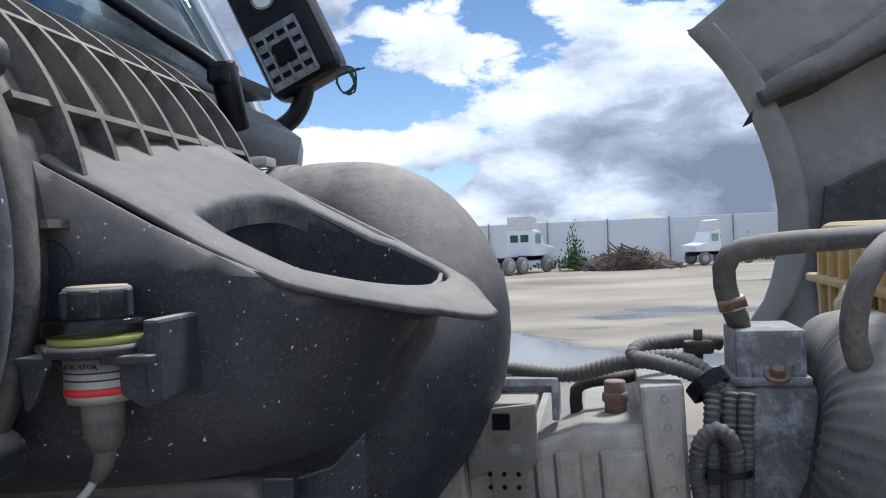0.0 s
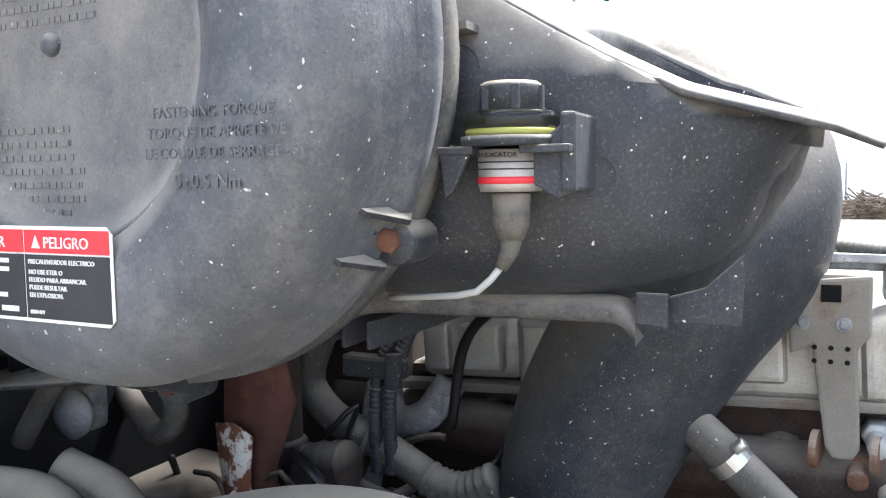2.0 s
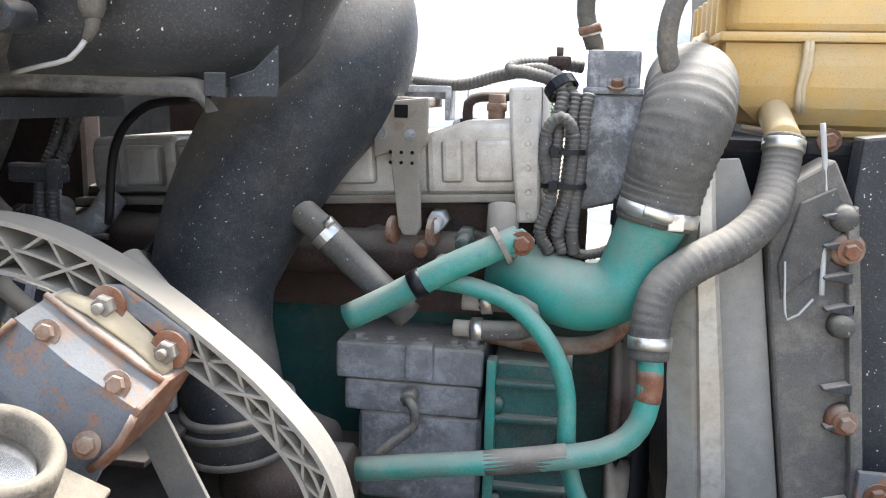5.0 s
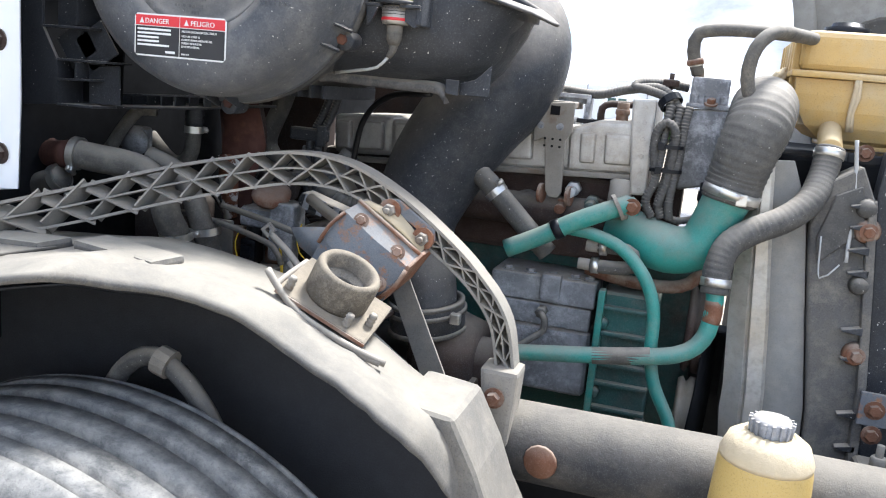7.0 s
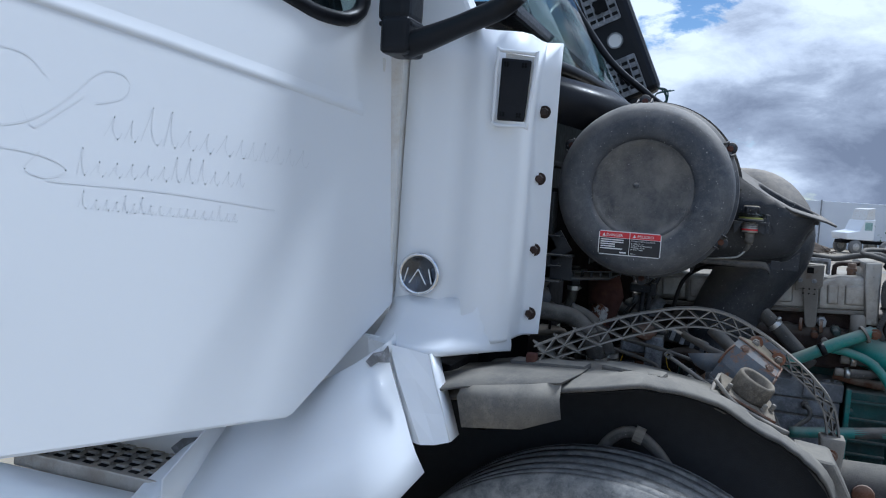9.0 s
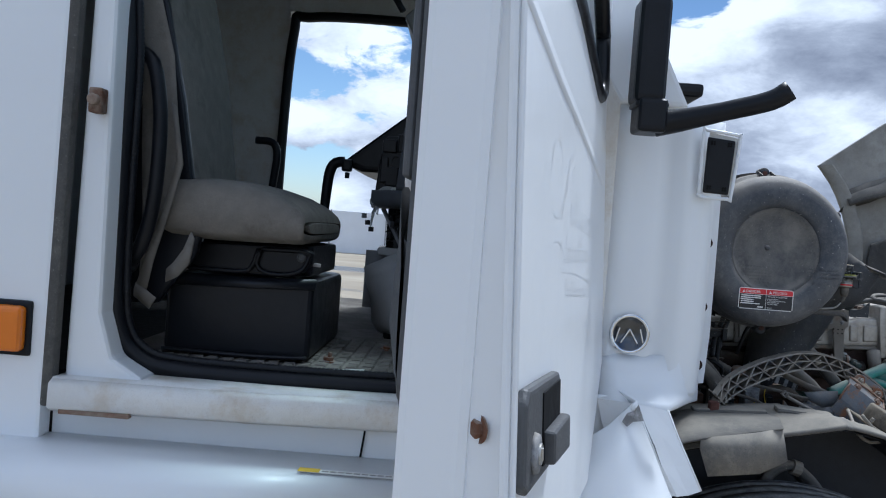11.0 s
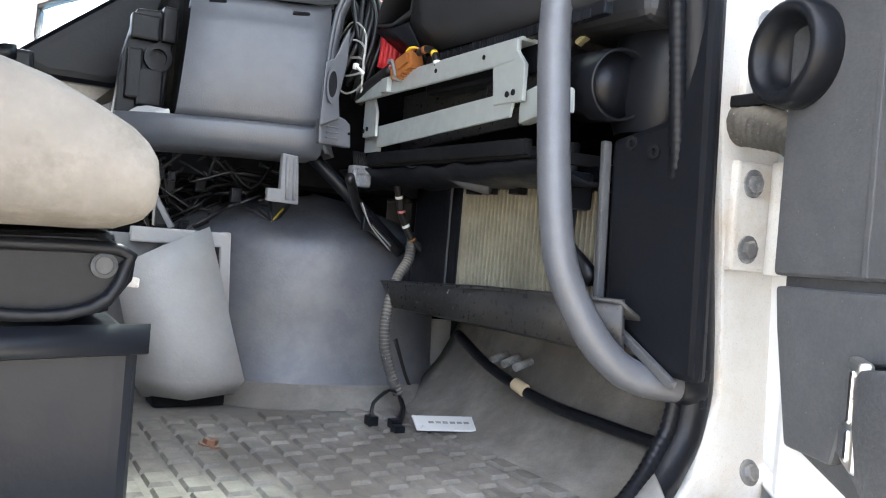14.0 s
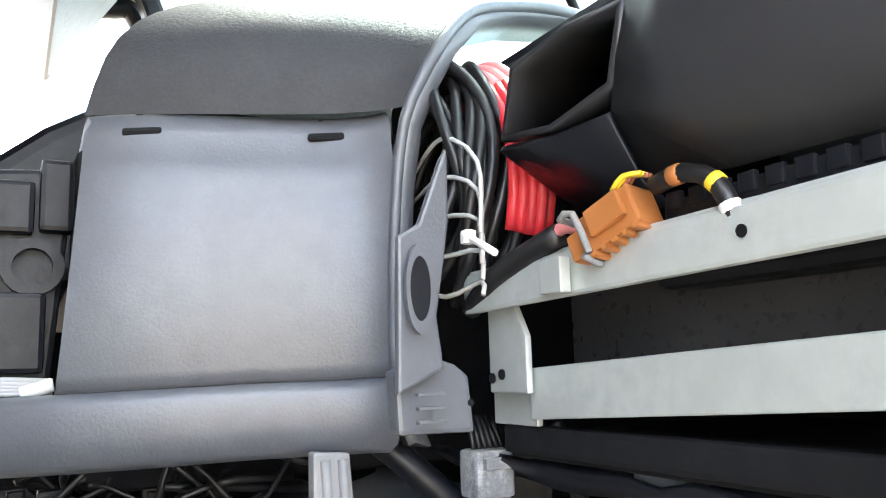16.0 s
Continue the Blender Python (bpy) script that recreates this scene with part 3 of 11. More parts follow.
# ================================================================ wheel and wheel arch
def build_wheel(cx, cy, cz, name_label):
    w = thing("front_wheel", name_label, "wheel", at=(cx, cy, cz))
    R = 0.49
    prof = [(0.30, -0.11), (0.34, -0.135), (0.40, -0.140), (0.450, -0.134), (0.476, -0.122), (0.487, -0.108)]
    for gx in (-0.097, -0.066, -0.024, 0.024, 0.066, 0.097):
        g = 0.0018 if abs(gx) > 0.09 else 0.0045 if abs(gx) > 0.05 else 0.006
        prof += [(R, gx - g - 0.001), (R - 0.010, gx - g), (R - 0.010, gx + g), (R, gx + g + 0.001)]
    prof += [(0.487, 0.108), (0.476, 0.122), (0.450, 0.134), (0.40, 0.140), (0.34, 0.135), (0.30, 0.11)]
    part("tyre", lathe(prof + [prof[0]], axis((0, 0, 0), (0, 1, 0)), 96), M_TYRE, w, "worn muddy black truck tyre")
    part("rim", lathe([(0.0, -0.05), (0.12, -0.055), (0.13, -0.02), (0.22, 0.03), (0.285, -0.02), (0.302, -0.115), (0.302, 0.11), (0, 0.1)], axis((0, 0, 0), (0, 1, 0)), 48), M_ALU, w, "dull steel wheel rim")
    return w


wheel = build_wheel(-0.235, 0.045, 0.49, "worn truck tyre with grooved tread under the wheel arch")
wheel.rotation_euler = (0, 0, radians(-4))


def build_liner():
    """The dusty arch over the wheel, its inner wall and the torn flap that hangs from it."""
    L = thing("wheel_arch_liner", "dusty plastic wheel arch liner with a bent front corner", "wheel arch")
    outer = [(-0.66, -0.04, 1.03), (-0.56, -0.04, 1.075), (-0.45, -0.04, 1.105), (-0.36, -0.035, 1.122), (-0.27, -0.03, 1.138), (-0.212, -0.035, 1.152), (-0.185, -0.03, 1.157), (-0.168, 0.005, 1.149), (-0.13, 0.05, 1.138), (-0.098, 0.07, 1.130), (-0.037, 0.08, 1.114), (0.013, 0.093, 1.083), (0.077, 0.09, 1.056), (0.126, 0.10, 1.02), (0.158, 0.13, 0.978), (0.19, 0.17, 0.90), (0.215, 0.19, 0.80), (0.23, 0.20, 0.62)]
    inner = [(-0.66, 0.21, 1.075), (-0.56, 0.21, 1.10), (-0.473, 0.21, 1.118), (-0.40, 0.21, 1.126), (-0.32, 0.21, 1.132), (-0.214, 0.21, 1.139), (-0.06, 0.215, 1.112), (0.03, 0.22, 1.064), (0.102, 0.225, 1.020), (0.16, 0.24, 0.985), (0.205, 0.25, 0.93), (0.25, 0.26, 0.84), (0.28, 0.26, 0.73), (0.30, 0.26, 0.60)]
    o, i = spline([Vector(p) for p in outer], 0.012), spline([Vector(p) for p in inner], 0.012)
    n = 88
    pick = lambda row, k: row[round(k * (len(row) - 1) / (n - 1))]
    rows = []
    for k in range(n):
        a, b = pick(o, k), pick(i, k)
        wob = lambda f, s, c: s * noise.noise((k * f, c, 2.0))
        edge = 0.003 * noise.noise((k * 0.7, 5, 1))
        rows.append([Vector((a.x, a.y - 0.004, a.z - 0.009 + edge)), Vector((a.x, a.y - 0.005, a.z - 0.002 + edge)), a + Vector((0, 0.002, edge + 0.001)),
                     a.lerp(b, 0.14) + Vector((0, 0, 0.009 + wob(0.45, 0.005, 3))), a.lerp(b, 0.3) + Vector((0, 0, 0.010 + wob(0.5, 0.007, 7))),
                     a.lerp(b, 0.48) + Vector((0, 0, 0.006 + wob(0.4, 0.008, 12))), a.lerp(b, 0.7) + Vector((0, 0, 0.004 + wob(0.45, 0.007, 17))), a.lerp(b, 0.86) + Vector((0, 0, 0.002 + wob(0.5, 0.004, 21))), b, b + Vector((0, 0.03, 0.0))])
    part("arch_sheet", strip(rows, 0.004), M_LINER, L)
    part("underside", strip([[p + Vector((0.0, 0.006, -0.014)) for p in row[2:]] for row in rows], 0.003), M_BLACKTRIM, L, "black underside of the arch")
    # inner wall of the wheel well
    wall = [(-0.75, 0.45), (-0.75, 1.05), (-0.5, 1.10), (-0.2, 1.13), (0.0, 1.08), (0.12, 1.0), (0.24, 0.84), (0.29, 0.6), (0.29, 0.45)]
    part("inner_wall", plate_xz(wall, 0.255, 0.265, 0), M_DASHTOP, L, "dark inner wall of the wheel well")
    # added dark box hides the ground and stands in for wheel well shadow
    part("rear_wall", box((-0.86, -0.03, 0.30), (-0.80, 0.26, 1.05), 0.01), M_DARK, L, "dark filler plate for the shade behind the wheel")
    # ridges pressed into the top
    for x0, x1, z0, z1 in ((-0.46, -0.30, 1.125, 1.137), (-0.27, -0.15, 1.142, 1.138)):
        part("ridge", bar((x0, 0.13, z0 + 0.006), (x1, 0.11, z1 + 0.006), 0.05, 0.014, 0.006), M_LINER, L)
    # the bent corner where the arch strip ends
    part("corner_box", plate_xz([(0.098, 1.020), (0.168, 1.013), (0.200, 0.955), (0.232, 0.88), (0.205, 0.85), (0.160, 0.95)], 0.165, 0.285, 0.010, 3), M_LINER, L)
    flap = [[(-0.50, -0.085, 1.118), (-0.44, -0.085, 1.128), (-0.38, -0.07, 1.135), (-0.322, -0.045, 1.142)],
            [(-0.505, -0.10, 1.10), (-0.44, -0.098, 1.105), (-0.38, -0.085, 1.108), (-0.32, -0.062, 1.112)],
            [(-0.488, -0.112, 1.047), (-0.44, -0.108, 1.052), (-0.38, -0.094, 1.056), (-0.314, -0.066, 1.078)]]
    part("flap", strip(flap, 0.004), M_LINER, L, "torn grey rubber flap")
    part("shelf", strip([[(-0.66, -0.10, 1.075), (-0.50, -0.09, 1.118), (-0.322, -0.05, 1.143)], [(-0.64, 0.0, 1.10), (-0.48, 0.02, 1.135), (-0.30, 0.03, 1.148)], [(-0.62, 0.14, 1.10), (-0.46, 0.14, 1.13), (-0.30, 0.14, 1.140)]], 0.004), M_LINER, L)
    return L


build_liner()


def build_hose_loop():
    h = thing("brake_hose", "dusty rubber brake hose looped in the wheel well", "hose")
    part("hose", tube([(-0.25, 0.19, 0.90), (-0.272, 0.17, 0.945), (-0.25, 0.17, 0.99), (-0.21, 0.17, 1.01), (-0.165, 0.17, 0.985), (-0.132, 0.17, 0.947), (-0.108, 0.17, 0.91), (-0.07, 0.18, 0.895), (-0.04, 0.2, 0.86)], 0.012), M_RUBBER, h)
    for p, d in (((-0.272, 0.17, 0.935), (-0.2, 0, 1)), ((-0.205, 0.17, 1.008), (1, 0, -0.3)), ((-0.10, 0.172, 0.905), (0.6, 0, -0.8))):
        part("fitting", lathe([(0, 0), (0.018, 0), (0.018, 0.02), (0, 0.02)], axis(p, d), 12, False), M_DUSTY, h)
    part("cable", tube([(-0.19, 0.2, 0.99), (-0.14, 0.2, 0.93), (-0.10, 0.2, 0.84)], 0.006, 8), M_BLACKWIRE, h)


build_hose_loop()


# ================================================================ lattice arch strip
ARCH = [(-0.410, 0.115, 1.163), (-0.360, 0.200, 1.180), (-0.310, 0.250, 1.198), (-0.265, 0.280, 1.213), (-0.215, 0.310, 1.227), (-0.132, 0.338, 1.245), (-0.058, 0.345, 1.243), (0.010, 0.345, 1.217), (0.071, 0.345, 1.180), (0.127, 0.345, 1.137), (0.168, 0.345, 1.086), (0.185, 0.345, 1.018)]


def build_arch():
    A = thing("fender_arch_brace", "dusty black plastic lattice brace bowed over the wheel", "brace")
    mid = spline([Vector((x, y, z - 0.010)) for x, y, z in ARCH], 0.008)
    n = len(mid)

    def frame_at(k):
        d = (mid[min(k + 1, n - 1)] - mid[max(k - 1, 0)]).normalized()
        return mid[k], d, Vector((-d.z, 0, math.hypot(d.x, d.y))).normalized()

    half = lambda k: 0.011 + 0.011 * math.sin(math.pi * min(1, 0.25 + 0.9 * k / n))
    for name, sgn, t, y0, y1 in (("top_flange", 1, 0.004, -0.008, 0.024), ("bottom_flange", -1, 0.0035, -0.006, 0.024)):
        vs, fs = [], []
        for k in range(n):
            p, d, u = frame_at(k)
            for yy, w in ((y0, half(k) + t * 0.5), (y1, half(k) + t * 0.5), (y1, half(k) - t * 0.5), (y0, half(k) - t * 0.5)):
                vs.append(p + u * sgn * w + Vector((0, yy, 0)))
        for k in range(n - 1):
            for c in range(4):
                fs.append((4 * k + c, 4 * k + (c + 1) % 4, 4 * k + 4 + (c + 1) % 4, 4 * k + 4 + c))
        fs += [(0, 1, 2, 3), (4 * n - 4, 4 * n - 3, 4 * n - 2, 4 * n - 1)]
        part(name, mesh_from(vs, fs), M_ARCH, A)
    web = bmesh.new()
    step, sgn, k = 7, 1, 0
    while k + step < n:
        step = min(round(7.4 - 4.0 * k / n), n - 1 - k) or 1
        p, _, u = frame_at(k)
        q, _, v = frame_at(k + step)
        add(web, bar(p + u * half(k) * sgn + Vector((0, 0.010, 0)), q - v * half(k + step) * sgn + Vector((0, 0.010, 0)), 0.0026, 0.034, 0, (0, 1, 0)))
        add(web, bar(p - u * half(k) * sgn + Vector((0, 0.012, 0)), q + v * half(k + step) * sgn + Vector((0, 0.012, 0)), 0.0024, 0.030, 0, (0, 1, 0)))
        k, sgn = k + step, -sgn
    part("lattice_web", web, M_ARCH, A)
    back = bmesh.new()
    for k in range(0, n - 1):
        p, _, u = frame_at(k)
        q, _, _ = frame_at(k + 1)
        add(back, bar(p + Vector((0, 0.010, 0)), q + Vector((0, 0.010, 0)), 0.0024, 0.030, 0, (0, 1, 0)))
    part("middle_rib", back, M_ARCH, A)
    part("foot", prism([(0, 0), (0.05, 0.0), (0.045, -0.10), (0.012, -0.10)], 0.05, Matrix.Translation((0.155, 0.32, 1.02)) @ XZ, 0.006), M_ARCH, A)
    for x, z in ((0.178, 0.985), (0.172, 0.935)):
        part("bolt", bolt_mesh((x, 0.318, z), (0, -1, 0), 0.009, 0.012), M_RUST, A, "rusted bolt")
    part("end_tab", box((-0.428, 0.100, 1.136), (-0.406, 0.122, 1.158), 0.005), M_OXIDE, A, "rusty end tab")
    return A


build_arch()


def build_mount_bracket():
    """A rusty plate bolted to the lattice, with a cupped rubber mount, a bent wire loop and a rod."""
    B = thing("hood_rest_bracket", "rust-spotted steel bracket with round rubber mount bolted to the brace", "bracket")
    rot = Matrix.Translation((0.012, 0.335, 1.165)) @ Matrix.Rotation(radians(33), 4, "Y")
    P = lambda bm: moved(bm, rot)
    part("clamp_plate", P(plate_xz([(-0.028, 0.016), (-0.026, 0.040), (-0.015, 0.048), (0.045, 0.048), (0.054, 0.038), (0.054, 0.016)], 0.0, 0.006, 0.002)), M_PLATE, B)
    part("slot", P(box((-0.006, -0.001, 0.022), (0.030, 0.003, 0.034), 0.004)), M_DARK, B, "long dark slot")
    for x, z in ((-0.016, 0.030), (0.040, 0.030)):
        part("washer", P(lathe([(0, 0), (0.0145, 0), (0.0145, 0.003), (0, 0.003)], axis((x, 0.0, z), (0, -1, 0)), 24, False)), M_RUST, B, "broad rusty washer")
        part("bolt", P(join(bolt_mesh((x, -0.003, z), (0, -1, 0), 0.0085, 0.008, False), rod((x, -0.010, z), (x, -0.017, z), 0.004, 10))), M_DUSTY, B, "sandy hexagon nut and stud")
    part("face_plate", P(strip([[(-0.048, -0.018, 0.020), (0.0, -0.022, 0.020), (0.052, -0.020, 0.020)], [(-0.052, -0.042, 0.004), (0.0, -0.048, 0.004), (0.054, -0.044, 0.004)], [(-0.052, -0.050, -0.040), (0.0, -0.056, -0.042), (0.056, -0.050, -0.042)], [(-0.048, -0.048, -0.078), (0.0, -0.052, -0.082), (0.058, -0.046, -0.080)]], 0.005, False)), M_PLATE, B, "grey plate blotched with rust")
    for pts in (((-0.050, -0.045, 0.004), (-0.054, -0.052, -0.02), (-0.052, -0.054, -0.046)), ((-0.050, -0.022, 0.020), (0.0, -0.026, 0.021), (0.053, -0.024, 0.020))):
        part("rust_edge", P(tube(pts, 0.0026, 8)), M_RUST, B, "flaking rusty edge")
    part("sand_crust", P(strip([[(-0.046, -0.018, 0.021), (-0.02, -0.016, 0.024), (0.02, -0.014, 0.023), (0.05, -0.018, 0.021)], [(-0.044, -0.006, 0.023), (-0.02, -0.004, 0.029), (0.02, -0.003, 0.027), (0.05, -0.006, 0.023)], [(-0.030, -0.001, 0.026), (-0.01, -0.001, 0.036), (0.02, -0.001, 0.032), (0.045, -0.001, 0.026)]], 0.003)), M_MUD, B, "heap of fine sand")
    part("top_lip", P(box((-0.05, -0.024, 0.014), (0.054, 0.004, 0.020), 0.002)), M_DUSTY, B)
    part("side_plate", P(plate_yz([(-0.048, -0.050), (-0.045, 0.006), (-0.02, 0.022), (0.02, 0.022), (0.02, -0.03)], 0.052, 0.057, 0.002)), M_RUST, B, "rusted side plate")
    part("rust_edge", P(tube([(0.055, -0.046, 0.0), (0.057, -0.050, -0.025), (0.050, -0.052, -0.05)], 0.003, 8)), M_RUST, B)
    for x, y, z in ((-0.028, -0.040, 0.008), (0.032, -0.040, 0.008), (0.040, -0.052, -0.035)):
        part("nut", P(bolt_mesh((x, y, z), (0, -1, 0.4), 0.0065, 0.007)), M_RUST, B)
    n, u = Vector((0.45, -0.12, 0.88)).normalized(), Vector((0.888, 0.136, -0.437))
    v = n.cross(u).normalized()
    u = v.cross(n)
    at = Matrix(((u.x, v.x, n.x, 0.003), (u.y, v.y, n.y, 0.211), (u.z, v.z, n.z, 1.110), (0, 0, 0, 1)))
    part("rubber_mount", lathe([(0.0, 0.0), (0.037, 0.0), (0.0385, 0.005), (0.039, 0.024), (0.0385, 0.038), (0.035, 0.043), (0.029, 0.040), (0.027, 0.030), (0.025, 0.014), (0.0, 0.012)], at, 40), M_CUP, B, "cupped rubber mount caked with sand")
    part("cup_water", lathe([(0.0, 0.0), (0.0248, 0.0), (0.0248, 0.001), (0.0, 0.001)], at @ Matrix.Translation((0, 0, 0.024)), 32, False), M_CHROME, B, "bright wet metal inside the cup")
    part("base_plate", moved(box((-0.056, -0.050, -0.006), (0.060, 0.050, 0.0), 0.003), at), M_CUP, B, "sandy square base plate")
    part("base_rust", moved(box((-0.056, -0.0515, -0.0055), (0.060, -0.0495, -0.001), 0.0006), at), M_RUST, B, "rusty front edge")
    for pts in ([(-0.056, 0.040, -0.004), (-0.064, -0.010, -0.018), (-0.060, -0.046, -0.034), (-0.030, -0.054, -0.036), (0.0, -0.052, -0.018), (0.030, -0.056, -0.016), (0.085, -0.052, -0.010)], [(-0.076, -0.040, 0.008), (-0.060, -0.046, 0.002), (-0.020, -0.054, -0.010), (0.040, -0.056, -0.010), (0.090, -0.050, -0.008)]):
        part("wire_loop", tube([at @ Vector(p) for p in pts], 0.0042, 10), M_DUSTY, B, "bent wire loop crusted with sand")
    for x, y in ((-0.046, -0.038), (0.030, -0.040), (0.050, -0.014)):
        part("threaded_stud", tube([at @ Vector((x, y, -0.010)), at @ Vector((x, y, 0.016))], 0.0055, 12, rib=0.0018, pitch=0.005), M_DUSTY, B, "sandy threaded stud")
    part("side_arm", strip([[(-0.122, 0.33, 1.158), (-0.085, 0.32, 1.165), (-0.045, 0.315, 1.170)], [(-0.105, 0.325, 1.135), (-0.08, 0.315, 1.125), (-0.045, 0.305, 1.135)]], 0.003), M_PLATE, B, "folded grey side arm")
    part("rod", tube([(-0.157, 0.345, 1.140), (-0.125, 0.33, 1.125), (-0.085, 0.30, 1.108), (-0.058, 0.275, 1.098)], 0.0048, 10), M_DUSTY, B)
    part("rod_eye", P(lathe([(0.0045, -0.004), (0.0105, -0.004), (0.0105, 0.004), (0.0045, 0.004)], rot.inverted() @ axis((-0.163, 0.347, 1.146), (0.2, -1, 0.1)), 4, False)), M_DUSTY, B, "square rod eye")
    part("rod_low", tube([(-0.115, 0.32, 1.112), (-0.085, 0.295, 1.095), (-0.06, 0.27, 1.085)], 0.004, 10), M_DUSTY, B)
    part("strut", plate_xz([(0.005, 1.105), (0.034, 1.112), (0.112, 0.955), (0.074, 0.955)], 0.366, 0.370, 0.001), M_ARCH, B, "sandy flat stay")
    return B


build_mount_bracket()


# ================================================================ air cleaner
AC = Vector((-0.243, 0.0, 1.507))


def build_air_cleaner():
    A = thing("air_cleaner", "large round black plastic air cleaner coated with dust", "air cleaner")
    ay = axis((AC.x, 0, AC.z), (0, 1, 0))
    part("lid_dish", lathe([(0.0, 0.296), (0.088, 0.296), (0.100, 0.290), (0.1075, 0.280), (0.1075, 0.300), (0, 0.300)], ay, 96), M_DISH, A, "dished middle under pale dust")
    lid = [(0.0, 0.302), (0.1076, 0.302), (0.1076, 0.2795), (0.120, 0.274), (0.150, 0.274), (0.170, 0.279), (0.183, 0.293), (0.189, 0.312), (0.190, 0.348), (0.196, 0.351), (0.197, 0.362), (0.192, 0.365), (0.0, 0.365)]
    part("lid", lathe(lid, ay, 96), M_LID, A, "round faded lid with dished middle")
    body = [(0.0, 0.366), (0.194, 0.366), (0.198, 0.370), (0.198, 0.380), (0.190, 0.383), (0.187, 0.41), (0.180, 0.66), (0.165, 0.74), (0.10, 0.78), (0.0, 0.78)]
    part("housing", lathe(body, ay, 72), M_DUSTBLACK, A, "ribbed black housing under sandy dust")
    for a in (-16, 4, 24, 45, 66, 87, 108, 129, 150, 171, 192):
        ca, sa = math.cos(radians(a)), math.sin(radians(a))
        p = lambda r, y: Vector((AC.x + r * ca, y, AC.z + r * sa))
        part("long_rib", bar(p(0.192, 0.383), p(0.184, 0.68), 0.0045, 0.018, 0, (ca, 0, sa)), M_DUSTBLACK, A)
    for y, r in ((0.418, 0.204), (0.462, 0.199), (0.506, 0.198), (0.55, 0.197), (0.594, 0.196), (0.638, 0.195), (0.68, 0.194)):
        rib = strip([[(AC.x + q * math.cos(radians(a)), y + dy, AC.z + q * math.sin(radians(a))) for q, dy in ((r - 0.018, -0.0022), (r, -0.0022), (r, 0.0022), (r - 0.018, 0.0022))] for a in range(-18, 200, 3)], smooth=False)
        part("ring_rib", rib, M_DUSTBLACK, A)
    # clamping lugs
    for deg in (30.5, -31.3, 95, -88, 152):
        m = Matrix.Translation((AC.x, 0, AC.z)) @ Matrix.Rotation(-radians(deg), 4, "Y")
        lug = part("clamp_lug", moved(rod((0.200, 0.352, 0), (0.199, 0.384, 0), 0.0125, 18), m), M_PLASTIC, A, "moulded clamp boss")
        for side in (0.013, -0.017):
            part("fin", moved(prism([(0.132, 0.300), (0.192, 0.372), (0.203, 0.352), (0.192, 0.322)], 0.0035, Matrix.Translation((0, 0, side)), 0.001), m), M_PLASTIC, lug)
        part("fin_rib", moved(prism([(0.168, 0.335), (0.190, 0.366), (0.190, 0.345)], 0.003, Matrix.Translation((0, 0, -0.001)), 0.0005), m), M_PLASTIC, lug)
        part("bolt", moved(bolt_mesh((0.197, 0.353, 0), (0, -1, 0), 0.0072, 0.005, False), m), M_OXIDE, lug, "rusty bolt head")
    part("centre_pip", lathe([(0, 0), (0.007, 0), (0.006, 0.004), (0, 0.006)], axis((-0.258, 0.297, 1.515), (0, -1, 0)), 16), M_LID, A)
    # scoop on the front of the housing: a hollow shell that turns its rounded corner forward
    lip_z = lambda x, y: float(np.interp(x, [-0.12, -0.06, -0.022, 0.02, 0.065, 0.10, 0.14, 0.165], [1.60, 1.562, 1.537, 1.511, 1.487, 1.476, 1.464, 1.452])) + float(np.interp(x, [0.08, 0.14], [0.12, 0.07])) * (y - 0.44)
    secs = []
    for z, xc, out in ((1.357, 0.044, 0.0), (1.362, 0.050, 0.0), (1.368, 0.058, 0.004), (1.376, 0.070, 0.006), (1.386, 0.080, 0.010), (1.40, 0.091, 0.012), (1.428, 0.104, 0.015), (1.45, 0.116, 0.017), (1.466, 0.124, 0.018), (1.49, 0.124, 0.018), (1.62, 0.124, 0.018)):
        row = []
        for x, y in ((-0.14, 0.386), (-0.10, 0.390), (-0.05, 0.400), (0.0, 0.411), (0.03, 0.420), (0.06, 0.432), (0.085, 0.447), (0.105, 0.463), (0.118, 0.482), (0.126, 0.51), (0.126, 0.56), (0.12, 0.61), (0.08, 0.635), (0.0, 0.64)):
            xx = -0.14 + (x + 0.14) * (xc + 0.14) / 0.264
            row.append((xx, y + float(np.interp(z, [1.358, 1.368, 1.380, 1.400], [0.062, 0.034, 0.012, 0.0])) * min(1, max(0, (0.56 - y) / 0.08)), min(z, lip_z(xx, y) - 0.002)))
        secs.append(row)
    part("scoop", strip(secs, 0.003), M_PLASTIC, A, "black moulded intake scoop")
    outer = [(-0.15, 0.40), (-0.10, 0.398), (-0.055, 0.408), (-0.022, 0.420), (0.02, 0.424), (0.065, 0.430), (0.10, 0.440), (0.138, 0.466), (0.168, 0.522), (0.158, 0.560), (0.140, 0.598), (0.10, 0.622), (0.035, 0.634), (-0.03, 0.632), (-0.10, 0.625), (-0.15, 0.61)]
    hole = [(0.000, 0.456), (0.030, 0.452), (0.065, 0.458), (0.098, 0.474), (0.120, 0.505), (0.130, 0.555), (0.120, 0.588), (0.080, 0.602), (0.030, 0.604), (0.002, 0.590), (-0.006, 0.53)]

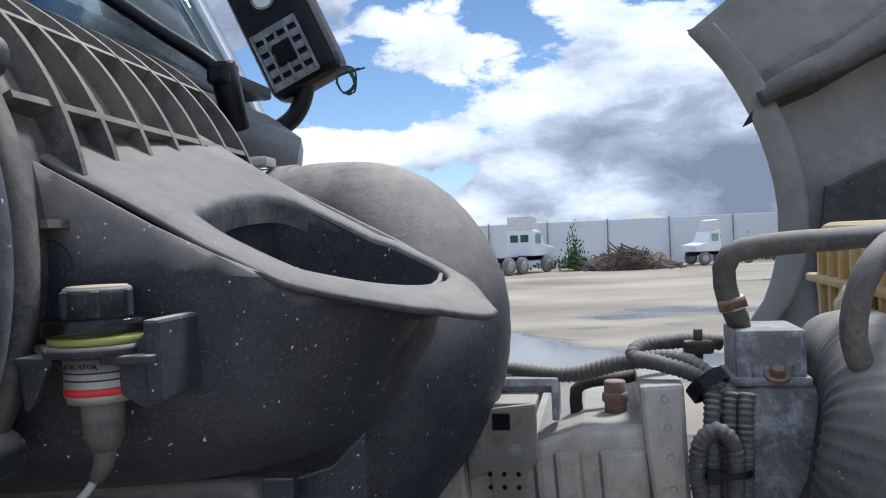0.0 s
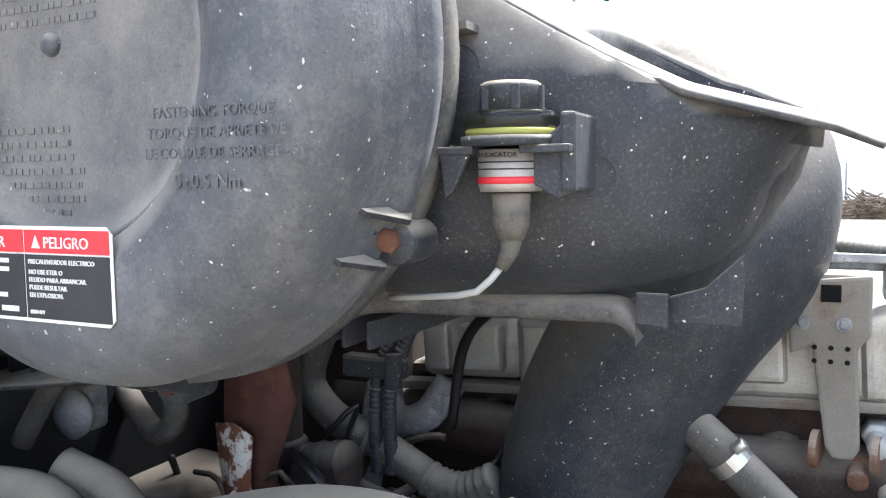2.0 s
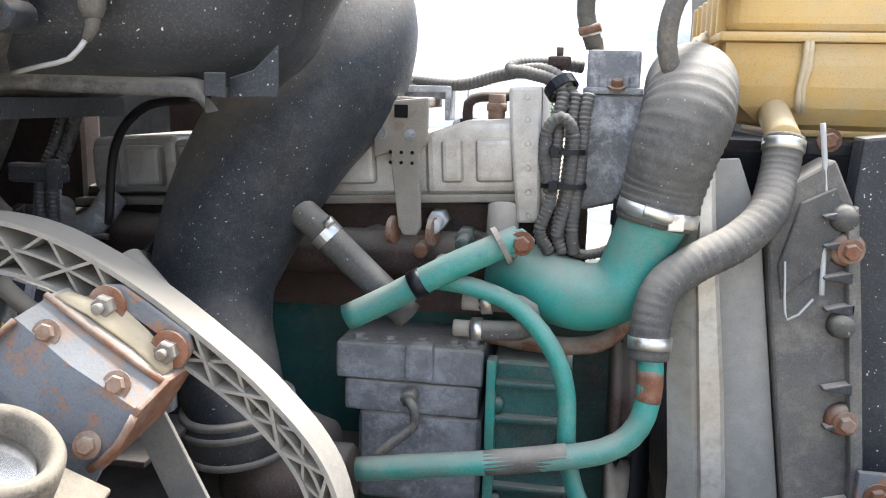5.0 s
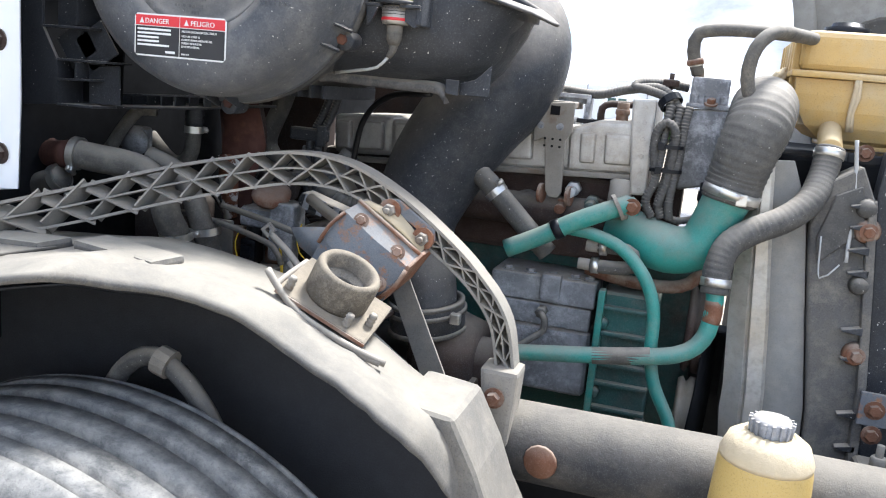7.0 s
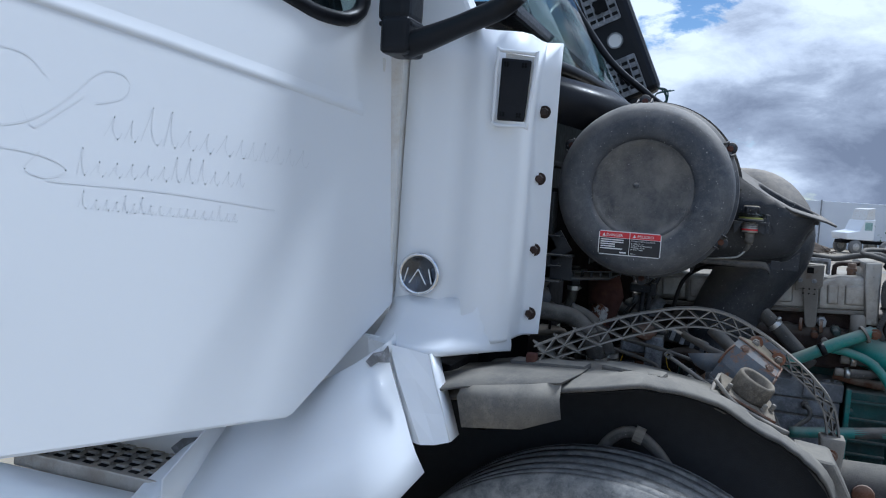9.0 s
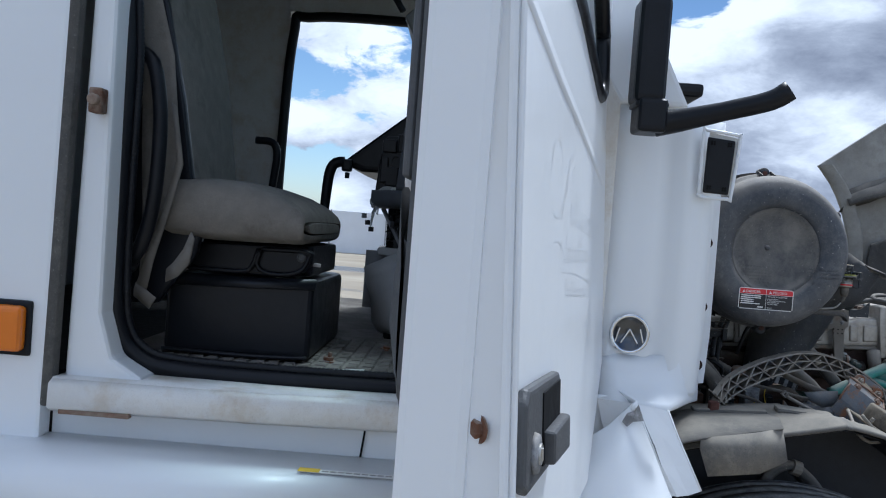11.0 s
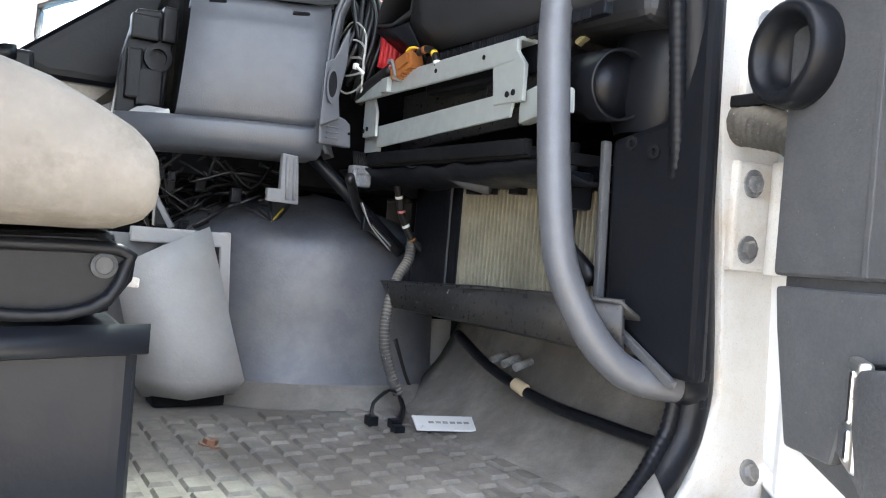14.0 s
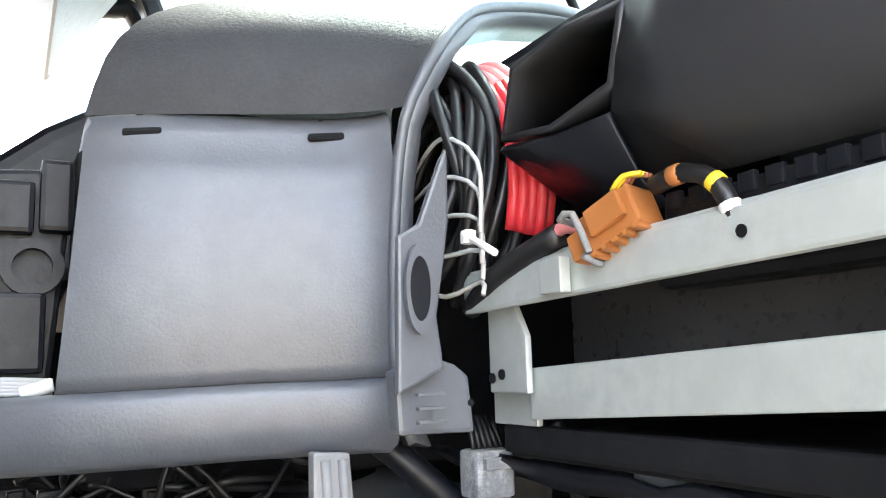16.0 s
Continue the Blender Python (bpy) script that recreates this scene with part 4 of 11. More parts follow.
    def reach(poly, a):
        """How far from the middle of the mouth the outline lies in direction a."""
        c, d, best = Vector((0.06, 0.528)), Vector((math.cos(a), math.sin(a))), 0.01
        for (x0, y0), (x1, y1) in zip(poly, poly[1:] + poly[:1]):
            p, e = Vector((x0, y0)) - c, Vector((x1 - x0, y1 - y0))
            den = d.x * e.y - d.y * e.x
            if abs(den) > 1e-9:
                t, u = (p.x * e.y - p.y * e.x) / den, (p.x * d.y - p.y * d.x) / den
                if t > 0 and -1e-6 <= u <= 1 + 1e-6:
                    best = max(best, t)
        return best

    smooth_loop = lambda poly: [(p.x, p.y) for p in spline([Vector((x, y, 0)) for x, y in poly + poly[:1]], 0.01)][:-1]
    outer_s, hole_s = smooth_loop(outer), smooth_loop(hole)
    vs, fs, seg = [], [], 90
    for k in range(seg):
        a = 2 * math.pi * k / seg
        ca, sa = math.cos(a), math.sin(a)
        at = lambda r, dz: (0.06 + r * ca, 0.528 + r * sa, lip_z(0.06 + r * ca, 0.528 + r * sa) + dz)
        h, o = reach(hole_s, a), reach(outer_s, a)
        vs += [at(h * 1.0, -0.02), at(h * 0.995, -0.008), at(h, -0.001), at(h + 0.003, 0.0015), at(h + (o - h) * 0.5, 0.001), at(o - 0.002, -0.001), at(o, -0.003), at(o - 0.002, -0.006), at(h + 0.004, -0.006), at(h + 0.003, -0.02)]
    for k in range(seg):
        j = (k + 1) % seg
        for c in range(9):
            fs.append((10 * k + c, 10 * j + c, 10 * j + c + 1, 10 * k + c + 1))
    part("scoop_lip", mesh_from(vs, fs, True), M_LIP, A, "scuffed dusty lip with long oval opening")
    rows = []
    for depth, shrink in ((-0.004, 0.998), (-0.05, 0.97), (-0.11, 0.92), (-0.15, 0.80), (-0.155, 0.05)):
        rows.append([])
        for k in range(seg + 1):
            ang = 2 * math.pi * k / seg
            r = reach(hole_s, ang) * shrink
            x, y = 0.06 + r * math.cos(ang), 0.528 + r * math.sin(ang)
            rows[-1].append((x - 0.4 * max(0, -depth - 0.03), y, min(lip_z(x, y), 1.535) + depth * 0.8))
    part("scoop_throat", strip(rows), M_PLASTIC, A, "dark throat of the scoop")
    # rolled flange under the scoop and the tabs at its end
    low = spline([(-0.140, 0.432, 1.362), (-0.124, 0.438, 1.364), (-0.06, 0.456, 1.362), (-0.018, 0.466, 1.361), (0.010, 0.468, 1.361), (0.024, 0.467, 1.359), (0.033, 0.467, 1.348)], 0.008)
    part("lower_flange", strip([[p + Vector((0, 0.016, 0.002)), p + Vector((0, 0.002, 0.003)), p + Vector((0, -0.004, 0.001)), p + Vector((0, -0.006, -0.004)), p + Vector((0, -0.006, -0.012)), p + Vector((0, -0.003, -0.014)), p + Vector((0, 0.020, -0.012))] for p in low]), M_LIP, A, "rolled lower flange")
    part("corner_tab", plate_xz([(0.034, 1.368), (0.034, 1.349), (0.053, 1.347), (0.053, 1.368)], 0.458, 0.461, 0.001), M_PLASTIC, A)
    part("corner_tab", plate_xz([(0.050, 1.348), (0.093, 1.349), (0.094, 1.392), (0.072, 1.371), (0.050, 1.364)], 0.472, 0.475, 0.001), M_PLASTIC, A, "thin moulded web under the scoop")
    for x, y, z, r in ((0.020, 0.4165, 1.437, 0.0125), (-0.055, 0.3985, 1.500, 0.0125)):
        part("moulded_ring", lathe([(r - 0.0006, 0), (r - 0.0006, 0.0008), (r + 0.0006, 0.0008), (r + 0.0006, 0)], axis((x, y, z), (0.27, -1, 0)), 36, False), M_PLASTIC, A)
    # raised writing and its plain rows
    T = lambda x, z: Matrix.Translation((x, 0.2735, z)) @ FACING
    for k, (row, dx) in enumerate((("FASTENING TORQUE", 0.006), ("TORQUE DE APRIETE DE", 0.002), ("LE COUPLE DE SERRAGE EST", 0.0))):
        text(row, 0.0076, T(-0.168 + dx, 1.468 - 0.0098 * k), M_LID, A, 0.0003, "raised_lettering")
    text("5±0.5 Nm", 0.0100, T(-0.150, 1.434), M_LID, A, 0.0003, "raised_lettering")
    rng = random.Random(4)
    rowsbm = bmesh.new()
    for z0, n, x0, wd in ((1.612, 7, -0.315, 0.092), (1.558, 5, -0.318, 0.105), (1.466, 8, -0.315, 0.080)):
        for k in range(n):
            x = x0
            end = x0 + wd * rng.uniform(0.8, 1.0)
            while x < end:
                w = rng.uniform(0.0025, 0.006)
                add(rowsbm, box((x, 0.2953 if abs(x + 0.258) < 0.085 else 0.2733, z0 - 0.0078 * k), (min(x + w, end), 0.298, z0 - 0.0078 * k + 0.0034), 0))
                x += w + (0.0012 if rng.random() < 0.8 else 0.004)
    part("raised_writing", rowsbm, M_DISH, A, "rows of small raised writing", kind="stuff")
    # moulded carrier beside it: a stepped side plate with open cells
    part("side_panel", plate_xz([(-0.545, 1.50), (-0.547, 1.279), (-0.474, 1.286), (-0.473, 1.347), (-0.497, 1.39), (-0.496, 1.50)], 0.300, 0.306, 0.002), M_PLASTIC, A, "black carrier plate")
    for a, b in (((-0.497, 1.390), (-0.418, 1.391)), ((-0.473, 1.347), (-0.390, 1.348)), ((-0.473, 1.320), (-0.414, 1.323)), ((-0.415, 1.344), (-0.414, 1.291)), ((-0.473, 1.389), (-0.447, 1.349)), ((-0.442, 1.390), (-0.413, 1.347)), ((-0.442, 1.345), (-0.442, 1.321)), ((-0.466, 1.49), (-0.467, 1.392)), ((-0.439, 1.49), (-0.439, 1.394)), ((-0.474, 1.286), (-0.414, 1.287)), ((-0.474, 1.347), (-0.474, 1.286))):
        flat = abs(a[1] - b[1]) < 0.01
        part("tray_rib", bar((a[0], 0.325, a[1]), (b[0], 0.325, b[1]), *((0.050, 0.0032) if flat else (0.0032, 0.050)), 0.0006), M_PLASTIC, A)
    part("tray_back", plate_xz([(-0.50, 1.29), (-0.41, 1.29), (-0.40, 1.50), (-0.50, 1.50)], 0.352, 0.356, 0.001), M_DARK, A)
    part("tray_floor", strip([[(-0.498, 0.36, 1.284), (-0.41, 0.36, 1.290), (-0.316, 0.40, 1.297)], [(-0.498, 0.60, 1.290), (-0.41, 0.60, 1.296), (-0.30, 0.60, 1.302)]], 0.004), M_PLASTIC, A)
    part("tray_edge", bar((-0.498, 0.385, 1.300), (-0.300, 0.415, 1.313), 0.004, 0.003, 0.0005), M_PLASTIC, A)
    for k in range(9):
        part("tray_rib", box((-0.492 + 0.022 * k, 0.388 + 0.003 * k, 1.286 + 0.0014 * k), (-0.4895 + 0.022 * k, 0.43, 1.301 + 0.0014 * k), 0.0005), M_PLASTIC, A)
    for k in range(13):
        part("bottom_rib", bar((-0.37 + 0.0195 * k, 0.43, 1.334), (-0.37 + 0.0195 * k, 0.62, 1.334), 0.003, 0.018, 0), M_PLASTIC, A)
    return A


air = build_air_cleaner()


def build_warning_label():
    W = thing("warning_label", "red white and black bilingual danger sticker on the air cleaner lid", "sticker")
    x0, x1, z0, z1, y = -0.326, -0.193, 1.362, 1.4145, 0.2732
    part("white_border", prism([(x0 + 0.004, z0), (x1 - 0.004, z0), (x1, z0 + 0.004), (x1, z1 - 0.004), (x1 - 0.004, z1), (x0 + 0.004, z1), (x0, z1 - 0.004), (x0, z0 + 0.004)], 0.0006, Matrix.Translation((0, y - 0.0004, 0)) @ XZ, 0), M_PAPER, W)
    mid = (x0 + x1) / 2
    for a, b in ((x0 + 0.002, mid - 0.0006), (mid + 0.0006, x1 - 0.002)):
        part("red_field", box((a, y - 0.0009, z1 - 0.0145), (b, y - 0.0003, z1 - 0.002), 0), M_RED, W)
        part("black_field", box((a, y - 0.0009, z0 + 0.002), (b, y - 0.0003, z1 - 0.0155), 0), M_INK, W)
        part("warning_triangle", prism([(a + 0.006, z1 - 0.012), (a + 0.0125, z1 - 0.012), (a + 0.00925, z1 - 0.005)], 0.0004, Matrix.Translation((0, y - 0.0012, 0)) @ XZ, 0), M_PAPER, W)
    T = lambda x, z: Matrix.Translation((x, y - 0.0012, z)) @ FACING
    text("DANGER", 0.0088, T(x0 + 0.016, z1 - 0.0118), M_PAPER, W)
    text("PELIGRO", 0.0088, T(mid + 0.016, z1 - 0.0118), M_PAPER, W)
    for k, row in enumerate(("PRECALENTADOR ELECTRICO", "NO USE ETER O", "FLUIDO PARA ARRANCAR.", "PUEDE RESULTAR", "EN EXPLOSION.")):
        text(row, 0.0037, T(mid + 0.0035, z1 - 0.0205 - 0.0042 * k - (0.0015 if k else 0)), M_PAPER, W)
    text("8081419", 0.0032, T(mid + 0.0035, z0 + 0.0045), M_PAPER, W)
    rng = random.Random(2)
    for k in range(5):
        part("text_bar", box((x0 + 0.005, y - 0.0013, z1 - 0.0205 - 0.0048 * k), (x0 + rng.uniform(0.035, 0.055), y - 0.001, z1 - 0.018 - 0.0048 * k), 0), M_PAPER, W)
    part("text_bar", box((mid - 0.02, y - 0.0013, z0 + 0.005), (mid - 0.006, y - 0.001, z0 + 0.008), 0), M_PAPER, W)


build_warning_label()


def build_gauge():
    G = thing("restriction_gauge", "small clear filter gauge with red and yellow bands in a bracket", "gauge")
    c = Vector((-0.013, 0.368, 0))
    Z = lambda prof, seg=32, smooth=True: lathe(prof, Matrix.Translation((c.x, c.y, 0)), seg, smooth)
    cap = part("cap", Z([(0, 1.477), (0.0162, 1.477), (0.0162, 1.492), (0.0155, 1.4935), (0.0, 1.4935)]), M_PLASTIC, G, "black knob with dusty top")
    part("cap_dust", Z([(0, 1.4934), (0.0150, 1.4934), (0.0140, 1.4945), (0, 1.4950)]), M_MUD, cap, "sandy dust on the knob")
    for a in range(0, 360, 60):
        part("grip_rib", bar((c.x + 0.0158 * math.cos(radians(a)), c.y + 0.0158 * math.sin(radians(a)), 1.478), (c.x + 0.0158 * math.cos(radians(a)), c.y + 0.0158 * math.sin(radians(a)), 1.492), 0.004, 0.004, 0.0005), M_PLASTIC, cap)
    part("upper_disc", Z([(0, 1.468), (0.0255, 1.468), (0.0262, 1.470), (0.0262, 1.4765), (0.024, 1.4775), (0, 1.4775)]), M_CLEAR, G, "clear plastic disc")
    part("yellow_band", Z([(0, 1.464), (0.0235, 1.464), (0.0235, 1.4675), (0, 1.4675)]), material("yellow green band", (0.33, 0.34, 0.09), 0.5, vary=0.1), G)
    part("lower_disc", Z([(0, 1.458), (0.0258, 1.458), (0.0262, 1.4635), (0, 1.4635)]), M_PLASTIC, G)
    part("cup", Z([(0, 1.432), (0.0160, 1.432), (0.0172, 1.436), (0.0172, 1.456), (0, 1.456)]), M_ALU, G, "silver printed cup")
    part("red_band", Z([(0.0171, 1.4365), (0.0175, 1.4365), (0.0175, 1.4405), (0.0171, 1.4405)]), M_RED, G)
    for z in (1.4445, 1.4485):
        part("scale_line", Z([(0.0171, z), (0.0175, z), (0.0175, z + 0.0008), (0.0171, z + 0.0008)]), M_INK, G)
    text("INDICATOR", 0.0038, Matrix.Translation((c.x - 0.0105, c.y - 0.0180, 1.4515)) @ FACING, M_INK, G)
    part("bracket", box((c.x - 0.034, c.y - 0.018, 1.4535), (c.x - 0.014, c.y + 0.02, 1.458), 0.001), M_PLASTIC, G)
    part("bracket", box((c.x + 0.010, c.y - 0.016, 1.4535), (c.x + 0.036, c.y + 0.02, 1.458), 0.001), M_PLASTIC, G)
    part("bracket_wing", moved(plate_xz([(c.x - 0.034, 1.456), (c.x - 0.016, 1.456), (c.x - 0.026, 1.432), (c.x - 0.031, 1.428)], c.y - 0.016, c.y - 0.012, 0.001), Matrix()), M_PLASTIC, G)
    part("bracket_wing", plate_xz([(c.x + 0.012, 1.456), (c.x + 0.036, 1.474), (c.x + 0.037, 1.432), (c.x + 0.028, 1.428), (c.x + 0.015, 1.436)], c.y - 0.008, c.y - 0.003, 0.001), M_PLASTIC, G)
    part("arm", box((c.x + 0.029, c.y - 0.01, 1.432), (c.x + 0.037, c.y + 0.03, 1.476), 0.002), M_PLASTIC, G)
    part("boot", Z([(0, 1.404), (0.0065, 1.404), (0.0095, 1.412), (0.0102, 1.4305), (0, 1.432)]), M_HOSE, G, "grey rubber boot")
    part("stub", tube([(c.x, c.y, 1.407), (c.x - 0.001, c.y, 1.397), (c.x - 0.006, c.y, 1.387)], [0.006, 0.005, 0.0035], 12), M_HOSE, G)
    part("cable", tube([(c.x - 0.005, c.y, 1.389), (c.x - 0.02, c.y, 1.372), (c.x - 0.05, c.y + 0.01, 1.366), (c.x - 0.09, c.y + 0.03, 1.36)], 0.0022, 8), M_GREYWIRE, G, "thin grey wire")
    fix = Matrix.Translation((-0.018, 0.386, 1.404)) @ Matrix.Diagonal((1.04, 1.04, 0.93, 1)) @ Matrix.Translation((-c.x, -c.y, -1.404))
    for ob in G.children_recursive:
        ob.data.transform(fix)


build_gauge()


def build_elbow():
    E = thing("intake_elbow", "large dust covered rubber intake elbow leading down to the turbo", "pipe")
    path = [(-0.20, 0.84, 1.50), (-0.12, 0.855, 1.503), (-0.05, 0.85, 1.505), (0.012, 0.835, 1.490), (0.050, 0.80, 1.44), (0.048, 0.765, 1.38), (0.010, 0.735, 1.322), (-0.027, 0.72, 1.262), (-0.057, 0.71, 1.198), (-0.072, 0.695, 1.137), (-0.062, 0.675, 1.08), (-0.040, 0.655, 1.03), (-0.02, 0.64, 0.97)]
    part("pipe", tube(path, [0.072, 0.078, 0.085, 0.091, 0.094, 0.093, 0.090, 0.087, 0.083, 0.076, 0.066, 0.060, 0.055], 40), M_ELBOW, E, "black rubber pipe grey with dust on top")
    part("neck_band", tube([(-0.105, 0.855, 1.5035), (-0.082, 0.855, 1.5045)], 0.0865, 36), M_HOSE, E)
    part("neck_cuff", tube([(-0.165, 0.848, 1.501), (-0.135, 0.852, 1.5025)], 0.0865, 36), M_HOSE, E, "rolled rubber cuff")
    part("neck_clamp", tube([(-0.128, 0.853, 1.503), (-0.112, 0.855, 1.5035)], 0.0835, 36), M_STEEL, E, "steel hose clamp")
    part("clamp_screw", box((-0.135, 0.80, 1.586), (-0.100, 0.83, 1.597), 0.003), M_STEEL, E)
    part("cuff", lathe([(0.058, -0.045), (0.064, -0.044), (0.065, 0.004), (0.062, 0.010), (0.058, 0.010)], axis((-0.022, 0.640, 0.995), (-0.12, -0.1, 1)), 36), M_ELBOW, E, "black rubber cuff of the turbo inlet")
    for h, r in ((-0.038, 0.068), (-0.006, 0.069), (0.008, 0.066)):
        part("ring", lathe([(r - 0.008, h - 0.004), (r, h - 0.003), (r, h + 0.003), (r - 0.008, h + 0.004)], axis((-0.022, 0.640, 0.995), (-0.12, -0.1, 1)), 36), M_HOSE, E)
    part("band_screw", box((0.035, 0.585, 0.985), (0.052, 0.600, 1.003), 0.003), M_STEEL, E)


build_elbow()


def build_branch_hose():
    H = thing("breather_hose", "dark rubber breather hose with a steel clamp", "hose")
    part("hose", tube([(0.03, 0.69, 1.225), (0.055, 0.69, 1.205), (0.11, 0.70, 1.150), (0.16, 0.71, 1.10)], 0.0175, 16), M_RUBBER, H)
    part("clamp", lathe([(0.0172, -0.006), (0.0192, -0.006), (0.0192, 0.006), (0.0172, 0.006)], axis((0.066, 0.692, 1.194), (0.62, 0.06, -0.62)), 24, False), M_STEEL, H, "steel hose clamp")
    part("clamp_screw", rod((0.070, 0.676, 1.208), (0.078, 0.676, 1.216), 0.005), M_STEEL, H)


build_branch_hose()


# ================================================================ engine
def build_engine():
    E = thing("engine", "dusty diesel engine with teal paint and aluminium valve cover", "engine")
    tilt = Matrix.Translation((0.0, 0, 1.27)) @ Matrix.Rotation(radians(-3.0), 4, "Y") @ Matrix.Translation((0.0, 0, -1.27))
    Tm = lambda bm: moved(bm, tilt)
    cover = part("valve_cover", Tm(join(box((-0.275, 0.772, 1.232), (-0.155, 1.02, 1.305), 0.014, 4), box((-0.160, 0.768, 1.226), (0.285, 1.02, 1.300), 0.012, 4),
                                         plate_xz([(0.165, 1.228), (0.165, 1.300), (0.215, 1.315), (0.288, 1.315), (0.288, 1.228)], 0.762, 1.02, 0.010, 3))), M_ALU, E, "pressed aluminium valve cover under dust")
    for x0, x1 in ((-0.265, -0.235), (-0.222, -0.172), (-0.15, -0.02), (0.0, 0.105), (0.185, 0.212), (0.226, 0.272)):
        part("pressed_panel", Tm(box((x0, 0.757, 1.242), (x1, 0.775, 1.294), 0.007, 3)), M_ALU, cover)
    part("cover_rail", Tm(box((-0.30, 0.764, 1.218), (0.285, 0.79, 1.228), 0.003)), M_DUSTY, E)
    part("cylinder_head", box((-0.46, 0.80, 1.08), (0.36, 1.15, 1.226), 0.01), M_RUSTDARK, E)
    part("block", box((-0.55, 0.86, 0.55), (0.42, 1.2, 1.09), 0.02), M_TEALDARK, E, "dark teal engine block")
    part("exhaust_manifold", tube([(-0.40, 0.80, 1.17), (-0.2, 0.78, 1.165), (0.05, 0.78, 1.16), (0.25, 0.80, 1.16)], 0.030, 14), M_RUSTDARK, E, "rust brown exhaust manifold")
    for x in (-0.35, -0.2, -0.05, 0.1, 0.22):
        part("exhaust_port", rod((x, 0.78, 1.165), (x, 0.90, 1.165), 0.028), M_RUSTDARK, E)
    part("turbo", join(lathe([(0, -0.05), (0.07, -0.05), (0.085, 0), (0.07, 0.05), (0, 0.05)], axis((0.02, 0.68, 0.90), (1, 0, 0)), 28), rod((-0.05, 0.68, 0.9), (0.1, 0.68, 0.9), 0.045)), M_RUSTDARK, E)
    # end flange and its bolts
    part("end_flange", Tm(plate_xz([(0.275, 1.196), (0.302, 1.196), (0.306, 1.352), (0.268, 1.352), (0.268, 1.30)], 0.745, 1.0, 0.004)), M_ALU, E, "pale flange with a row of bolts")
    for z in (1.205, 1.232, 1.26, 1.288, 1.315, 1.340):
        part("flange_bolt", Tm(bolt_mesh((0.289, 0.746, z), (0, -1, 0), 0.0036, 0.004, False)), M_ALU, E)
    # heat shield strap over the cover
    strap = part("strap", join(plate_xz([(0.106, 1.345), (0.172, 1.352), (0.172, 1.300), (0.162, 1.288), (0.166, 1.200), (0.160, 1.190), (0.144, 1.190), (0.138, 1.200), (0.126, 1.288), (0.108, 1.280)], 0.742, 0.748, 0.003),
                               box((0.108, 0.745, 1.340), (0.172, 0.84, 1.352), 0.003)), M_DUSTY, E, "dusty bent steel strap")
    for x in (0.118, 0.151):
        part("strap_bolt", bolt_mesh((x, 0.742, 1.309), (0, -1, 0), 0.0042, 0.006), M_CASTGREY, strap)
    for k in range(6):
        part("punched_hole", lathe([(0, 0), (0.0022, 0), (0.0022, 0.001), (0, 0.001)], axis((0.128 + 0.013 * (k % 3), 0.7415, 1.288 - 0.012 * (k // 3)), (0, -1, 0)), 8, False), M_DARK, strap)
    part("strap_slot", box((0.132, 0.7405, 1.328), (0.148, 0.743, 1.343), 0.001), M_DARK, strap)
    for x in (0.128, 0.176):
        part("pivot_bolt", join(lathe([(0, 0), (0.017, 0), (0.017, 0.006), (0, 0.006)], axis((x, 0.75, 1.195), (1, -0.2, 0)), 20, False)), M_RUST, E, "rusted washer")
    part("bridge_bracket", join(box((0.10, 0.79, 1.358), (0.19, 0.83, 1.366), 0.002), box((0.183, 0.79, 1.325), (0.19, 0.83, 1.362), 0.002), box((0.10, 0.80, 1.35), (0.19, 0.81, 1.36), 0.002)), M_CASTGREY, E)
    part("bridge_bolt", bolt_mesh((0.135, 0.81, 1.366), (0, 0, 1), 0.007, 0.008), M_DUSTY, E)
    part("drain_plug", join(rod((0.243, 0.82, 1.325), (0.243, 0.82, 1.358), 0.0105, 16), rod((0.243, 0.82, 1.337), (0.243, 0.82, 1.347), 0.0125, 8)), M_RUST, E, "brown threaded plug")
    part("vent_pipe", tube([(0.205, 0.84, 1.32), (0.205, 0.84, 1.345), (0.22, 0.84, 1.354), (0.25, 0.85, 1.355), (0.28, 0.86, 1.36)], 0.0065, 10), M_RUSTDARK, E)
    # control box and its lid
    part("control_box", plate_xz([(0.336, 1.358), (0.418, 1.362), (0.422, 1.350), (0.410, 1.280), (0.392, 1.235), (0.352, 1.225), (0.333, 1.24)], 0.772, 0.90, 0.008, 3), M_CASTGREY, E, "blue-grey cast housing with chalky spots")
    part("box_lid", join(box((0.350, 0.774, 1.362), (0.410, 0.85, 1.410), 0.004), box((0.346, 0.770, 1.360), (0.414, 0.855, 1.368), 0.003)), M_CASTGREY, E, "square aluminium cap")
    part("lid_bolt", bolt_mesh((0.384, 0.772, 1.368), (0, -0.4, 1), 0.007, 0.010), M_RUST, E)
    for x in (0.362, 0.372, 0.396):
        part("lid_rib", prism([(0, 0), (0.005, 0), (0, 0.014)], 0.003, Matrix.Translation((x, 0.774, 1.368)) @ Matrix.Rotation(radians(90), 4, "Z") @ Matrix.Rotation(radians(90), 4, "X"), 0), M_CASTGREY, E)
    # teal coolant pipes
    pipe = part("coolant_pipe", tube([(0.098, 0.665, 1.106), (0.15, 0.67, 1.133), (0.21, 0.67, 1.168), (0.262, 0.675, 1.193), (0.285, 0.685, 1.203)], 0.0150, 20), M_TEAL, E, "teal painted coolant pipe")
    part("pipe_band", tube([(0.172, 0.668, 1.146), (0.184, 0.669, 1.153)], 0.0168, 20), M_BLACKTRIM, pipe)
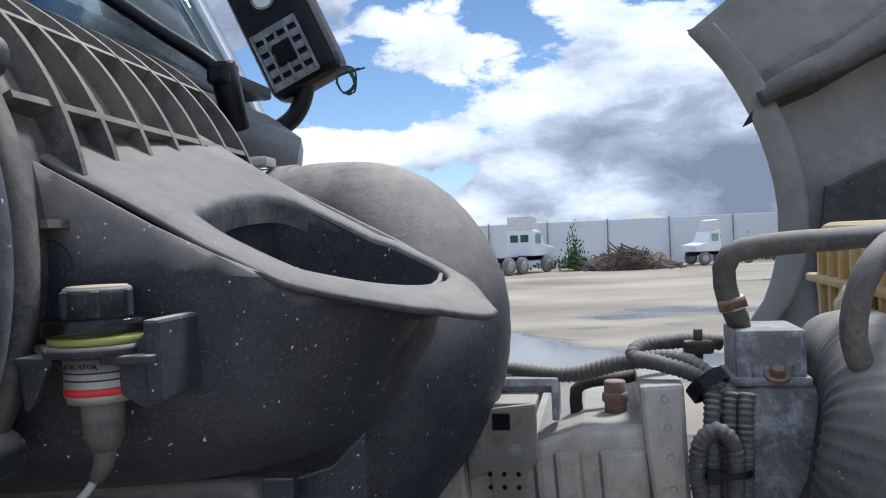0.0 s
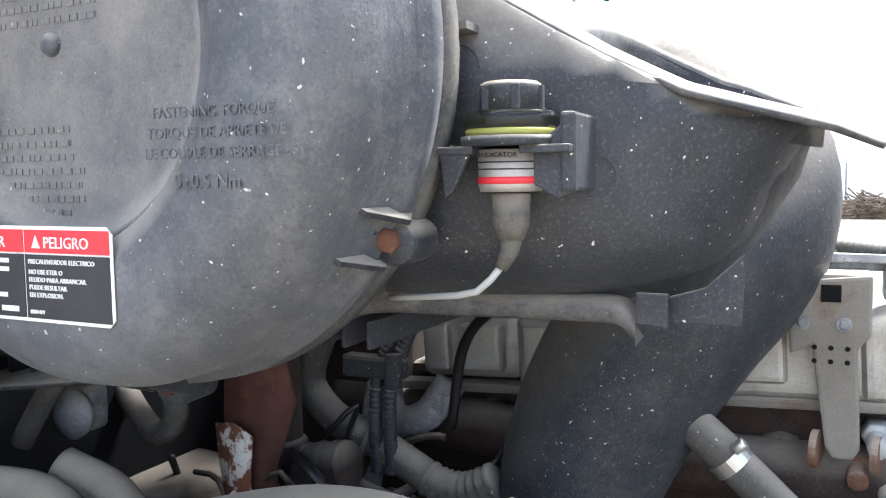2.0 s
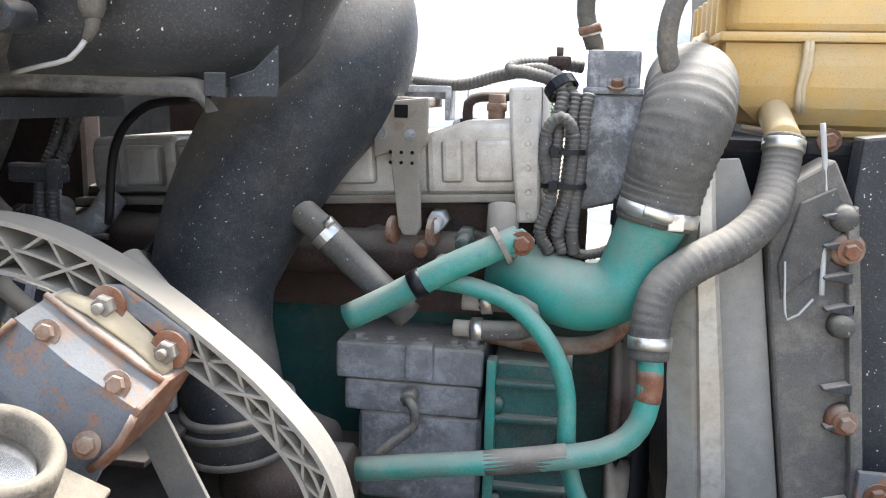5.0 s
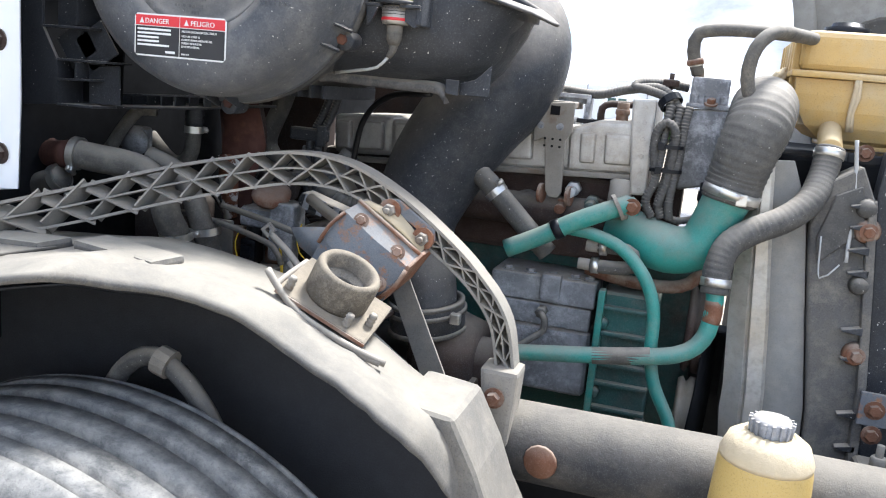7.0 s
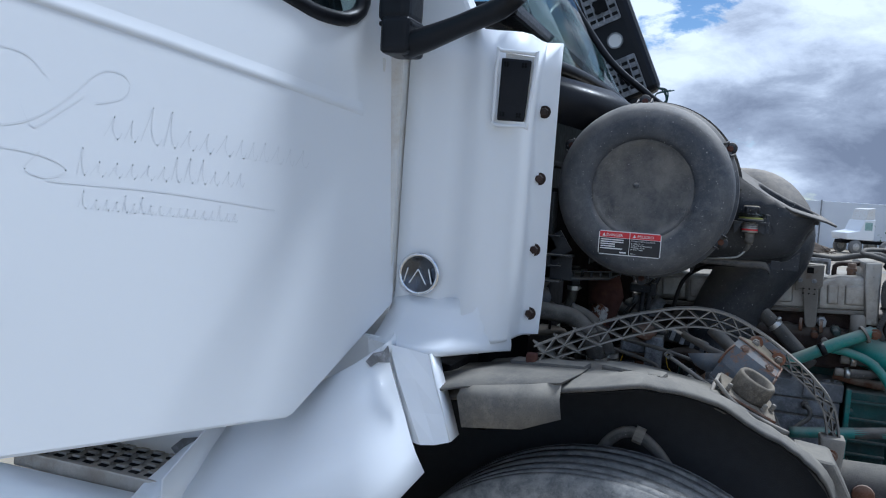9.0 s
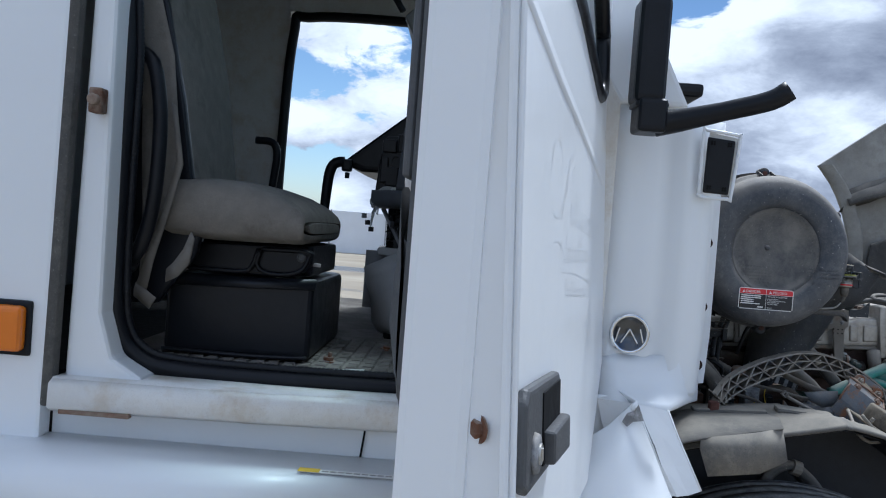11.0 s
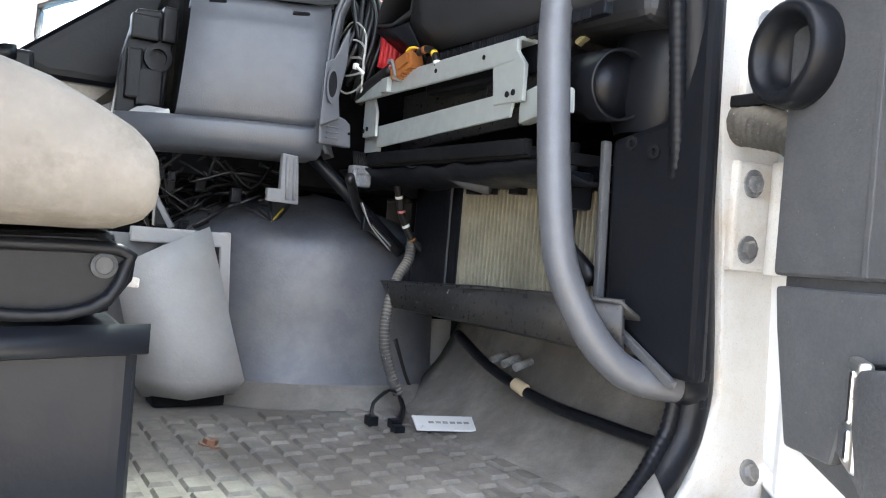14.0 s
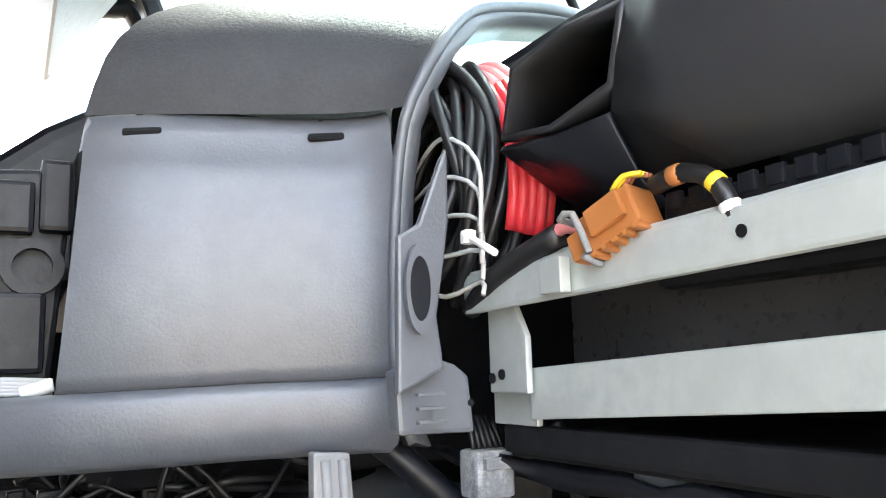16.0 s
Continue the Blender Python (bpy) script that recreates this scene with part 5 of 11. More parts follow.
    part("pipe_ring", lathe([(0.016, -0.003), (0.022, -0.003), (0.022, 0.003), (0.016, 0.003)], axis((0.268, 0.676, 1.196), (0.9, 0.2, 0.5)), 24, False), M_DUSTY, pipe)
    part("lug_plate", plate_xz([(0.268, 1.186), (0.300, 1.186), (0.304, 1.204), (0.29, 1.216), (0.27, 1.21)], 0.672, 0.680, 0.003), M_TEAL, E)
    part("lug_bolt", bolt_mesh((0.290, 0.672, 1.200), (0, -1, 0), 0.009, 0.010), M_RUST, E, "rusted bolt")
    part("riser", rod((0.262, 0.76, 1.23), (0.262, 0.74, 1.17), 0.019, 18), M_DUSTY, E)
    part("small_pipe", tube([(0.19, 0.69, 1.150), (0.237, 0.68, 1.147), (0.285, 0.675, 1.130), (0.325, 0.67, 1.09), (0.345, 0.67, 1.04), (0.350, 0.672, 0.97), (0.362, 0.67, 0.92), (0.392, 0.665, 0.865), (0.399, 0.66, 0.83)], 0.0105, 16), M_TEAL, E, "thin teal pipe")
    part("pipe_fitting", rod((0.398, 0.66, 0.832), (0.400, 0.66, 0.815), 0.016, 8), M_RUST, E)
    elbow = part("water_elbow", tube([(0.27, 0.79, 1.145), (0.32, 0.745, 1.137), (0.365, 0.725, 1.133), (0.400, 0.717, 1.150), (0.418, 0.716, 1.195), (0.432, 0.716, 1.232)], [0.042, 0.041, 0.040, 0.037, 0.035, 0.037], 28), M_TEAL, E, "wide teal water outlet elbow")
    part("elbow_gusset", prism([(0.400, 1.13), (0.455, 1.215), (0.44, 1.225), (0.395, 1.17)], 0.006, Matrix.Translation((0, 0.705, 0)) @ XZ, 0.002), M_TEAL, elbow)
    low = part("heater_pipe", tube([(0.12, 0.63, 0.942), (0.20, 0.633, 0.953), (0.30, 0.64, 0.966), (0.388, 0.648, 0.982), (0.424, 0.654, 1.012), (0.433, 0.658, 1.06), (0.430, 0.660, 1.10)], 0.0135, 20), M_TEAL, E, "teal lower coolant pipe with chipped paint")
    part("chipped_patch", tube([(0.4315, 0.6565, 1.040), (0.4333, 0.6578, 1.056), (0.4322, 0.659, 1.075)], 0.0139, 18), M_RUST, low, "bare rusty patch")
    part("grey_sleeve", tube([(0.262, 0.6375, 0.9605), (0.31, 0.641, 0.9675), (0.35, 0.645, 0.974)], 0.0139, 18), M_HOSE, low)
    # clipped hose loop
    loop = part("bypass_hose", tube([(0.245, 0.70, 1.125), (0.275, 0.695, 1.128), (0.300, 0.695, 1.12), (0.300, 0.695, 1.10), (0.275, 0.695, 1.095), (0.235, 0.70, 1.092)], 0.0115, 16), M_RUBBER, E, "short black bypass hose")
    for p in ((0.246, 0.698, 1.125), (0.236, 0.70, 1.093)):
        part("clamp", tube([Vector(p), Vector(p) + Vector((0.012, 0, 0.001))], 0.0135, 18), M_STEEL, loop)
        part("brass_nipple", rod(Vector(p) + Vector((-0.022, 0, 0)), Vector(p), 0.010, 8), M_DUSTY, loop)
    # air compressor
    comp = part("air_compressor", box((0.085, 0.755, 0.84), (0.245, 0.92, 0.962), 0.015, 3), M_CASTGREY, E, "oxidised grey air compressor")
    part("head", box((0.060, 0.745, 1.005), (0.245, 0.92, 1.052), 0.006, 3), M_CASTGREY, comp)
    part("valve_plate", box((0.070, 0.750, 0.962), (0.240, 0.92, 1.003), 0.006, 3), M_CASTGREY, comp)
    for x in (0.085, 0.125, 0.165, 0.205, 0.23):
        part("head_bolt", bolt_mesh((x, 0.765, 1.052), (0, 0, 1), 0.008, 0.007), M_CASTGREY, comp)
    part("port_block", box((0.150, 0.735, 1.01), (0.185, 0.76, 1.058), 0.006), M_CASTGREY, comp)
    part("air_fitting", join(rod((0.158, 0.745, 0.992), (0.158, 0.72, 0.992), 0.010, 6), tube([(0.158, 0.72, 0.992), (0.168, 0.71, 0.985), (0.168, 0.71, 0.965), (0.150, 0.70, 0.95), (0.12, 0.69, 0.925)], 0.006, 10)), M_HOSE, E, "grey air line and fitting")
    part("lower_drum", lathe([(0, 0), (0.062, 0), (0.068, 0.01), (0.068, 0.15), (0.06, 0.16), (0, 0.16)], axis((0.085, 0.83, 0.89), (1, 0, 0.05)), 30), M_RUSTDARK, E)
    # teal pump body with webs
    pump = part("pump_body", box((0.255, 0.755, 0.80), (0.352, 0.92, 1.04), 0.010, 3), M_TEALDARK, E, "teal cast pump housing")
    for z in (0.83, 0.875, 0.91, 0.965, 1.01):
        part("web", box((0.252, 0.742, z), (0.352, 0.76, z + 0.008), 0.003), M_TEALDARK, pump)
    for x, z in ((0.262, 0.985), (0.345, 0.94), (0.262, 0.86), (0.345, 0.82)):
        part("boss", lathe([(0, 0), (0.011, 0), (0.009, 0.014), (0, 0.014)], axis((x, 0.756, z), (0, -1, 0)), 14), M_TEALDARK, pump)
    part("side_ledge", box((0.250, 0.735, 0.80), (0.262, 0.76, 1.045), 0.003), M_TEAL, pump)
    part("rust_pipe", tube([(0.22, 0.78, 1.07), (0.30, 0.77, 1.06), (0.38, 0.77, 1.065), (0.42, 0.78, 1.10)], 0.011, 12), M_RUST, E)
    part("pulley", lathe([(0, 0), (0.075, 0), (0.08, 0.008), (0.065, 0.014), (0.08, 0.02), (0.08, 0.03), (0, 0.03)], axis((0.40, 0.84, 0.98), (1, 0, 0)), 36), M_RUSTDARK, E)
    part("pulley", lathe([(0, 0), (0.055, 0), (0.06, 0.008), (0.05, 0.014), (0.06, 0.02), (0.06, 0.03), (0, 0.03)], axis((0.40, 0.80, 0.84), (1, 0, 0)), 36), M_DUSTY, E)
    part("fan_blade", strip([[(0.435, 0.80, 1.02), (0.455, 0.86, 1.0)], [(0.43, 0.74, 0.90), (0.455, 0.80, 0.88)], [(0.42, 0.72, 0.78), (0.45, 0.78, 0.76)]], 0.004), M_DARK, E)
    for k, (x, z) in enumerate(((0.165, 1.175), (0.19, 1.16), (0.215, 1.185), (0.18, 1.205))):
        part("sensor", join(rod((x, 0.80, z), (x, 0.745, z - 0.004), 0.009, 10), rod((x, 0.80, z), (x, 0.77, z), 0.013, 6)), (M_RUST, M_DUSTY, M_TEALDARK, M_GREYWIRE)[k], E)
    return E


build_engine()


def build_harness():
    W = thing("wiring_harness", "looped bundle of grey corrugated wiring conduit with cable ties", "wiring")
    for k, (dx, dy) in enumerate(((0.0, 0.0), (0.015, 0.006), (0.028, 0.002))):
        part("conduit", tube([(0.325 + dx, 0.742 + dy, 1.360), (0.322 + dx, 0.735 + dy, 1.335), (0.320 + dx, 0.730 + dy, 1.29), (0.316 + dx, 0.728 + dy, 1.24), (0.306 + dx * 1.3, 0.728 + dy, 1.205), (0.318 + dx, 0.735, 1.18)], 0.0078, 12, rib=0.0016, pitch=0.0052), M_RUBBER, W, "ribbed grey conduit")
    part("conduit", tube([(0.315, 0.728, 1.25), (0.308, 0.724, 1.29), (0.310, 0.722, 1.320), (0.324, 0.722, 1.333), (0.338, 0.723, 1.318), (0.338, 0.726, 1.28), (0.334, 0.728, 1.24), (0.325, 0.73, 1.20)], 0.0078, 12, rib=0.0016, pitch=0.0052), M_RUBBER, W)
    part("conduit", tube([(0.06, 0.83, 1.368), (0.13, 0.815, 1.371), (0.20, 0.80, 1.368), (0.25, 0.79, 1.380), (0.30, 0.77, 1.386), (0.33, 0.755, 1.365), (0.345, 0.745, 1.325), (0.348, 0.742, 1.28), (0.343, 0.742, 1.23), (0.33, 0.745, 1.19)], 0.0082, 12, rib=0.0014, pitch=0.0052), M_RUBBER, W)
    part("conduit", tube([(0.345, 0.83, 1.392), (0.31, 0.82, 1.396), (0.27, 0.80, 1.394), (0.262, 0.785, 1.385), (0.285, 0.77, 1.382), (0.318, 0.755, 1.37), (0.327, 0.742, 1.34)], 0.0082, 12, rib=0.0014, pitch=0.0052), M_RUBBER, W)
    part("conduit", tube([(0.33, 0.745, 1.19), (0.355, 0.745, 1.178), (0.385, 0.75, 1.185), (0.40, 0.755, 1.205)], 0.0065, 10, rib=0.0012, pitch=0.005), M_RUBBER, W)
    for z, w in ((1.296, 0.024), (1.258, 0.026)):
        part("cable_tie", moved(lathe([(0.96, -0.003), (1.0, -0.003), (1.0, 0.003), (0.96, 0.003)], None, 28, False), Matrix.Translation((0.330, 0.731, z)) @ Matrix.Diagonal((w, 0.016, 1, 1))), M_BLACKTRIM, W)
        part("tie_head", box((0.314, 0.711, z - 0.006), (0.324, 0.717, z + 0.006), 0.001), M_BLACKTRIM, W)
    part("tie_wrap", lathe([(0.016, -0.006), (0.019, -0.006), (0.019, 0.006), (0.016, 0.006)], axis((0.322, 0.75, 1.366), (0.5, -0.4, -0.7)), 20, False), M_BLACKTRIM, W)
    part("clip_post", join(rod((0.318, 0.775, 1.385), (0.318, 0.775, 1.412), 0.004), box((0.305, 0.768, 1.39), (0.331, 0.782, 1.402), 0.003)), M_RUSTDARK, W)
    part("plug", join(rod((0.395, 0.74, 1.20), (0.395, 0.74, 1.245), 0.0085), rod((0.395, 0.74, 1.215), (0.395, 0.74, 1.232), 0.0105, 8)), M_BLACKTRIM, W)


build_harness()


def build_radiator_hose():
    H = thing("radiator_hose", "thick ribbed grey radiator hose with worm clamp", "hose")
    part("hose", tube([(0.430, 0.716, 1.222), (0.438, 0.716, 1.262), (0.446, 0.711, 1.302), (0.457, 0.720, 1.338), (0.464, 0.758, 1.366), (0.470, 0.84, 1.372), (0.48, 0.95, 1.365)], [0.0425, 0.046, 0.050, 0.051, 0.050, 0.045, 0.042], 36, rib=0.0018, pitch=0.010), M_RUBBER, H, "ribbed hose")
    part("clamp", tube([(0.4325, 0.7155, 1.228), (0.4355, 0.7155, 1.242)], 0.0448, 36), M_STEEL, H, "steel worm clamp")
    part("clamp_screw", join(rod((0.415, 0.670, 1.242), (0.445, 0.668, 1.234), 0.007, 8), box((0.440, 0.663, 1.222), (0.456, 0.673, 1.240), 0.002)), M_STEEL, H)


build_radiator_hose()


def build_heater_hose():
    H = thing("heater_hose", "dusty grey cloth wrapped heater hose with clamps", "hose")
    part("hose", tube([(0.430, 0.660, 1.085), (0.430, 0.666, 1.125), (0.441, 0.676, 1.160), (0.472, 0.690, 1.184), (0.516, 0.706, 1.207), (0.548, 0.725, 1.236), (0.564, 0.755, 1.275), (0.570, 0.770, 1.318)], 0.0215, 22, rib=0.0008, pitch=0.009), M_RUBBER, H)
    part("clamp", tube([(0.430, 0.661, 1.096), (0.430, 0.663, 1.109)], 0.0232, 24), M_STEEL, H)
    part("clamp", tube([(0.5685, 0.766, 1.303), (0.5698, 0.769, 1.315)], 0.0232, 24), M_STEEL, H)
    part("overflow_tube", tube([(0.60, 0.74, 1.335), (0.612, 0.74, 1.25), (0.615, 0.73, 1.15)], 0.003, 8), M_GREYWIRE, H)


build_heater_hose()


def build_tank():
    T = thing("coolant_tank", "amber plastic coolant expansion tank with mud streaks", "coolant tank")
    x0, x1, y0, y1 = 0.507, 0.80, 0.84, 1.16
    low = strip([[(x0 + 0.004 + d, y0 + 0.008 + d * 0.6, z), (x1 - 0.01, y0 + 0.008 + d * 0.6, z), (x1 - 0.01, y1 - 0.01 - d, z), (x0 + 0.004 + d, y1 - 0.01 - d, z), (x0 + 0.004 + d, y0 + 0.008 + d * 0.6, z)] for z, d in ((1.425, 0.0), (1.40, 0.002), (1.375, 0.010), (1.35, 0.026), (1.33, 0.050), (1.322, 0.075))], smooth=False)
    part("lower_shell", bevelled(low, 0.006, 2, 40), M_TANK, T, "tapered lower half of the tank")
    part("bottom", box((x0 + 0.07, y0 + 0.05, 1.316), (x1 - 0.03, y1 - 0.09, 1.326), 0.004), M_TANK, T)
    part("upper_shell", box((x0 + 0.006, y0 + 0.010, 1.436), (x1 - 0.008, y1 - 0.01, 1.503), 0.020, 4), M_TANK, T)
    part("seam", box((x0 - 0.006, y0 - 0.006, 1.426), (x1 + 0.006, y1 + 0.006, 1.437), 0.004), M_TANK, T, "pale moulded seam")
    part("cap", lathe([(0, 0), (0.034, 0), (0.036, 0.004), (0.036, 0.014), (0.026, 0.016), (0.024, 0.022), (0, 0.022)], Matrix.Translation((0.585, 0.93, 1.500)), 24), M_BLACKTRIM, T, "black filler cap")
    for k in range(6):
        part("rib", box((x0 - 0.004, y0 + 0.035 + 0.045 * k, 1.345), (x0 + 0.010, y0 + 0.048 + 0.045 * k, 1.49), 0.004), M_TANK, T)
    for x in (0.600, 0.605):
        part("streak", tube([(x, y0 - 0.003, 1.428), (x + 0.002, y0 + 0.006, 1.40), (x - 0.001, y0 + 0.010, 1.375), (x + 0.003, y0 + 0.020, 1.345)], [0.003, 0.0045, 0.003, 0.004], 8), M_MUD, T, "dried mud run")
    part("nozzle", rod((0.578, 0.875, 1.345), (0.570, 0.772, 1.315), 0.0185, 18), M_TANK, T)
    part("bracket", box((0.60, 0.80, 1.295), (0.72, 0.93, 1.314), 0.004), M_BLACKTRIM, T, "black tank bracket")
    part("bracket_bolt", bolt_mesh((0.625, 0.80, 1.315), (0, -1, 0), 0.009, 0.010), M_RUST, T)
    return T


build_tank()


def build_tank_hoses():
    H = thing("vent_hoses", "two grey rubber vent hoses above the engine", "hose")
    part("hose", tube([(0.357, 0.80, 1.415), (0.345, 0.79, 1.45), (0.35, 0.785, 1.478), (0.39, 0.78, 1.486), (0.45, 0.80, 1.488), (0.51, 0.86, 1.490), (0.54, 0.90, 1.490)], 0.0105, 16), M_HOSE, H)
    part("hose", tube([(0.445, 0.72, 1.37), (0.430, 0.71, 1.41), (0.435, 0.70, 1.455), (0.460, 0.72, 1.482), (0.50, 0.80, 1.486), (0.53, 0.86, 1.487)], 0.0105, 16), M_HOSE, H)
    part("clamp", rod((0.353, 0.797, 1.428), (0.350, 0.795, 1.438), 0.0125, 18), M_STEEL, H)
    part("clamp_screw", rod((0.338, 0.786, 1.430), (0.362, 0.782, 1.436), 0.005, 8), M_RUST, H)
    part("fitting", rod((0.36, 0.802, 1.405), (0.357, 0.80, 1.425), 0.009, 8), M_DUSTY, H)


build_tank_hoses()


def build_nest():
    N = bmesh.new()
    bmesh.ops.create_icosphere(N, subdivisions=4, radius=1.0)
    for v in N.verts:
        d = 1 + 0.18 * noise.noise(v.co * 2.2) + 0.10 * noise.noise(v.co * 6.0)
        v.co = Vector((v.co.x * 0.013 * d, v.co.y * 0.017 * d, v.co.z * 0.024 * d))
    moved(N, Matrix.Translation((0.489, 0.925, 1.419)) @ Matrix.Rotation(radians(25), 4, "Y"))
    n = thing("wasp_nest", "dried mud wasp nest with dark holes stuck to the coolant tank", "nest")
    part("mud_lump", N, M_MUD, n, smooth=True)
    for dx, dz in ((-0.010, -0.014), (-0.002, -0.018), (0.003, -0.010), (-0.012, -0.004), (0.006, -0.002), (-0.004, -0.007)):
        part("hole", lathe([(0, 0), (0.0021, 0), (0.0021, 0.002), (0, 0.002)], axis((0.4810 + 0.25 * dx, 0.912 + abs(dx) * 0.5 + 0.6 * max(0, dx), 1.417 + dz), (-0.5, -1, 0)), 10, False), M_DARK, n)


build_nest()


def build_radiator():
    R = thing("radiator", "radiator with steel shroud edge and black ribbed side tank", "radiator")
    edge = [(0.492, 0.550, 0.70), (0.473, 0.532, 0.88), (0.473, 0.530, 0.92), (0.463, 0.518, 1.04), (0.459, 0.503, 1.16), (0.464, 0.494, 1.23), (0.472, 0.488, 1.292)]
    mix = lambda a, b, k: a + (b - a) * k
    part("shroud_strip", strip([[(xl + 0.012, 0.80, z), (xl, 0.742, z), (mix(xl, xr, 0.42), 0.728, z), (mix(xl, xr, 0.55), 0.733, z), (mix(xl, xr, 0.60), 0.722, z), (xr - 0.004, 0.722, z), (xr, 0.727, z), (xr, 0.76, z)] for xl, xr, z in edge], 0.003, False), M_SHROUD, R, "bare bent steel shroud edge")
    part("shroud", plate_xz([(0.545, 0.70), (0.531, 0.90), (0.518, 1.04), (0.503, 1.16), (0.488, 1.292), (0.521, 1.294), (0.550, 1.22), (0.560, 1.152), (0.580, 1.018), (0.598, 0.90), (0.61, 0.70)], 0.752, 0.757, 0.002), M_SHEET, R, "grey sheet of the shroud")
    # near-black block added so the hollow behind the shroud stays dark
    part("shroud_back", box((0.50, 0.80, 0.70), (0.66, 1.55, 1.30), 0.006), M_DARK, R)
    side = part("side_tank", join(plate_xz([(0.612, 0.70), (0.600, 0.90), (0.582, 1.018), (0.562, 1.152), (0.556, 1.20), (0.575, 1.27), (0.617, 1.298), (0.640, 1.25), (0.656, 1.12), (0.676, 0.95), (0.69, 0.70)], 0.738, 0.80, 0.006, 3),
                                  plate_xz([(0.676, 0.70), (0.664, 0.95), (0.644, 1.12), (0.630, 1.24), (0.641, 1.25), (0.658, 1.12), (0.678, 0.95), (0.692, 0.70)], 0.722, 0.742, 0.004)), M_LINER, R, "black plastic side tank")
    part("raised_panel", plate_xz([(0.575, 1.14), (0.568, 1.18), (0.585, 1.25), (0.620, 1.268), (0.628, 1.24), (0.632, 1.20)], 0.733, 0.740, 0.005, 3), M_RUBBER, side)
    for x, z in ((0.637, 1.232), (0.641, 1.20), (0.644, 1.165), (0.649, 1.13), (0.656, 1.04), (0.662, 0.995), (0.672, 0.905), (0.678, 0.85)):
        part("lug", prism([(0, 0), (-0.030, 0.003), (-0.030, 0.006), (0, 0.014)], 0.016, Matrix.Translation((x, 0.722, z)) @ XZ, 0.002), M_PLASTIC, side)
    for x, z in ((0.630, 1.235), (0.640, 1.117)):
        part("boss", lathe([(0, 0), (0.016, 0), (0.012, 0.014), (0, 0.016)], axis((x, 0.736, z), (0, -1, 0)), 16), M_RUBBER, side, "dust grey boss")
    for x, z in ((0.637, 1.201), (0.653, 1.008)):
        part("stud", join(lathe([(0, 0), (0.020, 0), (0.016, 0.010), (0, 0.012)], axis((x, 0.736, z), (0, -1, 0)), 16), bolt_mesh((x, 0.724, z), (0, -1, 0), 0.009, 0.012)), M_RUST, side, "rusted stud")
    part("gusset", tube([(0.574, 0.731, 1.185), (0.582, 0.729, 1.12), (0.607, 0.730, 1.145)], 0.0014, 6), M_GREYWIRE, side, "thin scratch of wire")
    part("outer_panel", plate_xz([(0.70, 0.70), (0.682, 0.95), (0.662, 1.12), (0.646, 1.25), (0.65, 1.32), (0.90, 1.35), (0.90, 0.70)], 0.76, 0.80, 0.004), M_PLASTIC, R)
    part("side_bracket", plate_xz([(0.668, 0.905), (0.76, 0.905), (0.76, 0.958), (0.668, 0.958)], 0.708, 0.716, 0.002), M_PLATE, R, "grey plate blotched with rust")
    for x, z in ((0.690, 0.932), (0.692, 0.892)):
        part("rust_bolt", bolt_mesh((x, 0.708, z), (0, -1, 0), 0.010, 0.009), M_RUST, R)
    part("lower_box", join(box((0.675, 0.66, 0.795), (0.80, 0.73, 0.850), 0.010, 3), box((0.668, 0.655, 0.780), (0.80, 0.73, 0.797), 0.004)), M_RUBBER, R, "dusty black box")
    part("lower_box_stem", join(rod((0.705, 0.69, 0.85), (0.705, 0.69, 0.885), 0.006), rod((0.705, 0.69, 0.85), (0.705, 0.69, 0.866), 0.012, 6)), M_DUSTY, R)
    return R


build_radiator()


def build_bottle():
    B = thing("washer_bottle", "yellow plastic washer fluid bottle with dusty shoulders", "bottle")
    at = Matrix.Translation((0.489, 0.245, 0))
    part("body", lathe([(0, 0.74), (0.050, 0.74), (0.056, 0.76), (0.053, 0.90), (0.048, 1.000), (0.046, 1.015), (0.040, 1.028), (0.028, 1.036), (0.0, 1.038)], at, 40), M_BOTTLE, B, "yellow bottle body")
    part("shoulder_dust", lathe([(0.0470, 1.006), (0.0475, 1.012), (0.0412, 1.0285), (0.029, 1.0368), (0.024, 1.0375), (0.024, 1.030), (0.044, 1.01)], at, 40), M_MUD, B, "sandy dust on the shoulder")
    cap = part("cap", lathe([(0, 1.036), (0.0195, 1.036), (0.0203, 1.039), (0.0203, 1.050), (0.018, 1.0535), (0, 1.0545)], at, 24), M_CASTGREY, B, "grey ribbed cap")
    for k in range(16):
        a = 2 * math.pi * k / 16
        ca, sa = math.cos(a), math.sin(a)
        part("tooth", moved(bar((0.0203 * ca, 0.0203 * sa, 1.037), (0.0218 * ca, 0.0218 * sa, 1.052), 0.0035, 0.0035, 0.0005), at), M_CASTGREY, cap)
    return B


build_bottle()


def build_frame():
    F = thing("chassis_rail", "dusty black chassis cross tube with rust patch", "chassis")
    part("tube", tube([(0.02, 0.40, 0.90), (0.20, 0.375, 0.912), (0.5, 0.365, 0.920), (1.0, 0.36, 0.925)], 0.052, 28), M_CHASSIS, F, "black tube crusted with sand")
    part("rust_patch", lathe([(0, 0), (0.022, 0.001), (0.02, 0.004), (0, 0.004)], axis((0.245, 0.318, 0.914), (-0.1, -1, 0.05)), 14), M_RUST, F)
    part("rail", box((-2.6, 0.50, 0.60), (1.2, 0.58, 0.86), 0.01), M_DARK, F)
    part("rail", box((-2.6, 1.30, 0.60), (1.2, 1.38, 0.86), 0.01), M_DARK, F)
    return F


build_frame()


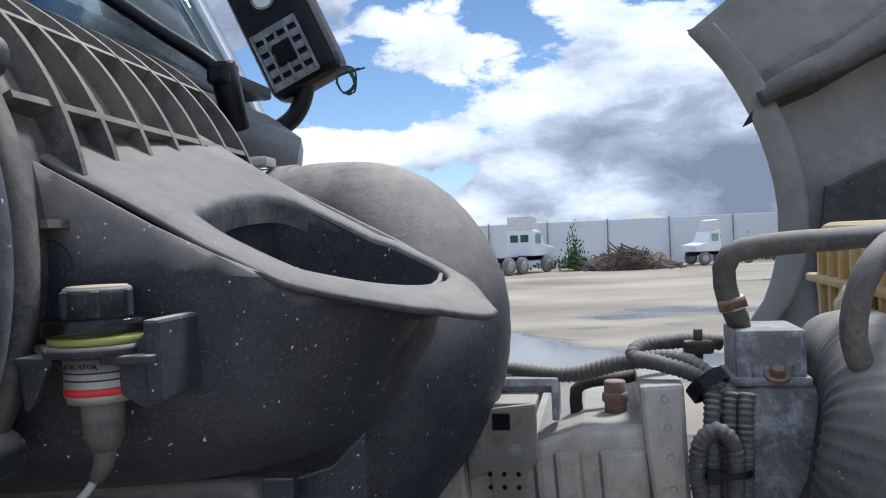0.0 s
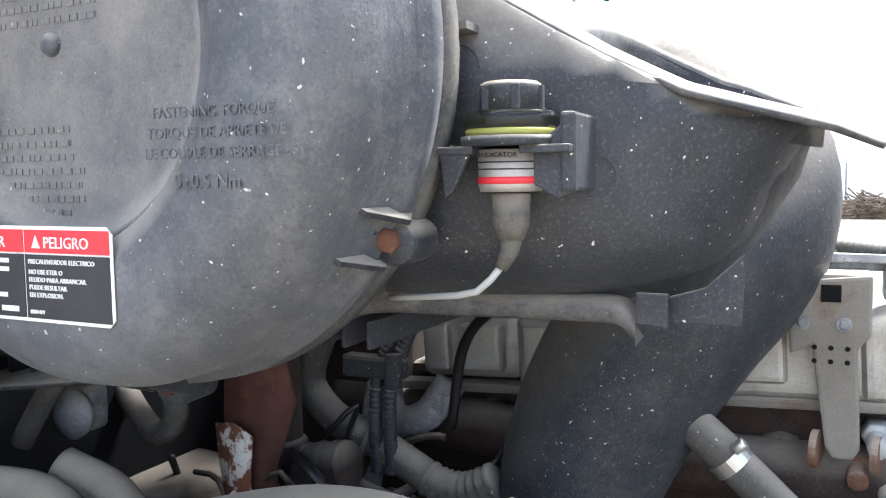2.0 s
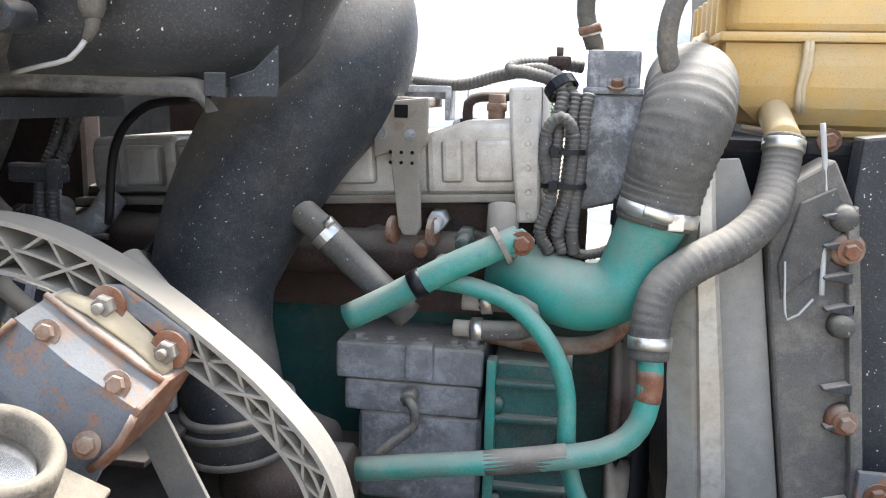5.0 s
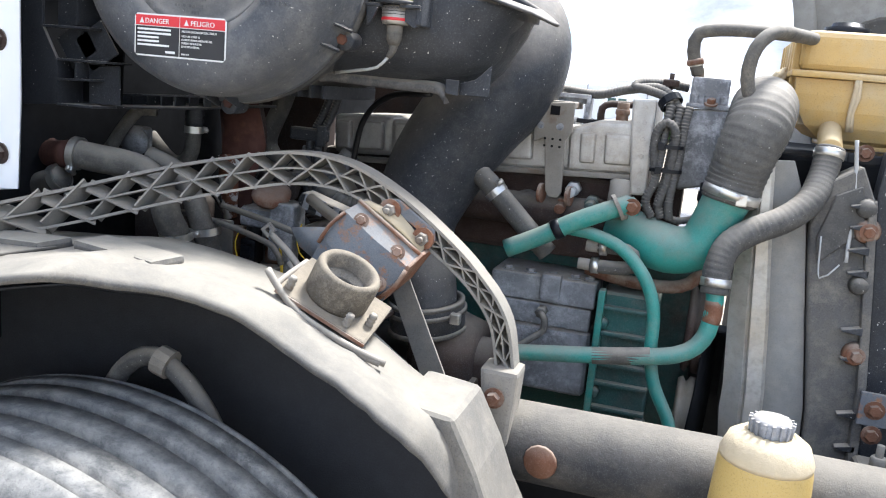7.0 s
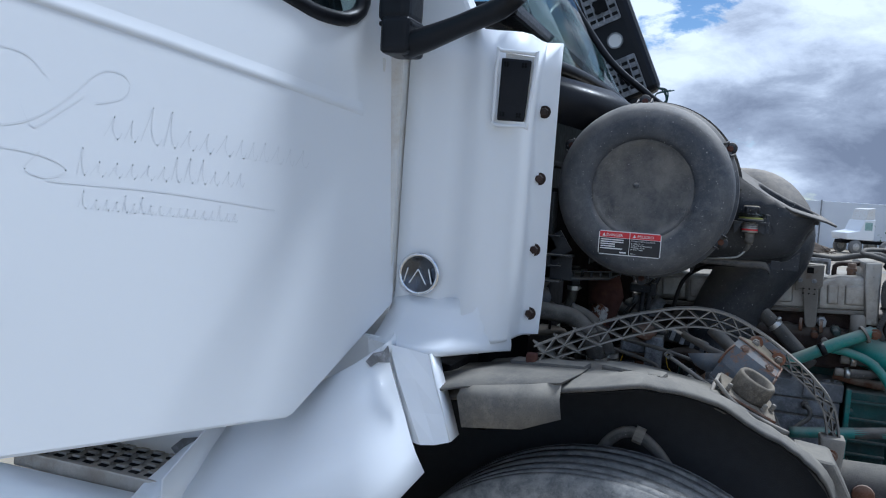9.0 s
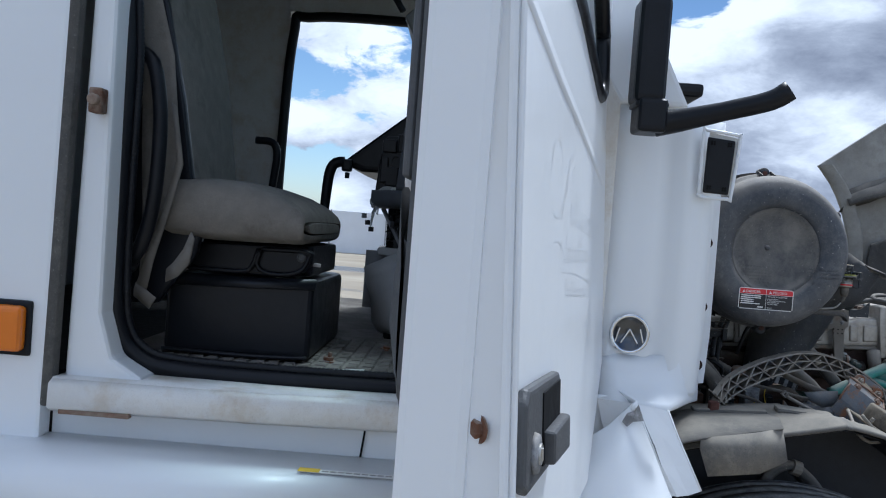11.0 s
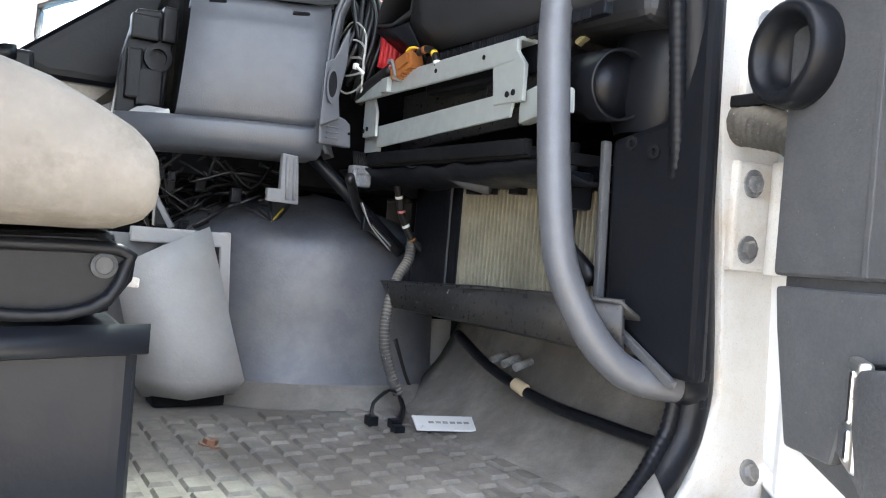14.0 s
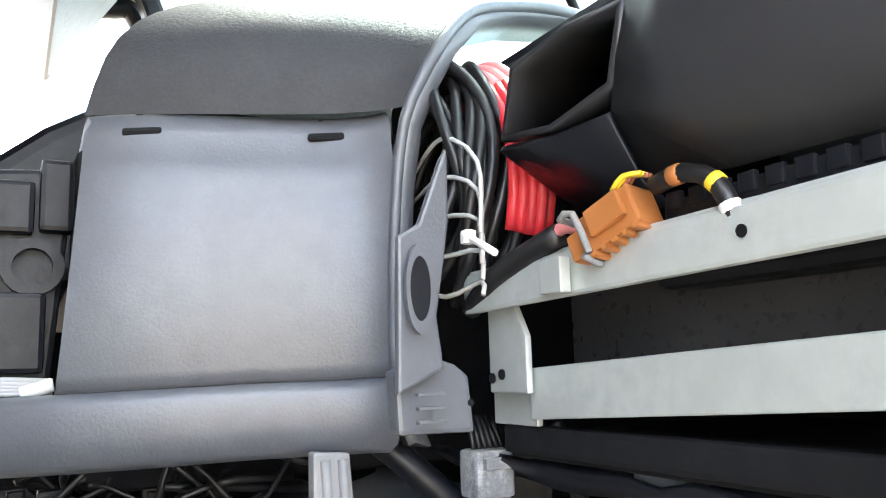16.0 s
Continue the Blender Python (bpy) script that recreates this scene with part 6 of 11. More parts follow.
def build_bay_clutter():
    """Hoses, brackets and rusty pipes that fill the bay between air cleaner and engine."""
    R = thing("exhaust_bracket", "rusted exhaust bracket with flaking white paint", "bracket")
    part("upright", strip([[(-0.392, 0.585, 1.300), (-0.372, 0.570, 1.300), (-0.345, 0.565, 1.302), (-0.318, 0.572, 1.304)], [(-0.385, 0.585, 1.255), (-0.366, 0.566, 1.255), (-0.335, 0.560, 1.258), (-0.305, 0.570, 1.262)], [(-0.382, 0.585, 1.215), (-0.370, 0.566, 1.215), (-0.332, 0.562, 1.212), (-0.300, 0.572, 1.236)], [(-0.374, 0.585, 1.17), (-0.362, 0.566, 1.17), (-0.338, 0.562, 1.17), (-0.320, 0.570, 1.175)], [(-0.362, 0.585, 1.08), (-0.352, 0.566, 1.08), (-0.336, 0.562, 1.08), (-0.322, 0.570, 1.08)]], 0.008), M_OXIDE, R, "dark red flaking upright")
    part("white_patch", strip([[(-0.373, 0.548, 1.214), (-0.350, 0.545, 1.218), (-0.330, 0.546, 1.206)], [(-0.370, 0.548, 1.18), (-0.350, 0.545, 1.18), (-0.333, 0.546, 1.18)], [(-0.358, 0.548, 1.11), (-0.348, 0.545, 1.11), (-0.334, 0.546, 1.115)]], 0.003), material("flaking white paint over rust", (0.66, 0.63, 0.58), 0.8, grain=90, vary=0.2, stain=(0.16, 0.06, 0.03), stain_scale=55, stain_cut=(0.46, 0.52), bump=0.6), R, "flaking white paint")
    H = thing("bay_hoses", "dusty bent hoses and pipes below the air cleaner", "hose")
    for pts, r, m in (([(-0.470, 0.322, 1.219), (-0.445, 0.335, 1.214), (-0.388, 0.371, 1.201), (-0.350, 0.366, 1.172), (-0.331, 0.356, 1.140), (-0.324, 0.371, 1.108), (-0.322, 0.40, 1.06)], 0.0205, M_HOSE),
                      ([(-0.400, 0.400, 1.216), (-0.355, 0.410, 1.196), (-0.322, 0.405, 1.160), (-0.303, 0.402, 1.120), (-0.296, 0.42, 1.07)], 0.017, M_HOSE),
                      ([(-0.545, 0.400, 1.31), (-0.556, 0.380, 1.265), (-0.556, 0.360, 1.232), (-0.534, 0.350, 1.211), (-0.500, 0.335, 1.212), (-0.468, 0.325, 1.217)], 0.020, M_OXIDE),
                      ([(-0.482, 0.318, 1.183), (-0.505, 0.322, 1.172), (-0.535, 0.33, 1.163), (-0.563, 0.33, 1.163), (-0.630, 0.34, 1.150)], [0.017, 0.020, 0.017, 0.021, 0.022], M_RUBBER),
                      ([(-0.423, 0.55, 1.300), (-0.424, 0.55, 1.240), (-0.434, 0.555, 1.205), (-0.460, 0.56, 1.189), (-0.490, 0.57, 1.197), (-0.520, 0.58, 1.216), (-0.560, 0.60, 1.24)], 0.0125, M_HOSE),
                      ([(-0.515, 0.45, 1.205), (-0.490, 0.46, 1.250), (-0.470, 0.47, 1.278), (-0.445, 0.48, 1.280)], 0.010, M_HOSE),
                      ([(-0.330, 0.70, 1.34), (-0.338, 0.68, 1.29), (-0.345, 0.666, 1.258), (-0.348, 0.662, 1.228), (-0.320, 0.660, 1.197), (-0.260, 0.660, 1.172), (-0.209, 0.660, 1.147)], 0.0165, M_RUBBER),
                      ([(-0.360, 0.60, 1.33), (-0.340, 0.60, 1.264), (-0.339, 0.60, 1.220), (-0.338, 0.60, 1.185)], 0.020, M_RUSTDARK),
                      ([(-0.300, 0.74, 1.205), (-0.286, 0.72, 1.190), (-0.266, 0.715, 1.181), (-0.239, 0.72, 1.192), (-0.218, 0.73, 1.225)], 0.017, M_CASTGREY),
                      ([(-0.20, 0.50, 1.10), (-0.12, 0.47, 1.13), (-0.08, 0.46, 1.10)], 0.020, M_RUSTDARK),
                      ([(-0.08, 0.52, 1.19), (-0.03, 0.50, 1.15), (0.0, 0.48, 1.11)], 0.015, M_DUSTY),
                      ([(-0.27, 0.40, 1.16), (-0.18, 0.38, 1.15), (-0.10, 0.37, 1.135), (-0.07, 0.36, 1.14)], 0.0045, M_HOSE),
                      ([(-0.14, 0.42, 1.185), (-0.09, 0.40, 1.165), (-0.04, 0.39, 1.15)], 0.008, M_DUSTY)):
        part("hose", tube(pts, r, 16), m, H)
    part("bellows", tube([(-0.213, 0.660, 1.148), (-0.190, 0.660, 1.140), (-0.165, 0.660, 1.142), (-0.138, 0.662, 1.156)], 0.019, 18, rib=0.003, pitch=0.010), M_RUBBER, H, "dusty corrugated hose end")
    part("bellows", tube([(-0.338, 0.60, 1.188), (-0.334, 0.60, 1.172), (-0.315, 0.60, 1.162), (-0.285, 0.60, 1.168), (-0.262, 0.60, 1.172)], 0.025, 20, rib=0.004, pitch=0.012), M_RUSTDARK, H, "rust brown corrugated bellows")
    part("bellows", tube([(-0.424, 0.55, 1.306), (-0.424, 0.55, 1.280), (-0.424, 0.55, 1.256)], 0.0165, 18, rib=0.003, pitch=0.012), M_PLASTIC, H, "black ribbed hose end")
    for p, d, r in (((-0.462, 0.326, 1.218), (1, 0.2, -0.1), 0.0235), ((-0.324, 0.368, 1.112), (0.05, 0.15, -1), 0.024), ((-0.298, 0.405, 1.118), (0.1, 0.1, -1), 0.0205), ((-0.486, 0.318, 1.181), (-1, 0, -0.4), 0.0205), ((-0.534, 0.330, 1.163), (-1, 0.1, 0), 0.021), ((-0.424, 0.55, 1.250), (0, 0, 1), 0.0155)):
        c = part("clamp", lathe([(r - 0.003, -0.0055), (r, -0.0055), (r, 0.0055), (r - 0.003, 0.0055)], axis(p, d), 28, False), M_STEEL, H, "steel worm clamp")
        part("clamp_screw", moved(join(box((-0.006, r - 0.001, -0.005), (0.006, r + 0.006, 0.005), 0.001), rod((-0.013, r + 0.003, 0), (0.010, r + 0.003, 0), 0.0032, 8)), axis(p, d) @ Matrix.Rotation(radians(150), 4, "Z")), M_STEEL, c)
    part("lever_block", join(box((-0.512, 0.49, 1.206), (-0.478, 0.52, 1.250), 0.010, 3), lathe([(0, 0), (0.022, 0), (0.024, 0.008), (0.010, 0.014), (0, 0.014)], axis((-0.490, 0.49, 1.226), (0.1, -1, 0)), 20)), M_CASTGREY, H, "cast grey lever block")
    for k in range(2):
        part("conduit", tube([(-0.225 + 0.016 * k, 0.655, 1.335), (-0.240 + 0.016 * k, 0.65, 1.290), (-0.258 + 0.016 * k, 0.645, 1.24), (-0.262 + 0.016 * k, 0.65, 1.15)], 0.0075, 12, rib=0.0014, pitch=0.0052), M_PLASTIC, H)
    part("cable", tube([(-0.02, 0.56, 1.345), (-0.10, 0.60, 1.335), (-0.16, 0.64, 1.29), (-0.185, 0.66, 1.20)], 0.005, 10), M_BLACKWIRE, H)
    part("post", plate_xz([(-0.310, 1.10), (-0.284, 1.235), (-0.254, 1.235), (-0.278, 1.10)], 0.668, 0.680, 0.003), M_CASTGREY, H, "grey upright post")
    part("clip", join(box((-0.293, 0.636, 1.246), (-0.226, 0.655, 1.268), 0.004), box((-0.240, 0.630, 1.240), (-0.226, 0.640, 1.274), 0.002)), M_PLASTIC, H, "black hose clip")
    L = thing("far_support_leg", "pale grey pressed steel leg behind the bay hoses", "bracket")
    part("web", plate_xz([(-1.02, 1.30), (-0.64, 1.30), (-0.66, 1.20), (-0.70, 1.145), (-0.79, 1.085), (-0.87, 1.0), (-1.02, 0.96)], 0.705, 0.712, 0.002), M_SHEET, L)
    part("flange", tube([(-0.64, 0.70, 1.30), (-0.66, 0.70, 1.20), (-0.70, 0.70, 1.145), (-0.79, 0.70, 1.085), (-0.87, 0.70, 1.0)], 0.008, 10), M_SHEET, L, "rolled edge")
    K = thing("bay_cable", "black cable hanging across the pale leg", "cable")
    part("cable", tube([(-0.84, 0.66, 1.27), (-0.80, 0.66, 1.18), (-0.736, 0.66, 1.116), (-0.688, 0.66, 1.086), (-0.632, 0.66, 1.052)], 0.0055, 10), M_BLACKWIRE, K)
    C = thing("relay_cluster", "grimy valves brackets and relays on the chassis rail", "valve")
    rng = random.Random(8)
    for k in range(15):
        x, y, z = -0.42 + 0.025 * k + rng.uniform(-0.008, 0.008), rng.uniform(0.48, 0.58), rng.uniform(1.03, 1.10)
        w, h = rng.uniform(0.012, 0.026), rng.uniform(0.02, 0.045)
        mm = rng.choice((M_PLASTIC, M_CASTGREY, M_RUST, M_DUSTY, M_BLACKTRIM))
        if k % 3 == 2:
            part("valve", join(rod((x, y, z - h), (x, y, z + h), w * 0.8, 14), rod((x, y, z - h * 0.3), (x, y, z + h * 0.2), w * 1.05, 6)), mm, C)
        else:
            part("relay", join(box((x - w, y - w, z - h), (x + w, y + w, z + h), 0.004), box((x - w * 0.6, y - w * 1.2, z - h * 0.5), (x + w * 0.6, y, z + h * 0.4), 0.003)), mm, C)
    part("plate", box((-0.42, 0.50, 0.985), (-0.06, 0.62, 0.992), 0.002), M_RUSTDARK, C)
    part("yellow_green_wire", tube([(-0.20, 0.45, 1.10), (-0.19, 0.44, 1.06), (-0.20, 0.45, 1.03)], 0.0022, 8), M_YELLOW, C)
    V = thing("valve_block", "grimy aluminium valve block with black connectors under the brace", "valve")
    part("body", join(box((-0.225, 0.455, 1.075), (-0.185, 0.50, 1.165), 0.006, 3), box((-0.285, 0.47, 1.118), (-0.225, 0.52, 1.150), 0.008, 3)), M_CASTGREY, V)
    part("bridge", moved(box((-0.048, -0.018, -0.011), (0.048, 0.018, 0.011), 0.005, 3), Matrix.Translation((-0.130, 0.475, 1.163)) @ Matrix.Rotation(radians(16), 4, "Y")), M_PLASTIC, V, "black ribbed cover with chalky edges")
    for k in range(4):
        part("bridge_rib", moved(box((-0.040 + 0.024 * k, -0.0195, -0.012), (-0.030 + 0.024 * k, -0.016, 0.012), 0.001), Matrix.Translation((-0.130, 0.475, 1.163)) @ Matrix.Rotation(radians(16), 4, "Y")), M_CASTGREY, V)
    for x, z in ((-0.262, 1.085), (-0.158, 1.108)):
        part("connector", join(box((x - 0.013, 0.46, z - 0.022), (x + 0.013, 0.49, z + 0.016), 0.004), box((x - 0.008, 0.452, z - 0.012), (x + 0.008, 0.462, z + 0.008), 0.002)), M_BLACKTRIM, V, "black plug connector")
        part("earth_wire", tube([(x - 0.012, 0.458, z + 0.030), (x - 0.016, 0.452, z + 0.012), (x - 0.010, 0.450, z - 0.012), (x + 0.004, 0.452, z - 0.024)], 0.0011, 6), M_YELLOW, V, "yellow and green wire")
    part("support_leg", box((-0.212, 0.47, 1.02), (-0.196, 0.49, 1.08), 0.002), M_CASTGREY, V)
    part("drip_tray", moved(box((-0.052, -0.02, -0.003), (0.052, 0.02, 0.003), 0.002), Matrix.Translation((-0.255, 0.46, 1.058)) @ Matrix.Rotation(radians(-6), 4, "Y")), M_DUSTY, V, "dusty flat tray")
    part("card", moved(box((-0.022, -0.002, -0.03), (0.022, 0.002, 0.03), 0.002), Matrix.Translation((-0.306, 0.455, 1.098))), M_DUSTY, V)
    part("lead", tube([(-0.36, 0.43, 1.135), (-0.30, 0.43, 1.128), (-0.24, 0.425, 1.118), (-0.195, 0.42, 1.105), (-0.178, 0.415, 1.082)], 0.0045, 10), M_HOSE, V, "dusty grey cable")
    part("rusty_flange", lathe([(0, 0), (0.028, 0.001), (0.030, 0.008), (0.018, 0.014), (0, 0.014)], axis((-0.232, 0.475, 1.168), (0.2, -0.6, 1)), 20), M_RUST, V)
    D = thing("rusty_drum", "dark rusted cylindrical filter housing", "filter")
    part("drum", lathe([(0, 0), (0.075, 0), (0.08, 0.01), (0.08, 0.13), (0.07, 0.14), (0, 0.14)], axis((-0.52, 0.62, 0.985), (0, 0, 1)), 32), M_RUSTDARK, D)
    part("ring", lathe([(0.075, 0.05), (0.085, 0.05), (0.085, 0.07), (0.075, 0.07)], axis((-0.52, 0.62, 0.985), (0, 0, 1)), 32, False), M_RUSTDARK, D)
    # added dark plate: blocks bright ground below, stands in for shade under the bay
    part("bay_floor", box((-0.62, 0.40, 0.87), (0.08, 0.86, 0.885), 0.004), M_RUSTDARK, C, "dark plate added for the shade under the bay")
    W = thing("bay_wiring", "tangle of grimy black cables and pipes in the bay", "wiring")
    for k in range(34):
        p = [Vector((rng.uniform(-0.44, -0.16), rng.uniform(0.56, 0.70), rng.uniform(1.0, 1.14)))]
        for _ in range(3):
            p.append(p[-1] + Vector((rng.uniform(-0.05, 0.05), rng.uniform(-0.03, 0.03), rng.uniform(-0.05, 0.05))))
        part("cable", tube(p, rng.choice((0.003, 0.004, 0.006)), 8, step=0.015), rng.choice((M_BLACKTRIM, M_BLACKWIRE, M_RUBBER, M_RUSTDARK)), W)
    # added dark panels stand in for the deep shade behind the pipes
    G = thing("bay_shade_backing", "dark backing added for the shade behind the engine bay pipes", "panel")
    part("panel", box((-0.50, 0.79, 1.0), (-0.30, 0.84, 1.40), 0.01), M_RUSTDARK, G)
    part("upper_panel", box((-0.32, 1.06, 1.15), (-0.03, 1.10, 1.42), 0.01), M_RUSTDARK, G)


build_bay_clutter()


# ================================================================ hood, tilted forward
def build_hood():
    H = thing("truck_hood", "tilted grey glassfibre hood seen from inside with curved fender edge", "hood")
    arc = [(0.415, 1.875), (0.475, 1.80), (0.522, 1.71), (0.552, 1.62), (0.566, 1.53), (0.560, 1.44), (0.535, 1.36), (0.49, 1.29), (0.46, 1.15)]
    arc = [(p.x, p.z) for p in spline([Vector((x, 0, z)) for x, z in arc], 0.04)]
    outline = arc + [(0.50, 0.95), (0.9, 0.75), (1.5, 0.75), (1.75, 1.35), (1.55, 2.10), (1.25, 2.28), (0.95, 2.22), (0.66, 2.06)]
    part("fender_side", plate_xz(outline, 1.62, 1.64, 0.004), M_HOODIN, H, "bare glassfibre fender side")
    part("fender_lip", strip([[(x - 0.004, 1.61, z), (x + 0.035, 1.585, z + 0.004), (x + 0.045, 1.59, z + 0.004), (x + 0.05, 1.62, z)] for x, z in arc]), M_HOODIN, H, "rolled fender edge")
    part("crown", strip([[(1.25, 1.63, 2.27), (1.38, 1.25, 2.28), (1.42, 0.8, 2.29), (1.40, 0.45, 2.27)], [(1.40, 1.63, 1.80), (1.58, 1.25, 1.80), (1.62, 0.8, 1.80), (1.60, 0.45, 1.80)], [(1.42, 1.63, 1.2), (1.62, 1.25, 1.2), (1.66, 0.8, 1.2), (1.64, 0.45, 1.2)], [(1.30, 1.63, 0.75), (1.5, 1.25, 0.75), (1.55, 0.8, 0.75), (1.5, 0.45, 0.75)]], 0.02), M_HOODIN, H, "underside of the hood crown")
    rail = [(0.535, 1.60, 1.737), (0.60, 1.575, 1.768), (0.66, 1.57, 1.790), (0.75, 1.57, 1.838), (0.90, 1.57, 1.90), (1.15, 1.57, 1.95)]
    part("brace_channel", join(tube(rail, [0.026, 0.034, 0.042, 0.045, 0.045, 0.045], 14, flat=0.5)), M_RUBBER, H, "dark pressed brace")
    part("brace_flange", strip([[(p[0] - 0.03, 1.615, p[2] - 0.05), (p[0], 1.605, p[2]), (p[0] + 0.01, 1.615, p[2] + 0.05)] for p in rail], 0.004), M_RUBBER, H)
    part("dark_lining", plate_xz([(0.62, 1.40), (0.64, 1.57), (0.74, 1.612), (1.3, 1.66), (1.4, 1.1), (0.7, 1.0)], 1.59, 1.605, 0.01), M_RUBBER, H, "black splash lining")
    part("hinge_arm", tube([(0.70, 1.2, 1.0), (0.85, 1.3, 1.2), (1.0, 1.45, 1.35)], 0.02, 10), M_CASTGREY, H)
    return H


build_hood()


# ================================================================ cab shell
def build_cab():
    C = thing("truck_cab", "white truck cab with open doors and bare hinge jambs", "truck cab")
    # cowl side panel, a folded sheet between the door seam and the bonnet flange
    plan = [(-0.765, 0.060), (-0.708, 0.056), (-0.694, 0.024), (-0.66, 0.020), (-0.60, 0.030), (-0.568, 0.044), (-0.548, 0.026), (-0.52, 0.044), (-0.500, 0.048), (-0.478, 0.060), (-0.462, 0.085), (-0.458, 0.150), (-0.452, 0.172), (-0.418, 0.180)]
    rows = []
    for z, lean in ((1.165, 0.0), (1.185, 0.0), (1.30, 0.0), (1.45, 0.0), (1.60, 0.002), (1.74, 0.006), (1.80, 0.012)):
        rows.append([(x + (0.0 if z > 1.2 else -0.03 * max(0, (x + 0.6))), y + lean, z + (0.0 if z > 1.17 else 0.02 * (x + 0.56) / 0.14)) for x, y in plan])
    part("cowl_side", strip(rows, 0.005), M_WHITE, C, "white cowl side panel")
    low = [(-0.705, -0.060), (-0.66, -0.075), (-0.62, -0.080), (-0.572, -0.080), (-0.545, -0.040), (-0.515, 0.012), (-0.487, 0.062), (-0.459, 0.098)]
    top = [(-0.705, 0.030), (-0.66, 0.020), (-0.62, 0.028), (-0.585, 0.036), (-0.552, 0.034), (-0.525, 0.044), (-0.497, 0.054), (-0.466, 0.088)]
    part("cowl_skirt", strip([[(a[0] + (b[0] - a[0]) * k, a[1] + (b[1] - a[1]) * f, z) for a, b in zip(top, low)] for z, k, f in ((1.262, 0.0, 0.0), (1.235, 0.1, 0.10), (1.21, 0.3, 0.30), (1.19, 0.65, 0.64), (1.178, 0.9, 0.90), (1.170, 1.0, 1.0), (1.163, 1.0, 0.98), (1.158, 0.98, 0.88))], 0.004), M_WHITE, C, "flared lower edge of the cowl")
    for z in (1.228, 1.365, 1.515, 1.655):
        part("flange_bolt", bolt_mesh((-0.444, 0.176, z), (-0.1, -1, 0), 0.009, 0.008), M_RUSTDARK, C, "rusty flange bolt")
    part("vent_recess", prism([(-0.498, 1.755), (-0.432, 1.745), (-0.445, 1.62), (-0.498, 1.625)], 0.004, Matrix.Translation((0, 0.040, 0)) @ XZ, 0.002), M_WHITEIN, C)
    part("vent_frame", tube([(-0.513, 0.034, 1.62), (-0.512, 0.034, 1.752), (-0.506, 0.034, 1.757), (-0.438, 0.034, 1.750), (-0.434, 0.034, 1.744), (-0.444, 0.034, 1.618), (-0.450, 0.034, 1.612), (-0.508, 0.034, 1.613), (-0.513, 0.034, 1.62)], 0.004, 8), M_WHITE, C, "pale raised frame")
    plate = part("vent_plate", prism([(-0.503, 1.743), (-0.443, 1.738), (-0.450, 1.620), (-0.505, 1.622)], 0.008, Matrix.Translation((0, 0.030, 0)) @ XZ, 0.004), M_BLACKTRIM, C, "small black cover plate")
    for x, z in ((-0.492, 1.730), (-0.456, 1.728), (-0.494, 1.634), (-0.461, 1.632)):
        for k in range(4):
            a = math.pi / 4 + k * math.pi / 2
            part("slot_hole", lathe([(0, 0), (0.0026, 0), (0.0026, 0.001), (0, 0.001)], axis((x + 0.0040 * math.cos(a), 0.0298, z + 0.0035 * math.sin(a)), (0, -1, 0)), 8, False), M_DARK, plate)
    # badge
    badge = part("badge", lathe([(0, 0), (0.040, 0), (0.043, 0.003), (0.040, 0.007), (0.036, 0.008), (0.034, 0.005), (0, 0.005)], axis((-0.641, 0.020, 1.306), (0.06, -1, 0)), 40), M_BADGE, C, "round dark chrome badge")
    part("badge_ring", lathe([(0.036, 0.004), (0.0435, 0.004), (0.043, 0.0085), (0.037, 0.0095)], axis((-0.641, 0.020, 1.306), (0.06, -1, 0)), 40), M_CHROME, badge)
    for a, b_ in (((-0.018, -0.020), (0.0, 0.010)), ((0.018, -0.020), (0.0, 0.010)), ((-0.030, -0.018), (-0.022, 0.012)), ((0.030, -0.018), (0.022, 0.012))):
        part("badge_bar", bar((-0.641 + a[0], 0.0135, 1.306 + a[1]), (-0.641 + b_[0], 0.0135, 1.306 + b_[1]), 0.006, 0.003, 0.0008), M_CHROME, badge)
    # jamb in front of the door opening, with hinges
    part("hinge_jamb", join(plate_xz([(-0.84, 1.12), (-0.70, 1.16), (-0.70, 1.80), (-0.78, 1.95), (-0.90, 2.2), (-0.97, 2.2), (-0.880, 1.86), (-0.836, 1.69), (-0.808, 1.5), (-0.786, 1.31), (-0.812, 1.225), (-0.88, 1.165)], 0.008, 0.05, 0.004)), M_WHITEIN, C, "bare white hinge jamb, stained")
    for z in (1.504, 1.672):
        h = part("hinge", join(box((-0.800, -0.001, z - 0.058), (-0.740, 0.012, z + 0.058), 0.004), rod((-0.742, -0.012, z - 0.06), (-0.742, -0.012, z + 0.06), 0.012)), M_WHITEIN, C, "white door hinge")
        for dz in (-0.035, 0.035):
            part("hinge_bolt", bolt_mesh((-0.776, -0.001, z + dz), (0, -1, 0), 0.010, 0.008), M_CASTGREY, h)
    part("sill_bolt", bolt_mesh((-0.783, -0.034, 1.241), (0, -1, 0.3), 0.009, 0.008), M_CASTGREY, C)
    part("check_strap", box((-0.812, -0.06, 1.615), (-0.792, 0.012, 1.628), 0.003), M_DARK, C)
    part("wiring_boot", tube([(-0.790, 0.01, 1.602), (-0.792, -0.015, 1.598), (-0.798, -0.05, 1.585), (-0.808, -0.09, 1.560), (-0.815, -0.12, 1.535)], [0.026, 0.024, 0.018, 0.016, 0.016], 16, rib=0.003, pitch=0.010), M_RUBBER, C, "black rubber wiring boot")
    # windscreen pillar and frame
    part("pillar", prism([(-0.70, 1.80), (-0.55, 1.80), (-0.80, 2.30), (-0.97, 2.62), (-1.08, 2.62), (-0.92, 2.2), (-0.80, 1.95)], 0.06, Matrix.Translation((0, 0.02, 0)) @ XZ, 0.01), M_WHITE, C, "white windscreen pillar")
